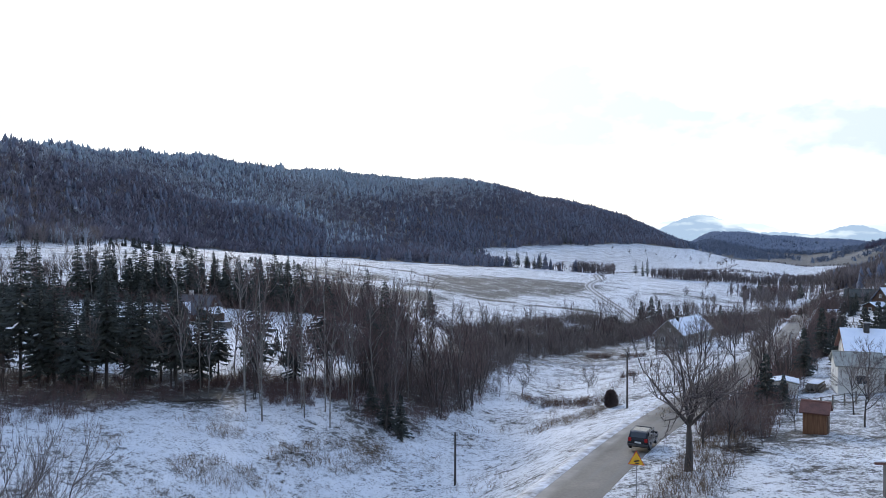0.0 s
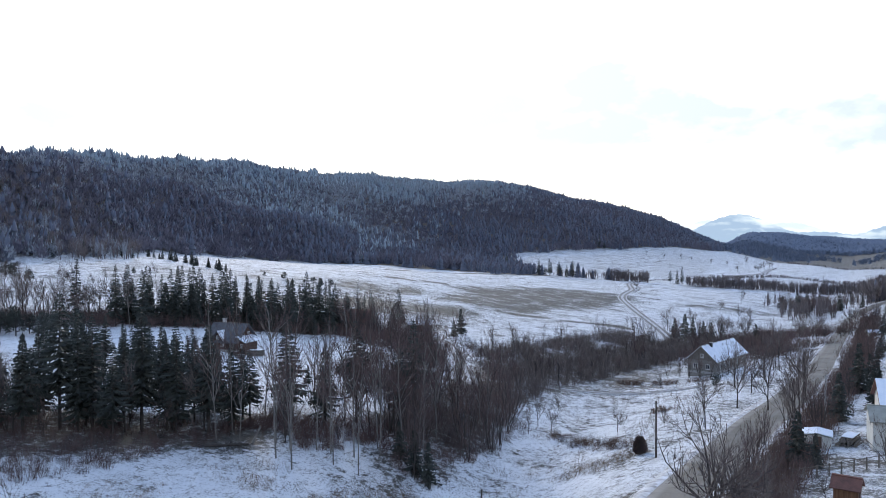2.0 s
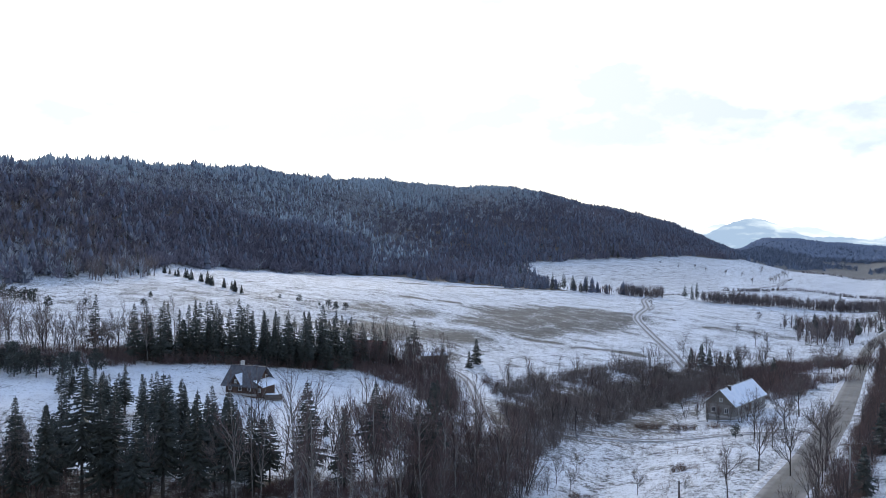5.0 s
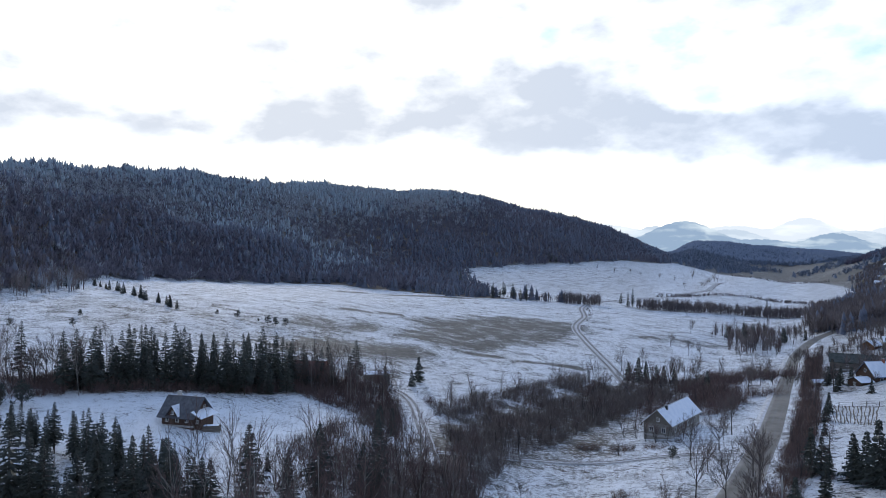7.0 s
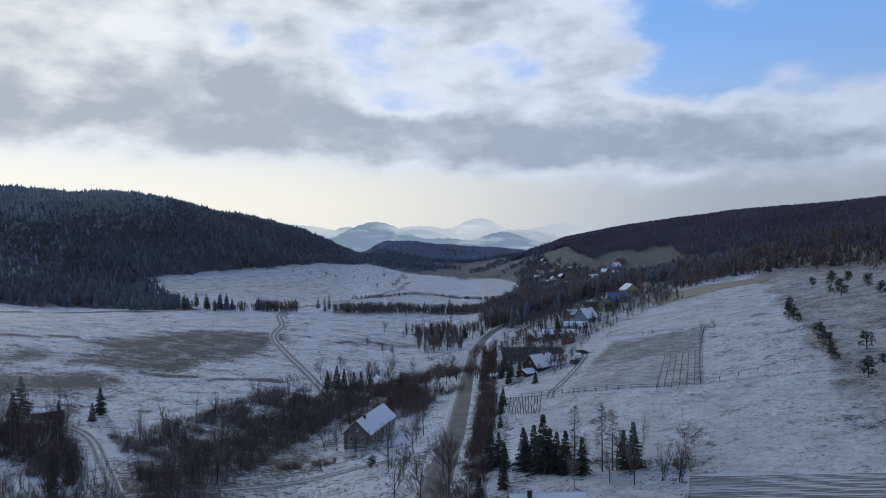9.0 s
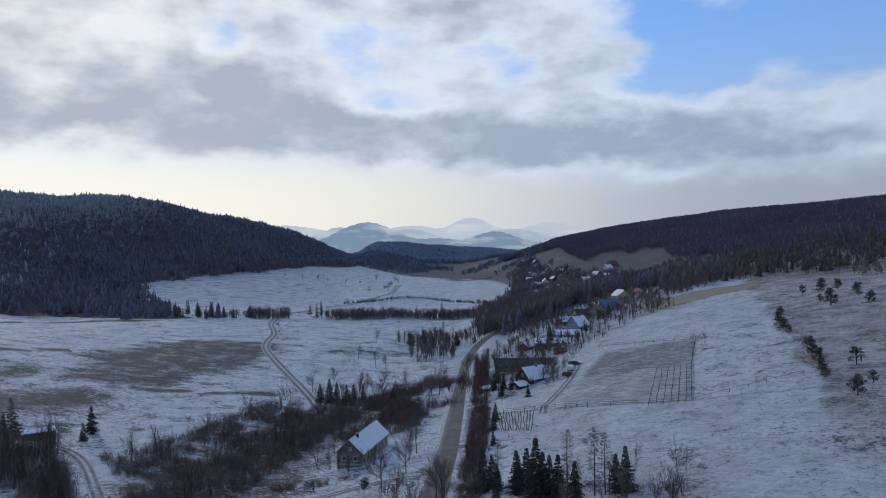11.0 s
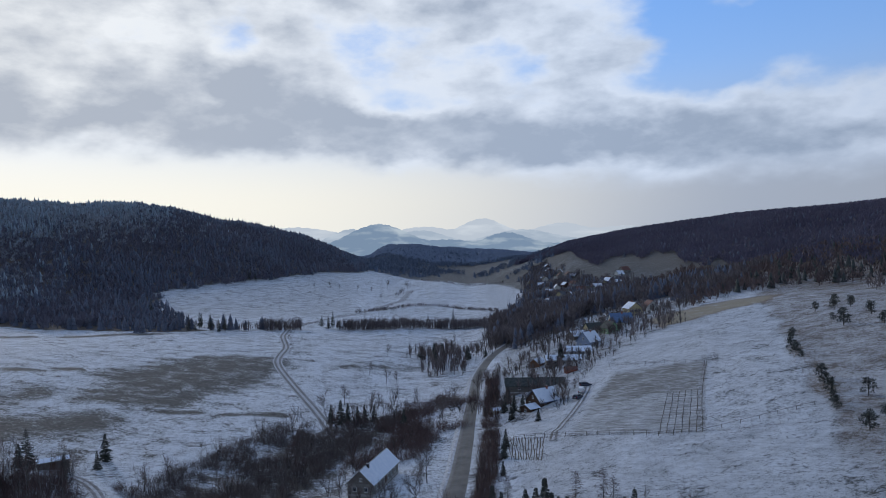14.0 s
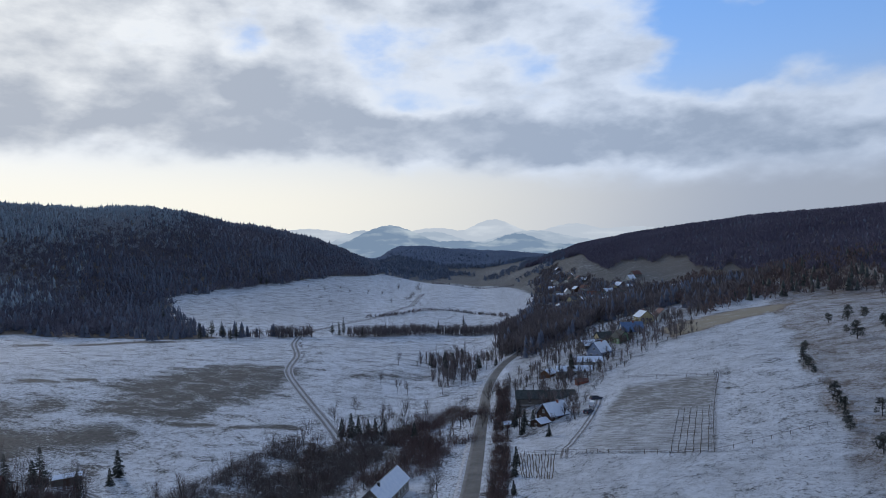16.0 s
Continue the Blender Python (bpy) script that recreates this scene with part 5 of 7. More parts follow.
house("garden_shed", "pale tin shed with a flat snow-covered roof", 41.2, 89.0, 25, 3.0, 2.9, 2.0, 0.25, RENDER_WHITE, SHEET_GREY, snow=("l", "r"), doors=[("y-", 0, 0.9, 1.7)], over=0.2, category="shed")
house("garden_shed", "low outbuilding with a rusty sheet roof half under snow", 29.0, 41.0, 70, 7.0, 4.6, 2.2, 0.6, GREY_WOOD, RUST, snow=("l",), doors=[("x-", 0, 0.9, 1.4)], over=0.3, category="shed")


def far_village():
    rng = random.Random(11)
    walls = (RENDER_WHITE, RENDER_GREY, RENDER_YELLOW, LOGS, BRICK_RED)
    roofs = (DARK_ROOF, RUST, SHINGLE, TILE_BLUE, SHEET_GREY)
    kinds = []
    for i in range(7):
        L, W = rng.uniform(8, 12), rng.uniform(7, 9)
        name = "village_house"
        h = house(name, ("white" if i % 5 == 0 else "grey" if i % 5 == 1 else "yellow" if i % 5 == 2 else "brown timber" if i % 5 == 3 else "red brick") + " village house with a " + ("snowy" if i % 2 else "dark") + " gable roof", 430 + 14 * i, 600 + 9 * i, rng.uniform(0, 180), L, W, rng.uniform(3, 5), rng.uniform(3, 4), walls[i % 5], roofs[i % 5], snow=("l", "r") if i % 2 else (),
                  windows=[("y-", -1.8, 1.8, 1, 1.2), ("y-", 1.8, 1.8, 1, 1.2), ("x+", 0, 1.8, 1, 1.2), ("x-", 0, 1.8, 1, 1.2)], chimneys=[(0.3, 1, 1.6, 0.6, BRICK_RED)])
        tagged(h, group="houses of the far village")
        kinds.append(h)
    made = 0
    while made < 58:
        s, w = rng.uniform(560, 1150), rng.uniform(60, 290)
        x, y = sw(s, w)
        if region(np.array([x]), np.array([y]), VILLAGE, 1.0, 2.0)[0] < 0.5:
            continue
        copy_thing(kinds[made % 7], pose(x, y, zg(x, y) - 0.3, 0, 0, rng.uniform(0, 360)) @ Matrix.Scale(rng.uniform(0.65, 0.95), 4))
        made += 1


far_village()

# ---- woods and trees ----
def pine(name, seed, height, label):
    """A low bushy pine: short trunk, irregular crown of needle tufts."""
    r = random.Random(seed)
    wood, crown = Soup(), Soup()
    wood.tube([(0, 0, -0.3), (0.05, 0, height * 0.5), (0, 0.05, height * 0.9)], [0.10, 0.07, 0.02], 6)
    for _ in range(24):
        t = r.uniform(0.2, 0.92)
        a, q = r.uniform(0, 6.283), 1.45 * math.sin(3.14 * (0.22 + 0.74 * t)) ** 0.8 * r.uniform(0.3, 1.0)
        lx, ly, lz, lr = q * math.cos(a), q * math.sin(a), height * t, r.uniform(0.38, 0.62)
        wood.limb(Vector((0, 0, lz * 0.8)), Vector((lx, ly, lz)), 0.04, 0.015)
        for _ in range(24):
            d = Vector((r.gauss(0, 1), r.gauss(0, 1), r.gauss(0, 0.8))).normalized()
            a1 = Vector((lx, ly, lz)) + d * lr * r.uniform(0.2, 0.8)
            b1 = a1 + (d + Vector((r.uniform(-0.5, 0.5), r.uniform(-0.5, 0.5), 0.4))).normalized() * 0.34
            u = d.orthogonal().normalized() * 0.085
            crown.tri(tuple(a1 + u), tuple(a1 - u), tuple(b1))
    root = new(name)
    tagged(root, label, "tree")
    for part_name, soup, mat in (("trunk", wood, BARK), ("crown", crown, NEEDLES)):
        new(part_name, soup.mesh(part_name, mat)).parent = root
    return root


rng = random.Random(21)
SPRUCES = [spruce("spruce_tree", i, 14 + i % 3, 0.17 + 0.02 * (i % 3), 0.12 + 0.05 * (i % 3), "tall dark spruce with drooping boughs") for i in range(5)]
GROVE = [spruce("spruce_tree", 100 + i, 15 + i % 2, 0.19 + 0.02 * (i % 3), 0.16 + 0.08 * (i % 3), "tall dark spruce with a bare lower trunk", 1.15) for i in range(5)]
YOUNG = [spruce("young_spruce", 10 + i, 6.6, 0.24 + 0.03 * i, 0.03, "young dark spruce standing in snow", 0.9) for i in range(2)]
PINES = [pine("small_pine", 20 + i, 3.5, "small bushy dark pine on the slope") for i in range(3)]
BROAD = [bare_tree("bare_tree", 30 + i, 11, 0.68, 0.45, levels=4, twig=0.015, girth=0.015, kids=(6, 5, 5, 4), label="leafless broadleaf tree with dark spreading branches") for i in range(4)]
BIRCHES = [bare_tree("birch_tree", 40 + i, 14, 0.62, 0.3, levels=3, kids=(15, 4, 3), bole=0.95, first=(0.16, 0.3), girth=0.0062, bark=PALE_BARK, twigs=RED_TWIGS, label="slender pale-stemmed birch without leaves") for i in range(4)]
ORCHARD = [bare_tree("fruit_tree", 50 + i, 5.5, 0.75, 0.3, levels=4, kids=(6, 5, 4, 4), label="small leafless fruit tree in a snowy meadow", girth=0.015, twig=0.010) for i in range(3)]
STEMS = [bare_tree("alder_tree", 60 + i, 9, 0.42, 0.3, stems=4, levels=3, kids=(4, 3, 3), twig=0.016, girth=0.009, twigs=RED_TWIGS, label="bushy many-stemmed alder without leaves") for i in range(3)]
TALL_ALDERS = [bare_tree("alder_tree", 80 + i, 13, 0.75, 0.2, stems=2, levels=3, kids=(17, 5, 3), twig=0.014, bole=0.95, first=(0.17, 0.3), girth=0.006, twigs=RED_TWIGS, label="tall slender alders without leaves, red-brown twigs") for i in range(3)]



def larch(name, seed, height, label):
    """A bare larch: a straight stem with many fine, slightly upturned branches hung with drooping twigs."""
    rng = random.Random(seed)
    wood, crown = Soup(), Soup()
    wood.tube([(0, 0, -0.3), (0.05, 0.03, height * 0.5), (0, 0, height)], [height * 0.011, height * 0.007, 0.015], 6)
    for k in range(150):
        t = 0.12 + 0.86 * (k + rng.random()) / 150
        r = height * (0.05 + 0.17 * (1 - t) ** 0.8) * rng.uniform(0.55, 1.15) * min(1.0, 0.45 + 2.2 * (t - 0.1))
        a = rng.uniform(0, 6.283)
        p = Vector((0, 0, t * height))
        d = Vector((math.cos(a), math.sin(a), rng.uniform(-0.05, 0.35)))
        q = p + d * r
        (wood if r > 1.2 else crown).limb(p, q, 0.022, 0.008)
        for _ in range(11):
            b = p.lerp(q, rng.uniform(0.3, 1.0))
            e = Vector((rng.uniform(-1, 1), rng.uniform(-1, 1), rng.uniform(-0.9, 0.5))).normalized()
            crown.spike(b, b + (e + d * 0.4) * rng.uniform(0.3, 0.8), 0.019)
    root = new(name)
    tagged(root, label, "tree")
    for part_name, soup, mat in (("trunk", wood, BARK), ("crown", crown, RED_TWIGS)):
        new(part_name, soup.mesh(part_name, mat)).parent = root
    return root


LARCHES = [larch("larch_tree", 70 + i, 15, "tall bare larch with fine drooping twigs") for i in range(3)]

# grove below the cabin clearing
off_lane = beside(LANE, -4.6, 4.6)
CREEK = [(-15, 95), (-9, 90), (-5, 89), (-1, 96), (4, 107), (8, 122), (4, 134), (-6, 124), (-14, 108)]
FLOOR = [(-48, 75), (-43, 80), (-39, 85), (-35, 91), (-30, 96), (-27, 102), (-50, 100), (-80, 92), (-104, 84), (-70, 66)]
TALL = [(-60, 89, 10.4), (-56, 89, 10), (-53, 92, 14), (-49, 92.5, 13), (-43.5, 94.6, 13.5), (-39, 95, 12.5), (-35, 96, 12), (-26.5, 103.7, 15), (-21, 104, 12), (-17, 107, 14), (-11, 110, 11), (-9, 112, 15), (-66, 86, 13), (-72, 83, 14), (-78, 82, 12), (-47, 97, 11), (-41, 99, 10.5), (-37, 101, 11), (-51, 96, 9.5), (-31, 101, 11), (-62, 93, 9), (-68, 91, 9), (-45, 90, 9), (-57, 94, 11), (-33, 104, 9)]
TALL += [(x + rng.uniform(-2.5, 2.5), y + rng.uniform(-1, 4), h * rng.uniform(0.75, 1.0)) for x, y, h in TALL if x < -34]
place(GROVE, [(x, y, h / (13.2 if x < -34 else 15.0)) for x, y, h in TALL], rng, "spruces below the clearing", 0.97, 1.12)
HEDGE = [(-82, 137, 6), (-74, 132.5, 7), (-66, 128, 8.5), (-56, 122, 10), (-46, 114.5, 11), (-35, 106, 11.5)]
rank = []
for i in range(44):
    q = 5 * i / 43.99
    k = int(q)
    (ax, ay, ah), (bx, by, bh) = HEDGE[k], HEDGE[k + 1]
    e = q - k
    rank.append((ax + (bx - ax) * e + rng.uniform(-2, 2), ay + (by - ay) * e + rng.uniform(-2, 2), (ah + (bh - ah) * e) / 15.0 * rng.uniform(0.8, 1.0)))
place(SPRUCES, rank, rng, "row of spruces below the cabin", 0.97, 1.03)
place(BROAD, scatter(rng, 14, lambda x, y: abs(y - (97 + 0.38 * (x + 47))) < 5, (-80, 76, -30, 108), 3.0), rng, "bare trees below the clearing", 0.7, 1.05)
place(STEMS, scatter(rng, 14, lambda x, y: abs(y - (92 + 0.38 * (x + 47))) < 3, (-80, 74, -34, 104), 3.0), rng, "alders below the clearing", 0.5, 0.8)
place(PINES, scatter(rng, 16, lambda x, y: True, (-106, 144, -84, 154), 2.4), rng, "bushy pines beside the clearing", 1.0, 1.7)
place(STEMS, scatter(rng, 22, lambda x, y: True, (-122, 164, -80, 176), 3.0), rng, "alders behind the clearing", 0.6, 0.9)
place(BROAD, scatter(rng, 14, lambda x, y: True, (-122, 166, -76, 182), 4.0), rng, "bare trees behind the clearing", 0.7, 0.95)
place(BIRCHES, [(-23, 92), (-20, 93.5), (-18, 93), (-15, 93), (-12, 95), (-9, 96), (-6.5, 98)], rng, "birches at the meadow edge")
place(BIRCHES, scatter(rng, 16, lambda x, y: abs(y - (104 + 0.3 * (x + 15))) < 8, (-34, 92, 4, 120), 2.4), rng, "birches at the meadow edge")
place(STEMS, scatter(rng, 18, lambda x, y: True, (-34, 102, 6, 124), 2.8), rng, "alders by the stream", 0.7, 1.2)

creek = lambda x, y: region(np.array([x]), np.array([y]), CREEK, 1.0, 1.5)[0] > 0.5
place(TALL_ALDERS, scatter(rng, 11, creek, (-16, 86, 10, 134), 2.2), rng, "tall alders on the creek", 0.8, 1.2)
place(BIRCHES, [(-21.3, 86.0, 1.05), (-13.7, 88.2, 1.0), (-12.4, 100, 1.1), (-17, 89.5, 1.0), (-24, 89, 1.1)], rng, "birches at the meadow edge")

place(YOUNG, [(-7.3, 92.5, 0.9), (-5.4, 91.0, 0.7), (-9.5, 96, 0.8)], rng, "young spruces in the creek")

# wood behind the cabin
place(SPRUCES, scatter(rng, 52, lambda x, y: abs(y - (188 + 0.55 * (x + 52))) < 9, (-82, 162, -36, 208), 2.2), rng, "spruces behind the cabin", 0.72, 0.98)
place(SPRUCES, [(-94, 170, 0.95), (-42, 199, 0.9), (-39, 203, 0.8), (-22, 214, 0.85)], rng, "spruces behind the cabin", 0.95, 1.05)
place(BIRCHES, scatter(rng, 26, lambda x, y: True, (-128, 160, -76, 188), 2.6), rng, "birches behind the cabin", 0.6, 0.85)
place(BIRCHES, scatter(rng, 30, lambda x, y: y > 200 - 0.9 * (x + 40) and y < 226 - 0.4 * (x + 40) and not off_lane(x, y), (-40, 168, -10, 226), 2.6), rng, "birches behind the clearing", 0.6, 0.85)
place(STEMS, scatter(rng, 26, lambda x, y: y > 198 - 0.9 * (x + 40) and y < 224 - 0.5 * (x + 40) and not off_lane(x, y), (-42, 168, -4, 224), 2.6), rng, "alders behind the clearing", 0.5, 0.9)
place(YOUNG, [(-4, 230, 1.3), (-9, 161, 0.9), (-12, 158, 1.0), (-25, 226, 0.9), (-14, 221, 0.8), (-29, 128, 0.5), (-12, 168, 0.7)], rng, "young spruces")

place(YOUNG, [(-80 + 2.0 * i + rng.uniform(-1, 1), 168 + 1.1 * i + rng.uniform(-2, 2), rng.uniform(0.5, 1.5)) for i in range(20)], rng, "young spruces at the edge of the wood")

place(SPRUCES, scatter(rng, 9, lambda x, y: not (-30 < x < -14 and 209 < y < 231), (-46, 200, -12, 226), 4.0), rng, "spruces by the lane", 0.5, 0.75)
place(STEMS, scatter(rng, 22, lambda x, y: True, (-40, 196, -12, 212), 2.4), rng, "alders by the lane", 0.6, 0.95)

# stream thicket
STREAM = [(-75, 50), (-32, 70), (-8, 86), (-3, 104), (2, 130), (12, 160), (34, 188), (54, 212), (78, 238), (108, 274), (142, 332), (172, 392), (215, 440)]
all_stream = beside(STREAM, -32, 5)
by_stream = lambda x, y: all_stream(x, y) and not off_lane(x, y)
place(STEMS, scatter(rng, 74, lambda x, y: by_stream(x, y) and y > 92 and not (48 < x < 74 and 168 < y < 198) and (y < 265 or x > 92), (-25, 92, 135, 300), 3.2), rng, "alders by the stream", 0.5, 0.95)
place(BROAD, scatter(rng, 26, lambda x, y: by_stream(x, y) and y > 100 and not (48 < x < 74 and 168 < y < 198), (-10, 100, 175, 392), 4.0), rng, "trees by the stream", 0.5, 0.8)
place(YOUNG, [(70, 259, 1.1), (73, 257, 1.2), (76, 258, 1.05), (79, 256, 1.15), (82, 257, 1.0), (85, 255, 0.9), (90, 238, 1.0), (-6, 222, 0.7)], rng, "row of spruces by the track")
place(STEMS, [(53.5, 167.5, 0.55), (55.5, 166.5, 0.5), (51.5, 169, 0.6), (57.5, 168.5, 0.5), (50, 172, 0.5), (52, 170, 0.45), (49, 176, 0.55), (47, 180, 0.6), (52, 186, 0.7), (55, 192, 0.75), (59, 197, 0.8), (64, 201, 0.85), (69, 205, 0.85), (74, 206, 0.8), (62, 206, 0.9), (79, 212, 0.9), (84, 218, 0.9), (90, 224, 0.9)], rng, "brush around the farmhouse")
place(BROAD, [(91, 250, 0.8), (104, 236, 0.9), (110, 243, 0.8), (100, 230, 0.7)], rng, "trees by the stream")

place(BIRCHES, scatter(rng, 34, lambda x, y: by_stream(x, y) and 120 < y < 262 and not (44 < x < 78 and 160 < y < 202), (-10, 120, 100, 262), 3.5), rng, "slim birches in the thicket", 0.38, 0.62)

# orchard meadow and road
place(ORCHARD, [(41, 162, 0.9), (23, 117, 0.9), (15, 130, 0.8), (11, 123, 0.8), (13, 121, 0.7), (29, 112, 0.6), (9, 118, 0.7), (70, 174, 0.9), (72, 178, 0.7), (54, 106, 0.6), (66, 166, 0.8)], rng, "fruit trees in the meadow")
place(BROAD, [(33, 105, 0.72), (43, 121, 0.85), (52, 139, 0.75), (61, 156, 0.8), (52, 148, 0.8), (46, 116, 0.8), (70.5, 172, 0.85), (126, 273, 0.7)], rng, "roadside trees")
place(PINES, [(49, 150, 0.9)], rng, "young pines")
place(BROAD, [(45, 104, 0.8), (49, 112, 0.85), (53, 120, 0.9), (57, 128, 0.85), (41, 95, 0.7), (58, 133, 0.8)], rng, "roadside trees")
hedge = beside(ROAD, 4.6, 9.5)
place(STEMS, scatter(rng, 46, lambda x, y: hedge(x, y) and 92 < 0.454 * x + 0.891 * y < 330, (40, 80, 170, 330), 2.2), rng, "roadside thicket", 0.45, 0.85)
place(YOUNG, [(93, 172, 0.8), (98, 180, 0.9), (86, 160, 0.6), (62, 116, 0.9)], rng, "roadside spruces")

# the yard
ash = bare_tree("ash_tree", 90, 9.4, 0.8, 0.72, levels=5, kids=(5, 5, 4, 3, 3), girth=0.034, first=(0.75, 1.0), bole=0.42, rise=0.04, label="old leafless ash with thick forked trunk beside the road", twig=0.014)
ash.matrix_basis = pose(17.0, 51.5, zg(17.0, 51.5), 0, 0, 60)
near = bare_tree("willow_tree", 91, 13.0, 0.6, 0.35, levels=5, kids=(5, 4, 4, 3, 3), girth=0.013, label="slender leafless tree on the stream bank", twig=0.012)
near.matrix_basis = pose(-23.5, 45.0, zg(-23.5, 45.0), 0, 0, 10)
near = copy_thing(near, pose(-28.5, 46.5, zg(-28.5, 46.5), 0, 0, 150))
place(ORCHARD, [(22, 57, 0.9), (20.5, 58.5, 0.8), (25, 58, 0.6), (30, 63, 0.55), (36, 63, 1.1), (33.5, 55, 0.9), (39, 70, 1.1), (24, 61, 0.9), (45, 78, 1.1), (26.5, 66, 0.7)], rng, "fruit trees in the yard")
place(YOUNG, [(34.8, 79.5, 0.95), (36, 78, 0.5), (51, 104, 1.1)], rng, "yard spruces")
place(STEMS, [(23, 63, 0.5), (25, 68, 0.6), (27, 72, 0.6), (24, 70, 0.5), (29, 77, 0.6), (31, 82, 0.6), (33, 86, 0.55), (36, 92, 0.6), (21, 60, 0.45)], rng, "yard thicket")

# right-hand row below the fields
place(YOUNG, [(67, 130, 1.35), (69.5, 131, 1.0), (70.5, 123, 1.2), (71, 120, 1.3), (71.5, 117.5, 1.6), (72.5, 114.5, 1.15), (73, 112.5, 1.2), (74.5, 109.5, 1.0), (81.5, 104, 1.25), (80.5, 105.5, 1.0), (68.5, 127, 0.8), (70, 121.5, 1.1), (72, 116, 1.25)], rng, "row of spruces below the field", 0.97, 1.03)
place(LARCHES, [(69, 127.5, 0.72), (74, 111, 0.8), (77, 107, 0.85), (78.5, 106, 0.7)], rng, "larches below the field", 0.95, 1.05)
place(BROAD, [(75, 110, 0.6), (79, 105.5, 0.7), (74, 101, 0.5), (69, 104, 0.5), (76, 97, 0.6)], rng, "trees below the field")
place(BIRCHES, [(83.5, 104, 0.55), (88, 98, 0.6), (89, 97, 0.5)], rng, "birches below the field")
place(STEMS, [(80, 95, 0.75), (81, 92, 0.7), (83, 94, 0.65), (86, 95, 0.5)], rng, "thicket below the field")

row_floor = lambda x, y: abs((x - 68) * 0.86 + (y - 129) * 0.51) < 2.6
# farmyard hedge and garden trees
YARD = [(128, 197), (131, 200), (134, 203), (137, 207), (141, 211), (146, 215), (149, 219), (154, 224), (160, 229), (166, 234), (171, 239), (176, 244), (182, 248), (190, 252), (198, 255), (206, 257), (214, 258)]
place(STEMS, [(x + rng.uniform(-1.2, 1.2), y + rng.uniform(-1.2, 1.2) + 1.5, rng.uniform(0.25, 0.5)) for x, y in YARD for _ in range(2)], rng, "hedge of the farmyard")
place(BROAD, [(137, 210, 0.5), (139.5, 213, 0.55), (142, 216.5, 0.6), (126, 206, 0.4), (134, 207, 0.35), (128, 221, 0.5)], rng, "garden trees by the farmhouse")
place(YOUNG, [(123, 213, 0.8), (121.5, 216, 1.0), (120, 220, 0.9), (116, 208, 0.7)], rng, "spruces in the farmyard")
place(BROAD, [(118, 217, 0.5), (124, 223, 0.6), (138, 224, 0.55), (148, 231, 0.6), (158, 238, 0.6), (164, 243, 0.55), (136, 212, 0.45), (142, 220, 0.5), (172, 252, 0.5), (182, 258, 0.5), (190, 263, 0.55), (156, 262, 0.5), (148, 268, 0.55), (162, 274, 0.5), (152, 284, 0.6), (140, 276, 0.6), (134, 268, 0.7), (126, 256, 0.6), (196, 296, 0.6), (208, 302, 0.6), (214, 292, 0.5), (232, 308, 0.6), (222, 322, 0.6), (212, 326, 0.7), (200, 318, 0.7), (190, 306, 0.7), (240, 326, 0.6), (252, 330, 0.7), (258, 342, 0.6)], rng, "trees of the farmyard and village gardens")
place(STEMS, scatter(rng, 30, lambda x, y: math.hypot((x - 120) / 9, (y - 238) / 18) < 1, (106, 216, 134, 260), 2.0), rng, "thicket by the farmyard", 0.4, 0.75)
place(YOUNG, [(118, 195, 0.6), (174, 268, 1.1), (176, 270, 1.3), (171, 272, 1.0), (128, 232, 0.9), (150, 252, 0.7), (212, 300, 1.0), (231, 300, 0.9)], rng, "spruces in the farmyard")

# slope on the right
place(PINES, [(212, 181, 1.2), (205, 176, 0.9), (196, 168, 1.0), (191, 162, 1.2), (186, 156, 0.8), (168, 135, 1.4), (164, 131, 0.9), (159, 125, 1.0), (152, 119, 1.1), (149, 116, 0.8), (160, 116, 1.3), (142, 103, 1.2), (234, 178, 1.7), (261, 211, 1.4), (263, 204, 1.3), (253, 181, 1.5), (237, 165, 1.2), (270, 202, 1.5), (243, 189, 1.0), (276, 214, 1.4), (150, 105, 0.9), (165, 108, 1.2)], rng, "pines on the slope")
place(STEMS, [(178, 187, 0.4), (181, 185, 0.35)], rng, "bush at the field corner")

# left fields
for i in range(22):
    t = i / 21
    x, y = -160 + 62 * t + rng.uniform(-1.5, 1.5), 354 - 66 * t + rng.uniform(-1.5, 1.5)
    place(YOUNG, [(x, y, rng.uniform(0.35, 0.75))], rng, "row of young spruces on the field edge")
place(PINES, [(-112, 232, 0.9), (-82, 284, 0.55), (-74, 283, 0.9), (-62, 281, 0.9), (-59, 281, 0.95), (-55.5, 282, 0.95), (-119, 252, 0.6), (-66, 283, 0.4)], rng, "small pines on the field")
EDGE = [(-240, 302), (-208, 301), (-175, 288), (-162, 285), (-150, 300), (-158, 345), (-190, 395), (-250, 380)]
at_edge = lambda x, y: region(np.array([x]), np.array([y]), EDGE, 1.0, 3.0)[0] > 0.5
place(SPRUCES, scatter(rng, 34, at_edge, (-245, 284, -150, 395), 4.0), rng, "spruces at the field edge", 0.4, 0.7)
place(PINES, [(-160, 230, 1.3), (-156, 228, 1.5), (-152, 227, 1.4), (-148, 226, 1.2), (-144, 224, 1.5), (-136, 219, 1.0), (-165, 233, 1.3), (-128, 226, 0.8)], rng, "pines on the snowy slope")
place(BIRCHES, scatter(rng, 16, lambda x, y: True, (-196, 290, -155, 350), 4.0), rng, "birches at the field edge", 0.6, 0.8)
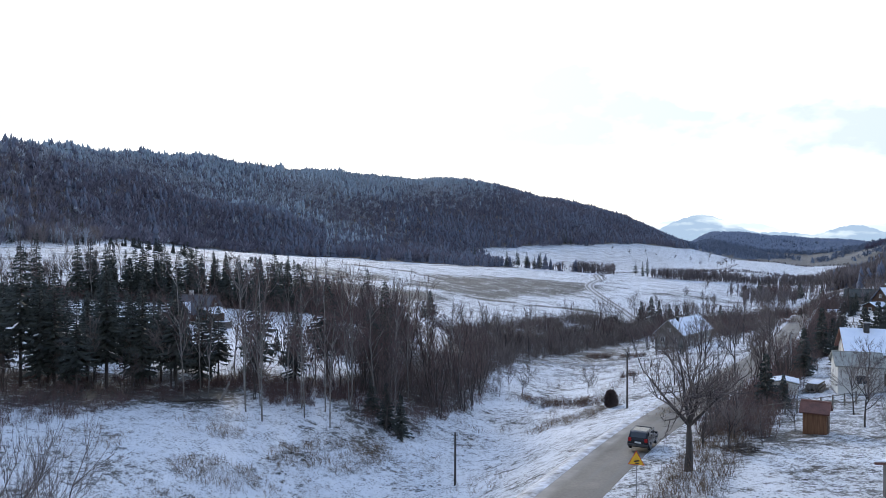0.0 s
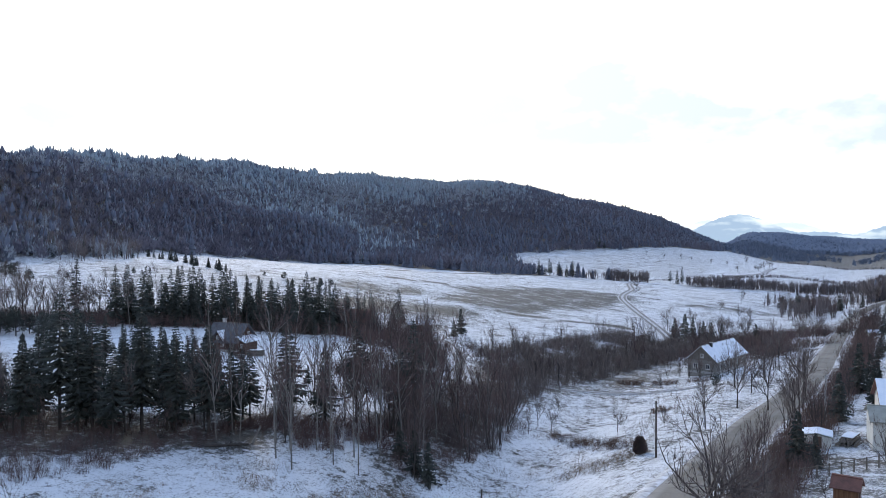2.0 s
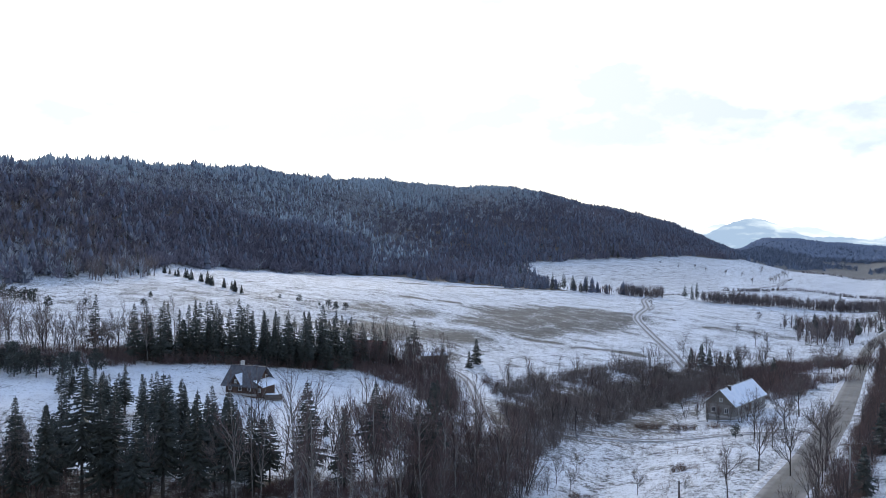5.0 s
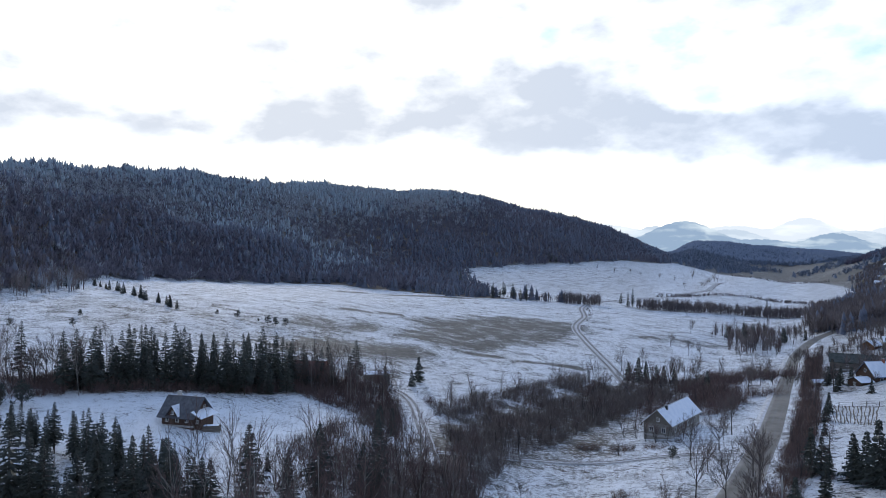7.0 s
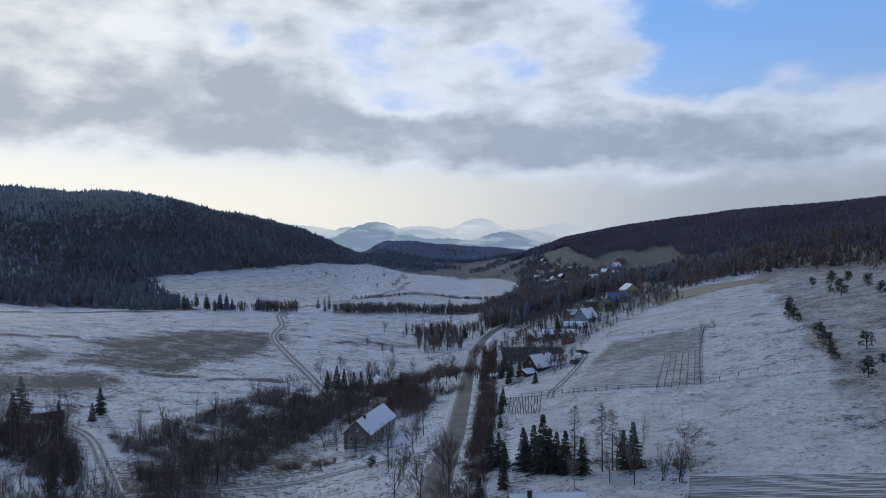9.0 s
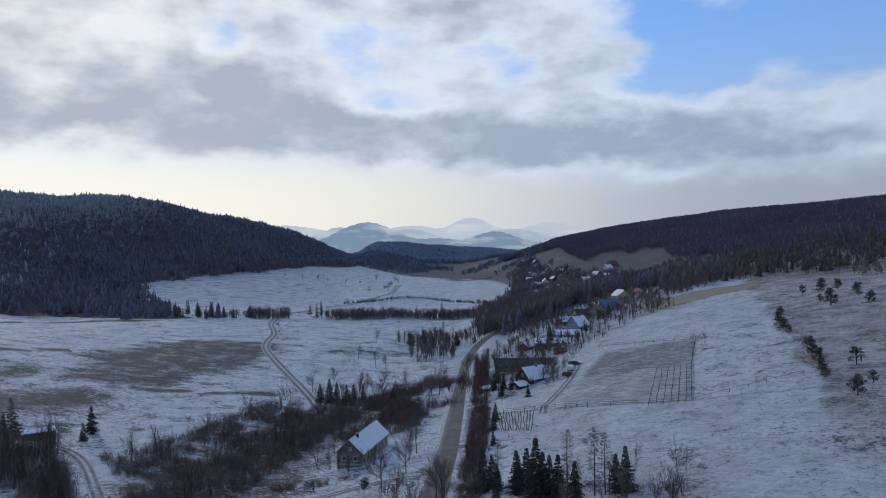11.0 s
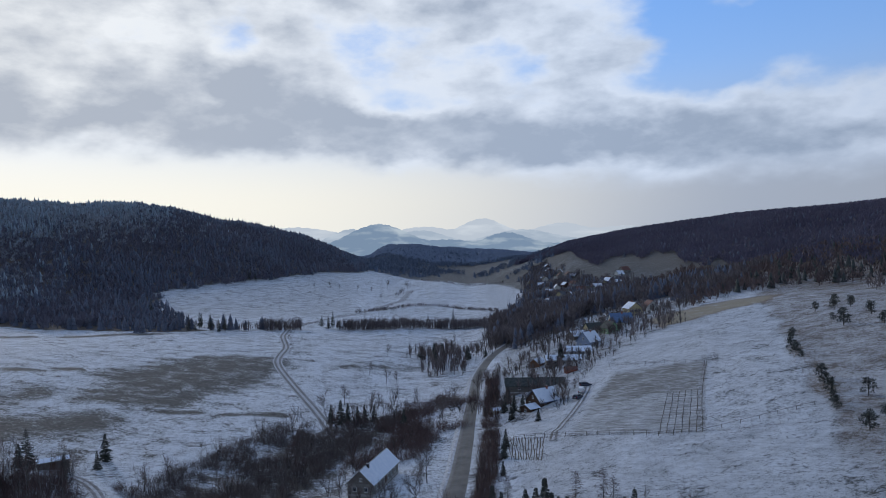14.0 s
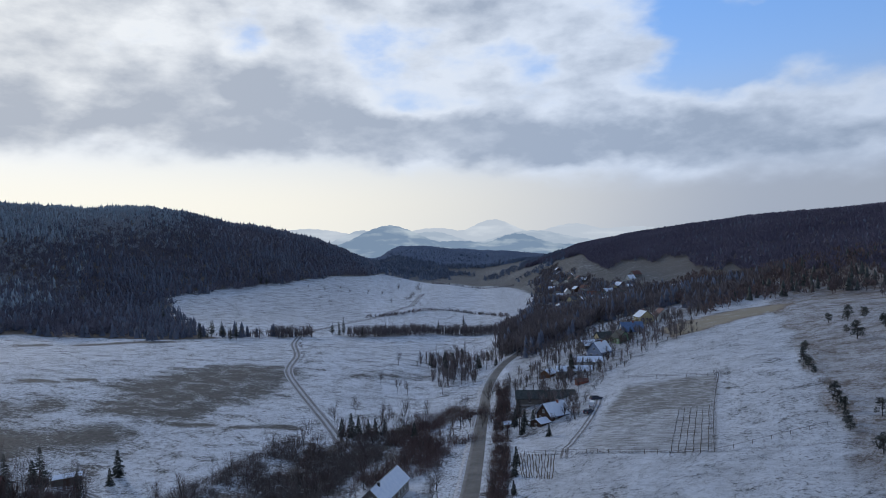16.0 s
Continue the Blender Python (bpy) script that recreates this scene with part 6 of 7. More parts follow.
place(SPRUCES, [(58, 506, 0.7), (52, 512, 0.8), (55, 530, 0.7), (44, 502, 0.8), (48, 501, 0.5), (62, 495, 0.65), (66, 496, 0.8), (28, 640, 0.9), (142, 521, 0.75), (146, 523, 0.9), (138, 524, 0.6), (158, 515, 0.5), (270, 580, 0.7), (240, 566, 0.5)], rng, "spruces along the brook", 0.95, 1.05)
place(YOUNG, [(171, 384, 1.2), (166, 372, 1.0), (176, 362, 1.1), (182, 352, 0.9), (160, 388, 1.1), (164, 380, 1.3)], rng, "spruces in the clump")
clump = lambda x, y: region(np.array([x]), np.array([y]), [(163, 402), (192, 430), (186, 381), (158, 322), (141, 318)], 1.0, 2.0)[0] > 0.5
place(STEMS, scatter(rng, 40, clump, (135, 310, 200, 436), 2.6), rng, "clump by the road", 0.6, 1.0)
place(BIRCHES, scatter(rng, 12, clump, (135, 310, 200, 436), 3.0), rng, "birches in the clump", 0.5, 0.75)
place(SPRUCES, scatter(rng, 7, clump, (135, 330, 200, 436), 5.0), rng, "spruces in the clump", 0.45, 0.65)
place(BROAD, scatter(rng, 16, lambda x, y: abs((x - 196) - 0.75 * (y - 372)) < 7, (165, 345, 236, 420), 4.0), rng, "row of bare trees beside the road", 0.7, 1.0)
place(BROAD, [(241, 867, 0.7), (250, 860, 0.5), (273, 775, 0.6), (300, 800, 0.8), (310, 812, 0.9), (306, 806, 0.7), (330, 852, 0.8), (347, 956, 1.0), (374, 949, 1.1), (380, 955, 0.9), (272, 858, 0.7), (292, 864, 0.6), (216, 846, 0.5), (199, 860, 0.6)], rng, "field trees")
place(SPRUCES, [(148, 876, 1.0), (152, 870, 0.8), (145, 880, 0.9)], rng, "spruces on the snowfield")


# ---- woods and scrub too many to count ----
def scrub(name, label, tests, count, box, heights, mat, seed, forms=None, wide=1.0, category="scrub"):
    r = random.Random(seed)
    pts = np.array(scatter(r, count, tests, box))
    h = heights[0] + (heights[1] - heights[0]) * np.random.RandomState(seed).uniform(0, 1, len(pts)) ** 1.6
    return wood_of(name, label, forms or SHRUBS, pts, h, mat, seed, category, wide)


def shrub_form(seed, n=30):
    r = np.random.RandomState(seed)
    v, f = [], []
    for _ in range(n):
        a, q, w = r.uniform(0, 6.283), r.uniform(0.03, 0.4), r.uniform(0.004, 0.010)
        b = r.uniform(0, 3.14)
        x, y = 0.3 * r.uniform(-1, 1), 0.3 * r.uniform(-1, 1)
        h = r.uniform(0.45, 1.0)
        k = len(v)
        v += [(x + math.cos(b) * w, y + math.sin(b) * w, 0), (x - math.cos(b) * w, y - math.sin(b) * w, 0), (x + q * math.cos(a), y + q * math.sin(a), h)]
        f.append((k, k + 1, k + 2))
        t = r.uniform(0.3, 0.7)
        p = (x + q * math.cos(a) * t, y + q * math.sin(a) * t, h * t)
        k = len(v)
        v += [(p[0] + w, p[1], p[2]), (p[0] - w, p[1], p[2]), (p[0] + r.uniform(-0.22, 0.22), p[1] + r.uniform(-0.22, 0.22), p[2] + r.uniform(0.15, 0.4))]
        f.append((k, k + 1, k + 2))
    return np.array(v), np.array(f)


SHRUBS = [shrub_form(i) for i in range(5)]
TUFTS = [shrub_form(20 + i, 9) for i in range(4)]
clear_house = lambda x, y: not (46 < x < 76 and 164 < y < 200)
wide_stream = beside(STREAM, -34, 6)
tight_stream = beside(STREAM, -12, 5)
ripple = lambda x, y: math.sin(x * 0.16 + 0.8) * math.sin(y * 0.13) + 0.4 * math.sin(x * 0.41 + y * 0.3)
on_lane = beside(LANE, -5.0, 5.0)
near_stream = lambda x, y: wide_stream(x, y) and y < 258 and not on_lane(x, y) and (tight_stream(x, y) or (135 < y < 262 and ripple(x, y) > -0.5) or ripple(x, y) > 0.35)
scrub("stream_thicket", "dense leafless reddish thicket along the stream", lambda x, y: near_stream(x, y) and y > 104 and clear_house(x, y), 3200, (-30, 84, 178, 396), (1.2, 4.6), TWIGS, 1)
scrub("grove_undergrowth", "dark undergrowth of bare shrubs under the grove", lambda x, y: region(np.array([x]), np.array([y]), FLOOR, 1.0, 1.5)[0] > 0.5, 1500, (-104, 64, -24, 104), (0.7, 2.6), RED_TWIGS, 2)
scrub("creek_thicket", "dark tangled shrubs in the creek bed", creek, 420, (-16, 86, 10, 134), (0.6, 2.8), RED_TWIGS, 18)
scrub("grove_undergrowth", "sparse bare shrubs among birch stems in snow", lambda x, y: abs(y - (99 + 0.3 * (x + 25))) < 7 and (y > 98 or ripple(x, y) > 0.2), 720, (-34, 90, -8, 114), (0.5, 2.6), RED_TWIGS, 19)
scrub("wood_undergrowth", "dark bare undergrowth in the wood behind the clearing", lambda x, y: (y > 196 - 0.9 * (x + 40) and y < 226 - 0.5 * (x + 40) and not off_lane(x, y)) if x > -40 else abs(y - (190 + 0.6 * (x + 52))) < 10, 1700, (-130, 150, 0, 226), (1.5, 4.6), RED_TWIGS, 3)
scrub("roadside_scrub", "rusty brown leafless scrub along the road", lambda x, y: hedge(x, y) and ripple(2.3 * x, 2.3 * y) > -0.2 and 66 < 0.454 * x + 0.891 * y < 330, 900, (20, 60, 170, 330), (0.8, 3.0), RUST_TWIGS, 4)
scrub("roadside_scrub", "dark brown leafless scrub along the road", lambda x, y: hedge(x, y) and ripple(1.7 * x + 4, 1.7 * y) > -0.5 and 66 < 0.454 * x + 0.891 * y < 330, 1100, (20, 60, 170, 330), (1.0, 3.8), RED_TWIGS, 28)
scrub("row_undergrowth", "dark low brush under the row of spruces", row_floor, 420, (62, 96, 92, 134), (0.4, 1.7), RED_TWIGS, 27)
near_brook = beside([(84, 512), (142, 520), (181, 519), (229, 540), (272, 478)], -6, 8)
scrub("brook_hedge", "long hedge of bare shrubs and trees along a brook", lambda x, y: near_brook(x, y) and (x > 165 or math.sin(x * 0.13) + 0.6 * math.sin(x * 0.33 + 1) > 0.1), 1100, (80, 470, 290, 600), (2.5, 10.5), GREY_TWIGS, 5, BARES, 1.0)
far_brook = beside([(200, 645), (241, 668), (277, 700), (323, 716), (332, 650), (322, 590)], -3, 4)
scrub("far_hedge", "low hedge of bare shrubs across the snowfield", lambda x, y: far_brook(x, y), 420, (190, 580, 345, 730), (1.2, 4.5), GREY_TWIGS, 15, FAR_BARES, 1.0)
track_side = beside(TRACK, 2.6, 5.0)
scrub("track_weeds", "dark dry weeds and shrubs beside the farm track", lambda x, y: track_side(x, y) and y > 400 and math.sin(y * 0.05) + math.sin(y * 0.017 + 1) > -0.9, 620, (80, 400, 380, 935), (0.5, 2.2), TWIGS, 20)
row = beside([(484, 1163), (520, 1100), (575, 1030)], -4, 4)
scrub("far_hedge", "thin line of bare shrubs on the far field edge", lambda x, y: row(x, y), 200, (470, 1000, 600, 1180), (1.0, 5.0), GREY_TWIGS, 16, FAR_BARES, 1.0)
spots = fill([(50, 505), (84, 508), (110, 514), (104, 524), (70, 516), (52, 530)], 70, 31)
wood_of("brook_trees", "thin bare trees along the brook", BARES, spots[:58], np.random.RandomState(2).uniform(3, 9, 58), GREY_TWIGS, 31, "woods")
wood_of("brook_trees", "dark conifers along the brook", CONIFERS, spots[58:], np.random.RandomState(3).uniform(5, 12, 12), HAZED_NEEDLES, 32, "woods", smooth=True)
spots = fill(VILLAGE, 7000, 33)
tall = np.random.RandomState(33).uniform(5, 12.5, len(spots))
near_end = np.hypot(spots[:, 0], spots[:, 1]) < 640
tall = np.where(near_end, tall, tall * 0.8)
keep = near_end | (np.sin(spots[:, 0] * 0.045) * np.sin(spots[:, 1] * 0.032 + 1) > -0.45)
wood_of("village_woods", "grey-brown leafless trees around the village houses", BARES + FAR_BARES[:2], spots[:4000][keep[:4000]], tall[:4000][keep[:4000]], GREY_TWIGS, 33, "woods", 1.1)
wood_of("village_woods", "dark leafless undergrowth around the village", FAR_BARES, spots[4800:6000][keep[4800:6000]], tall[4800:6000][keep[4800:6000]] * 0.6, HAZED_TWIGS, 34, "woods", 1.3)
wood_of("village_conifers", "dark conifers scattered among the village houses", CONIFERS, spots[6000:][keep[6000:]], tall[6000:][keep[6000:]], HAZED_NEEDLES, 35, "woods", smooth=True)
spots = fill([(197, 362), (262, 486), (300, 480), (290, 400), (240, 372)], 900, 36)
wood_of("village_woods", "dense bare wood at the near end of the village", BARES, spots, np.random.RandomState(4).uniform(7, 13, 900), GREY_TWIGS, 36, "woods", 1.1)
spots = fill(EDGE, 520, 40)
wood_of("edge_wood", "bare grey trees at the upper field edge", BARES, spots[:380], np.random.RandomState(7).uniform(5, 11, 380), GREY_TWIGS, 40, "woods", 1.1)
wood_of("edge_wood", "pale frosted trees at the upper field edge", BARES, spots[380:], np.random.RandomState(8).uniform(5, 10, 140), FROSTED, 41, "woods", 1.1)
spots = fill([(163, 402), (192, 430), (190, 381), (158, 322), (141, 318)], 130, 42)
wood_of("road_clump", "dense brown bare trees in a clump by the road", BARES, spots, np.random.RandomState(9).uniform(4, 9.5, 130), GREY_TWIGS, 42, "woods", 1.1)
spots = np.vstack([fill([(78, 214), (92, 208), (104, 232), (128, 268), (112, 282), (88, 246)], 330, 43), fill([(60, 201), (80, 196), (92, 208), (84, 232), (66, 216)], 200, 44)])
wood_of("stream_thicket", "dense reddish thicket between farmhouse and road", SHRUBS, spots, np.random.RandomState(10).uniform(2.0, 5.5, len(spots)), RED_TWIGS, 43, "scrub", 1.1)
gardens = fill([(128, 207), (150, 226), (186, 256), (228, 264), (300, 322), (300, 372), (240, 366), (202, 340), (172, 312), (134, 246)], 620, 38)
sizes = np.random.RandomState(6).uniform(2.0, 7.0, 620)
wood_of("garden_thicket", "dark bare bushes and trees around the farmyards", BARES, gardens[:400], sizes[:400], TWIGS, 38, "scrub", 1.2)
wood_of("garden_thicket", "brown bare fruit trees around the village gardens", BARES, gardens[400:], sizes[400:] * 1.2, GREY_TWIGS, 39, "scrub", 1.1)
belt = [(276, 300), (330, 318), (400, 352), (470, 470), (530, 560), (470, 560), (400, 430), (330, 350)]
spots = fill(belt, 520, 37)
wood_of("larch_belt", "reddish-brown bare trees beyond the field crest", FAR_BARES, spots, np.random.RandomState(5).uniform(4, 8.5, 520), LARCH_WOOD, 37, "woods", 1.1)
scrub("hill_foot_woods", "bare brown belt of trees at the foot of the hill", lambda x, y: 0.891 * x - 0.454 * y > 120 and 330 < 0.454 * x + 0.891 * y < 700 and 0.891 * x - 0.454 * y > 150 + 0.1 * (0.454 * x + 0.891 * y), 760, (250, 120, 760, 560), (4.5, 9), GREY_TWIGS, 8, FAR_BARES, category="woods")
scrub("meadow_weeds", "tufts of dry brown weeds poking through the snow", lambda x, y: (math.sin(x * 0.31) * math.sin(y * 0.27 + 1) > 0.15 and y < 92 and 0.891 * x - 0.454 * y < -20), 1000, (-42, 46, 6, 92), (0.4, 1.2), WEEDS, 9, TUFTS, 1.5, category="weeds")
patches = ((-23, 70, 3), (-20, 70, 2.5), (-12, 81, 4), (-9, 84, 3), (-24, 80, 2), (-16, 78, 2.5), (15, 96, 3), (18.5, 97, 3), (12, 95, 2), (21, 76, 2), (24, 80, 2))
scrub("weed_patch", "dense brown patches of dead weeds in the snow", lambda x, y: any(math.hypot(x - a, y - b) < r for a, b, r in patches), 1100, (-30, 64, 30, 100), (0.5, 1.5), WEEDS, 26, TUFTS, 1.3, category="weeds")
brush_spots = ((14.5, 117.5, 2.4), (17, 113, 2.6), (19.5, 109, 2.4), (21.5, 105.5, 2.0), (33, 128, 2.4), (43, 166, 3), (36, 170, 3), (50, 164, 2.5))
scrub("meadow_brush", "low reddish-brown brush in the orchard meadow", lambda x, y: any(math.hypot(x - a, y - b) < r for a, b, r in brush_spots), 330, (10, 98, 56, 176), (0.7, 2.0), RUST_TWIGS, 29)
scrub("orchard_scrub", "brown weeds and saplings in the orchard meadow", lambda x, y: -48 < 0.891 * x - 0.454 * y < -19 and 88 < 0.454 * x + 0.891 * y < 170 and math.sin(x * 0.25) * math.sin(y * 0.22) > -0.1, 420, (0, 80, 60, 170), (0.5, 1.8), WEEDS, 10, TUFTS, 1.5, category="weeds")
bush_row = beside([(218, 187), (205, 175), (186, 156), (168, 136), (152, 119), (142, 103), (128, 84)], -3.0, 2.5)
scrub("slope_weeds", "brown weeds and brambles along the bush row", lambda x, y: bush_row(x, y), 1500, (125, 80, 222, 192), (0.3, 1.1), WEEDS, 21, TUFTS, 1.5, category="weeds")
field_line = beside([(102, 188), (110, 174), (116, 152), (126, 134), (137, 120), (146, 108)], -0.7, 0.7)
scrub("boundary_weeds", "line of dry grass along the field boundary", lambda x, y: field_line(x, y), 1600, (100, 100, 150, 192), (0.3, 0.8), TWIGS, 22, TUFTS, 1.5, category="weeds")
ditch_line = beside([(126, 134), (142, 151), (160, 169), (182, 191)], -0.8, 0.8)
scrub("boundary_weeds", "dark dry weeds in the field ditch", lambda x, y: ditch_line(x, y), 1100, (120, 130, 186, 195), (0.3, 0.9), TWIGS, 23, TUFTS, 1.5, category="weeds")
top_line = beside([(182, 191), (179, 205), (176, 222), (172, 240)], -0.5, 0.5)
scrub("boundary_weeds", "dry grass above the ploughed field", lambda x, y: top_line(x, y), 300, (168, 188, 186, 244), (0.2, 0.6), TWIGS, 24, TUFTS, 1.5, category="weeds")
slope_patch = lambda x, y: 0.715 * x - 0.699 * y > 26 and math.sin(x * 0.23) * math.sin(y * 0.19) + 0.5 * math.sin(x * 0.07 + y * 0.05) > 0.25
scrub("slope_weeds", "scattered tufts of brown grass on the slope", slope_patch, 1800, (130, 70, 300, 230), (0.25, 0.7), WEEDS, 25, TUFTS, 1.5, category="weeds")
bank = beside(ROAD, 4.2, 8.5)
scrub("bank_weeds", "yellow-brown weeds and brambles on the road bank", lambda x, y: bank(x, y) and 30 < 0.454 * x + 0.891 * y < 100, 1500, (4, 26, 50, 100), (0.5, 1.5), WEEDS, 11, TUFTS, 1.5, category="weeds")
verge_l = beside(ROAD, -16, -4.5)
scrub("verge_weeds", "sparse dry stalks on the snowy verge", lambda x, y: verge_l(x, y) and math.sin(x * 0.5) * math.sin(y * 0.4) > 0.3, 260, (-10, 36, 60, 150), (0.2, 0.6), WEEDS, 12, TUFTS, 1.5, category="weeds")


# ---- poles, signs, fences and small things ----
def utility_pole(x, y, top, mat, label, r=0.13):
    z = zg(x, y)
    root = new("utility_pole")
    root.matrix_basis = pose(x, y, z)
    tagged(root, label, "pole", group="roadside poles")
    h = top - z
    part("shaft", rod(bmesh.new(), (0, 0, -0.6), (0, 0, h), r, r * 0.72, 10), mat, root)
    bm = bmesh.new()
    for q in (-0.25, 0.25):
        rod(bm, (0, 0, h - 0.35), (q, 0, h - 0.3), 0.02, 0.02, 6)
        rod(bm, (q, 0, h - 0.3), (q, 0, h - 0.14), 0.04, 0.03, 8)
    part("insulator_arm", bm, SOOT, root)
    return root


utility_pole(1.1, 75.7, -2.9, BARK, "dark wooden telephone pole standing in snow")
utility_pole(22.9, 91.9, 3.1, BARK, "dark wooden telephone pole in the orchard meadow")
utility_pole(50.4, 106.7, 4.0, CONCRETE, "pale concrete pole behind the tin shed", 0.17)
utility_pole(115.5, 209.0, 5.0, BARK, "dark wooden pole by the farmyard")

SIGN_YELLOW = plain("sign_yellow", (0.75, 0.42, 0.02), 0.45)
SIGN_RED = plain("sign_red", (0.5, 0.03, 0.02), 0.45)
SIGN_BLACK = plain("sign_black", (0.02, 0.02, 0.02), 0.5)
STEEL = plain("galvanised_steel", (0.35, 0.35, 0.36), 0.4, 0.8)


def warning_sign(x, y, az):
    root = new("road_sign")
    root.matrix_basis = pose(x, y, zg(x, y) + 0.15, 0, 0, -az)
    tagged(root, "yellow triangular warning sign on a steel post by the road", "sign")
    part("post", rod(bmesh.new(), (0, 0, -0.5), (0, 0, 2.75), 0.035, 0.035, 8), STEEL, root)
    tri = lambda k, y0, y1: solid([(-0.52 * k, y0, 2.25 - 0.30 * k), (0.52 * k, y0, 2.25 - 0.30 * k), (0, y0, 2.25 + 0.60 * k), (-0.52 * k, y1, 2.25 - 0.30 * k), (0.52 * k, y1, 2.25 - 0.30 * k), (0, y1, 2.25 + 0.60 * k)], [(0, 1, 2), (3, 5, 4), (0, 3, 4, 1), (1, 4, 5, 2), (2, 5, 3, 0)])
    plate = part("plate", tri(1.0, -0.06, -0.04), SIGN_RED, root, "red sign border")
    part("face", tri(0.88, -0.066, -0.058), SIGN_YELLOW, plate, "yellow sign face")
    bm = block(bmesh.new(), (0.02, -0.072, 2.2), (0.34, 0.008, 0.09), Euler((0, radians(-14), 0)), 0.003)
    part("symbol", block(bm, (0.05, -0.072, 2.06), (0.22, 0.008, 0.07)), SIGN_BLACK, plate)


warning_sign(12.0, 46.4, 20)

PAINT_BLACK = plain("black_car_paint", (0.012, 0.013, 0.016), 0.25)
PAINT_WHITE = plain("white_car_paint", (0.72, 0.73, 0.74), 0.3)
PAINT_DARK = plain("dark_car_paint", (0.03, 0.04, 0.07), 0.3)
TYRE = plain("tyre_rubber", (0.015, 0.015, 0.015), 0.9)
LIGHT_RED = plain("tail_light", (0.35, 0.01, 0.01), 0.2)
LIGHT_CLEAR = plain("head_light", (0.6, 0.62, 0.65), 0.1)
PLATE = plain("number_plate", (0.6, 0.6, 0.58), 0.5)


def car(name, label, x, y, z, az, paint, L=4.5, W=1.8, H=1.65, tall=False):
    root = new(name)
    root.matrix_basis = pose(x, y, z, 0, 0, -az)
    tagged(root, label, "car")
    l, w = L / 2, W / 2
    prof = ((-l, 0.45), (-l + 0.05, 0.95), (-l + (0.15 if tall else 0.3), H - 0.08), (-l + 0.6, H), (l - (1.3 if tall else 2.0), H), (l - (0.85 if tall else 1.25), 1.02), (l - 0.15, 0.88), (l, 0.7), (l, 0.35), (-l + 0.1, 0.3))
    bm = bmesh.new()
    rings = []
    for sx in (-1, 1):
        rings.append([bm.verts.new((sx * (w - (0.2 if q[1] > 1.05 else 0.0)), q[0], q[1])) for q in prof])
    bm.faces.new(rings[0]), bm.faces.new(rings[1][::-1])
    n = len(prof)
    for i in range(n):
        bm.faces.new([rings[0][i], rings[0][(i + 1) % n], rings[1][(i + 1) % n], rings[1][i]])
    bmesh.ops.bevel(bm, geom=list(bm.edges), offset=0.06, segments=2, affect="EDGES")
    body = part("body", bm, paint, root)
    for sx in (-1, 1):
        bm = block(bmesh.new(), (sx * (w - 0.12), -l + 1.35, 1.28), (0.05, 1.3, 0.36), bevel=0.02)
        part("side_window", block(bm, (sx * (w - 0.12), 0.35, 1.28), (0.05, 0.9, 0.36), bevel=0.02), GLASS, body)
        bm = block(bmesh.new(), (sx * (w - 0.22), -l + 0.03, 0.92), (0.22, 0.08, 0.3), bevel=0.02)
        part("tail_light", bm, LIGHT_RED, body)
        bm = block(bmesh.new(), (sx * (w - 0.28), l - 0.05, 0.74), (0.36, 0.1, 0.16), bevel=0.02)
        part("headlight", bm, LIGHT_CLEAR, body)
        bm = block(bmesh.new(), (sx * (w + 0.08), l - 1.5, 1.05), (0.18, 0.1, 0.14), bevel=0.03)
        part("mirror", bm, paint, body)
        for yy in (-l + 0.85, l - 0.9):
            wheel = part("wheel", rod(bmesh.new(), (sx * (w - 0.2), yy, 0.32), (sx * (w + 0.01), yy, 0.32), 0.33, 0.33, 18), TYRE, root)
            part("rim", rod(bmesh.new(), (sx * (w - 0.02), yy, 0.32), (sx * (w + 0.02), yy, 0.32), 0.2, 0.18, 12), STEEL, wheel)
    part("rear_window", block(bmesh.new(), (0, -l + 0.16, 1.26), (W - 0.5, 0.08, 0.4), Euler((radians(-14), 0, 0)), 0.02), GLASS, body)
    part("windscreen", block(bmesh.new(), (0, l - (1.05 if tall else 1.6), 1.33), (W - 0.45, 0.08, 0.62), Euler((radians(50), 0, 0)), 0.02), GLASS, body)
    part("number_plate", block(bmesh.new(), (0, -l - 0.01, 0.72), (0.5, 0.03, 0.12)), PLATE, body)
    part("bumper", block(bmesh.new(), (0, -l - 0.02, 0.5), (W - 0.1, 0.16, 0.2), bevel=0.04), SOOT, body)
    return root


car("parked_car", "black estate car standing on the road", 16.4, 60.9, zg(16.4, 60.9) + 0.33, 27, PAINT_BLACK, 4.1, 1.72, 1.52)
car("parked_van", "white van parked on the farm drive", 143.5, 208.5, zg(143.5, 208.5) + 0.05, 40, PAINT_WHITE, 4.8, 1.9, 2.0, True)
car("parked_car", "dark car parked by the farmyard hedge", 137.5, 202.0, zg(137.5, 202.0) + 0.05, 60, PAINT_DARK)
car("parked_car", "dark blue car parked beyond the van", 150.5, 216.0, zg(150.5, 216.0) + 0.05, 100, PAINT_DARK)


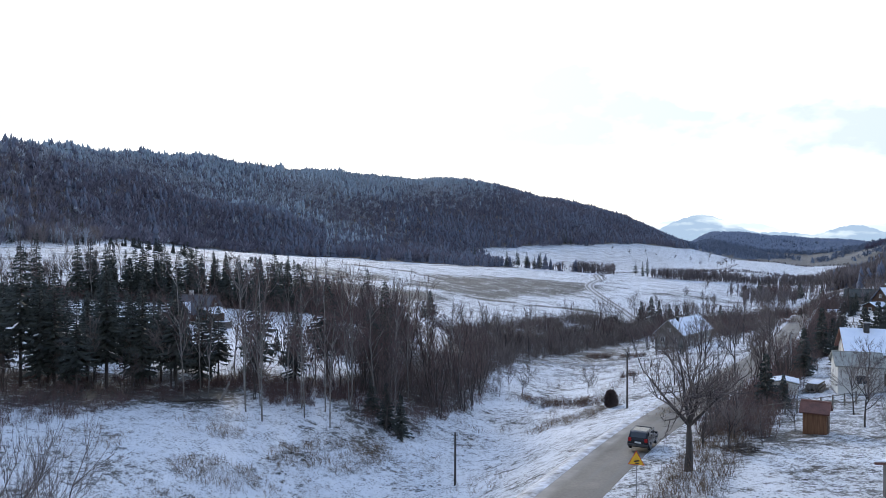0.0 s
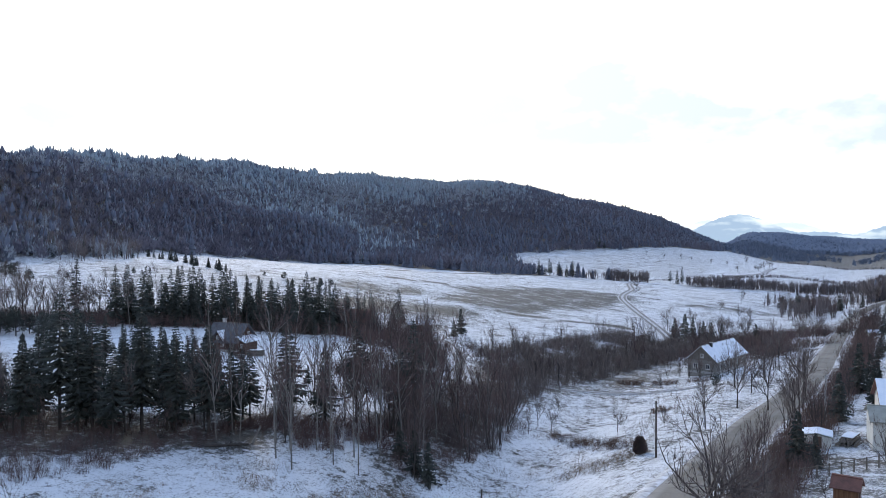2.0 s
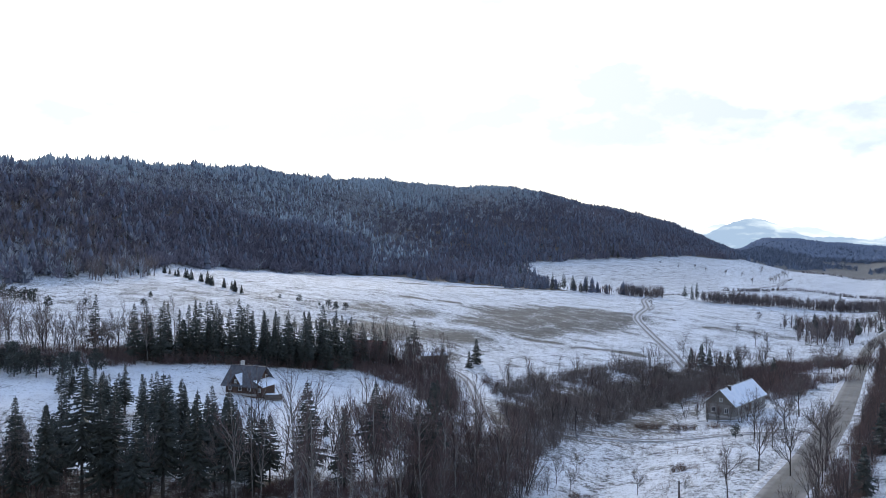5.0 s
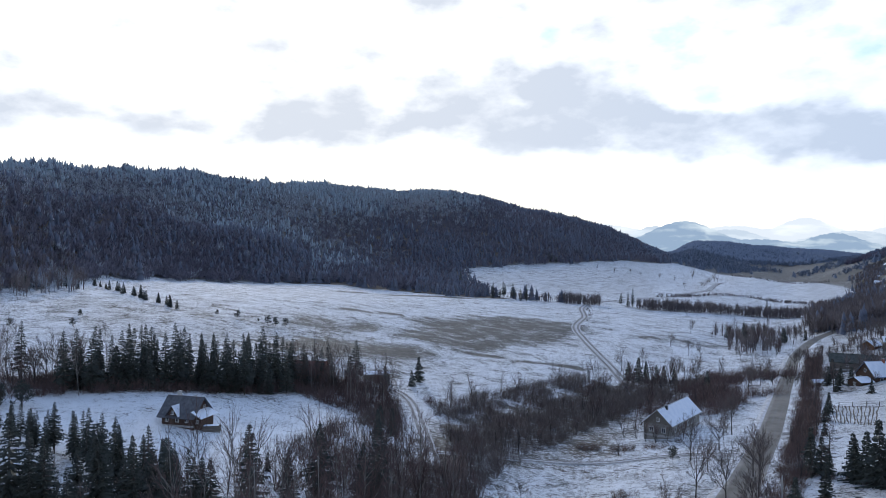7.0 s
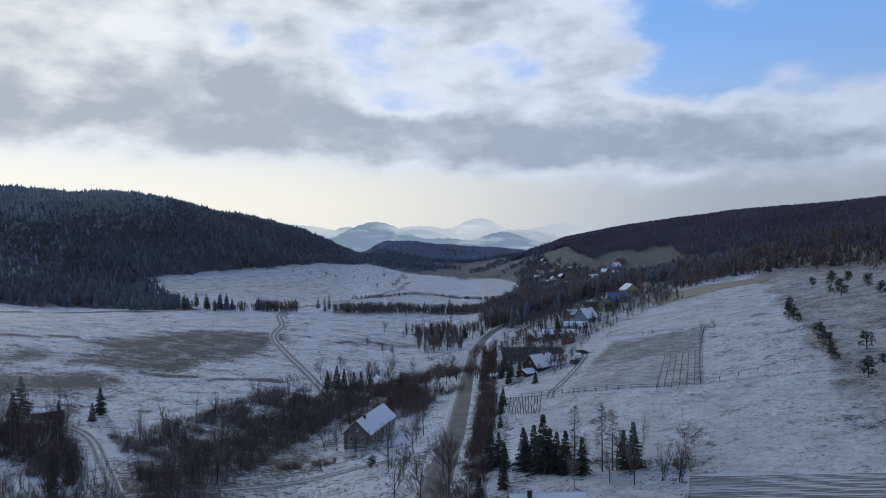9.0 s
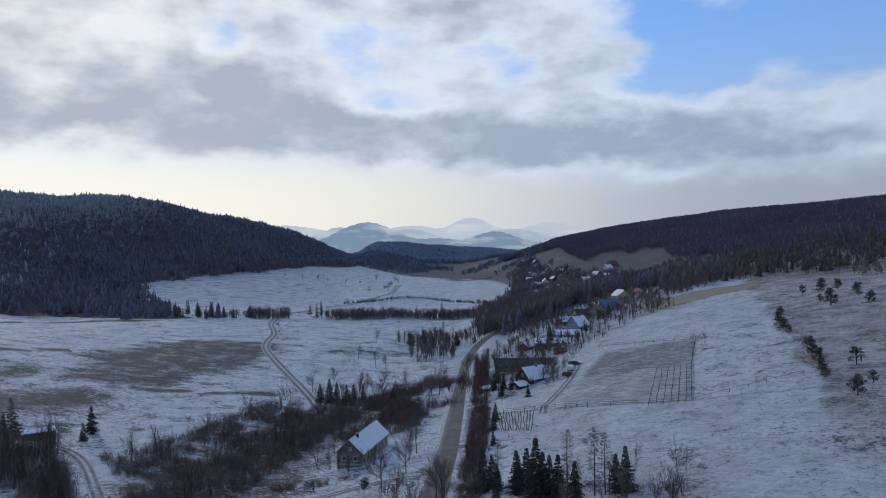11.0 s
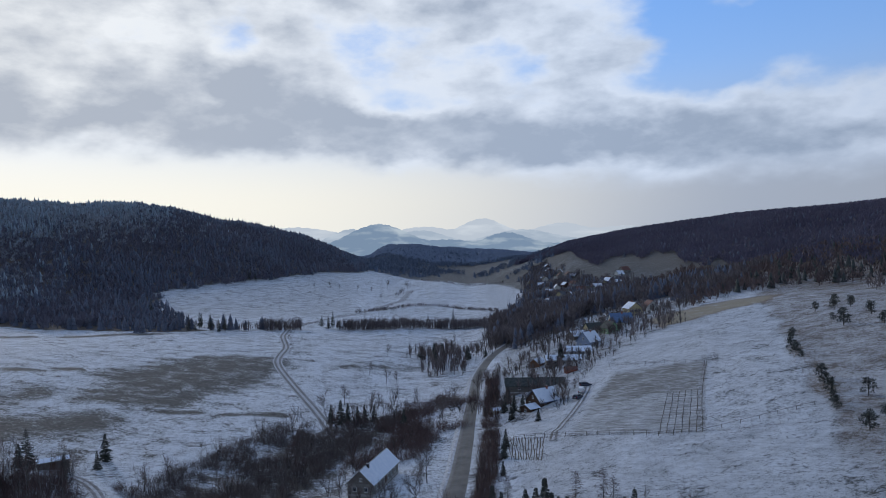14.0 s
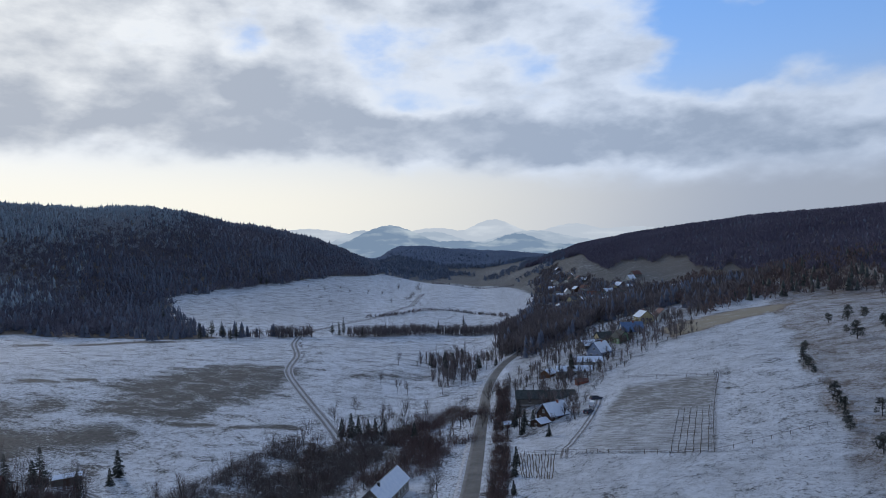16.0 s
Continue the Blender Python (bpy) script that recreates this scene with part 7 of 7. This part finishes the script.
def fence(label, line, gap, height=1.2, wires=2):
    x, y = along(line, gap)
    root = new("field_fence")
    root.matrix_basis = pose(x[0], y[0], zg(x[0], y[0]))
    tagged(root, label, "fence")
    inv = root.matrix_basis.inverted()
    shared = None
    tops = []
    for i in range(len(x)):
        p = Vector((x[i], y[i], zg(x[i], y[i])))
        q = inv @ p
        if shared is None:
            post = part("post", rod(bmesh.new(), (0, 0, -0.4), (0, 0, height), 0.09, 0.075, 6), GREY_WOOD, root)
            shared = post.data
        else:
            post = new("post", shared)
            post.parent = root
        post.location = q
        tops.append(q)
    for k in range(wires):
        bm = bmesh.new()
        o = height * (0.92 - 0.4 * k)
        rings = [[bm.verts.new((p.x + a, p.y + a, p.z + o + c)) for a, c in ((-0.025, -0.03), (0.025, -0.03), (0.025, 0.03), (-0.025, 0.03))] for p in tops]
        for u, v in zip(rings, rings[1:]):
            for i in range(4):
                bm.faces.new((u[i], u[(i + 1) % 4], v[(i + 1) % 4], v[i]))
        part("rail", bm, GREY_WOOD, root)


fence("weathered post fence along the snowy field", [(104, 186), (110, 174), (114, 158), (119, 143), (126, 134)], 3.6)
fence("weathered post fence beside the ploughed strip", [(126, 134), (142, 151), (160, 169), (180, 188)], 4.4)
fence("weathered post fence above the ploughed field", [(180, 188), (176, 212), (172, 234)], 4.4)
fence("old garden fence of thin posts in the yard", [(31, 72), (37, 74.5), (44, 77)], 1.6, 1.3)
fence("sagging field fence across the slope", [(126, 134), (136, 128), (150, 122)], 4.4, 0.9, 1)


def log_thing(label, a, b, r, mat):
    root = part("fallen_log", rod(bmesh.new(), a, b, r, r * 0.7, 9), mat, None, label)
    tagged(root, label, "log")
    bm = bmesh.new()
    m = Vector(a).lerp(Vector(b), 0.55)
    part("stub", rod(bm, m, m + Vector((0.25, 0.1, 0.45)), r * 0.5, r * 0.25, 6), mat, root)


z = zg(-28, 93.5)
log_thing("pale broken log leaning in the snow", (-28.4, 93.4, z - 0.2), (-27.3, 93.6, z + 2.3), 0.2, PALE_BARK)
log_thing("dark fallen trunk lying in snow", (-33.5, 90.5, zg(-33.5, 90.5) + 0.1), (-28.5, 92.5, zg(-28.5, 92.5) + 0.25), 0.2, BARK)


def woodpile(x, y, az, label):
    root = new("wood_pile")
    root.matrix_basis = pose(x, y, zg(x, y), 0, 0, -az)
    tagged(root, label, "wood pile")
    r = random.Random(4)
    shared = None
    for row in range(4):
        for k in range(7 - row):
            if shared is None:
                b = part("beam", rod(bmesh.new(), (0, -1.6, 0), (0, 1.6, 0), 0.15, 0.13, 7), GREY_WOOD, root)
                shared = b.data
            else:
                b = new("beam", shared)
                b.parent = root
            b.location = (k * 0.32 - 1.0 + row * 0.16, r.uniform(-0.3, 0.3), 0.15 + row * 0.27)
            b.rotation_euler = (r.uniform(-0.03, 0.03), 0, r.uniform(-0.08, 0.08))
    part("snow_cover", block(bmesh.new(), (0, 0, 1.14), (1.3, 2.9, 0.12), bevel=0.05), SNOW, root, "patch of snow on the pile")


woodpile(44.6, 88.2, 40, "stack of weathered beams dusted with snow")
woodpile(-44.5, 148.0, 80, "stack of firewood under snow near the cabin")


def brush_heap(x, y, r, h, label, mat):
    g = random.Random(int(x * 7))
    s = Soup()
    for _ in range(220):
        a, q = g.uniform(0, 6.28), r * math.sqrt(g.uniform(0, 1))
        p = Vector((x + q * math.cos(a), y + q * math.sin(a), 0))
        p.z = zg(p.x, p.y) + h * (1 - q / r) * g.uniform(0.2, 1)
        d = Vector((g.uniform(-1, 1), g.uniform(-1, 1), g.uniform(-0.2, 0.5))).normalized()
        s.spike(p, p + d * g.uniform(0.4, 1.0), 0.03)
    ob = new("brush_heap", s.mesh("brush_heap", mat))
    tagged(ob, label, "heap", kind="stuff")


brush_heap(22.8, 56.6, 1.3, 0.5, "dark heap of garden brushwood on the snow", BARK)
brush_heap(132.8, 286.6, 3.6, 2.4, "brown heap of brushwood beside the road", RUST_TWIGS)
brush_heap(-30, 91, 2.4, 0.6, "tangle of cut branches in the snowy meadow", BARK)


def thuja(x, y, h, label):
    r = random.Random(3)
    s = Soup()
    for _ in range(1500):
        t = r.uniform(0, 1)
        rad = r.choice((1.0, 0.85, 0.55)) * 0.95 * (0.55 + 0.9 * t - 1.3 * t * t) * h * 0.5 * r.uniform(0.45, 1.25) + 0.05
        a = r.uniform(0, 6.28)
        p = Vector((rad * math.cos(a), rad * math.sin(a), t * h * 0.95))
        d = Vector((math.cos(a) * 0.5, math.sin(a) * 0.5, 1)).normalized()
        u = d.orthogonal().normalized() * 0.09
        s.tri(tuple(p + u), tuple(p - u), tuple(p + d * 0.4))
    root = new("thuja_bush")
    root.matrix_basis = pose(x, y, zg(x, y))
    tagged(root, label, "bush")
    new("foliage", s.mesh("foliage", RED_TWIGS)).parent = root
    part("trunk", rod(bmesh.new(), (0, 0, -0.2), (0, 0, h * 0.7), 0.07, 0.03, 6), BARK, root)


thuja(22.0, 96.8, 2.2, "rounded dark brown bush in the snowy meadow")


SOIL = material("dug_soil", (0.07, 0.055, 0.042), (0.17, 0.14, 0.115), 1.5, 0.95, 0.6, fine=9.0)


def furrows(label, corners, count, half=0.16, lift=0.05, bend=0.15):
    """A worked plot: each furrow is a low ridge of soil laid on the ground; corners are near, near, far, far."""
    (x0, y0), (x1, y1), (x2, y2), (x3, y3) = corners
    root = new("dug_plot")
    root.matrix_basis = pose(x0, y0, zg(x0, y0))
    tagged(root, label, "garden plot")
    inv = root.matrix_basis.inverted()
    g = random.Random(int(x0))
    for k in range(count):
        q = k / (count - 1)
        a, b = Vector((x0 + (x1 - x0) * q, y0 + (y1 - y0) * q, 0)), Vector((x2 + (x3 - x2) * q, y2 + (y3 - y2) * q, 0))
        across = (b - a).normalized().cross(Vector((0, 0, 1)))
        bm = bmesh.new()
        row, steps = [], max(8, int((b - a).length / 1.6))
        for i in range(steps + 1):
            p = a.lerp(b, i / steps) + across * (bend * math.sin(i * 0.7 + k * 2) + g.uniform(-0.08, 0.08))
            wide = half * g.uniform(0.45, 1.3)
            pts = []
            for o, h in ((-1, 0.015), (0, lift), (1, 0.015)):
                c = p + across * wide * o
                pts.append(bm.verts.new(inv @ Vector((c.x, c.y, zg(c.x, c.y) + h))))
            row.append(pts)
        for u, v in zip(row, row[1:]):
            bm.faces.new((u[0], u[1], v[1], v[0])), bm.faces.new((u[1], u[2], v[2], v[1]))
        bmesh.ops.recalc_face_normals(bm, faces=bm.faces[:])
        part("furrow", bm, SOIL, root)


furrows("small dug plot with dark furrows showing through snow", ((93.5, 169), (96.5, 159), (104, 190), (108, 176)), 13, 0.15, 0.08, 0.12)
furrows("strip of deeper furrows at the edge of the ploughed field", ((120.5, 143), (125.5, 135.5), (148, 171), (153.5, 164.5)), 6, 0.10, 0.10, 0.06)
furrows("ploughed garden plot with snow lying in the furrows", ((84, 93), (77, 86), (102, 70), (94.5, 64)), 22, 0.07, 0.07, 0.05)
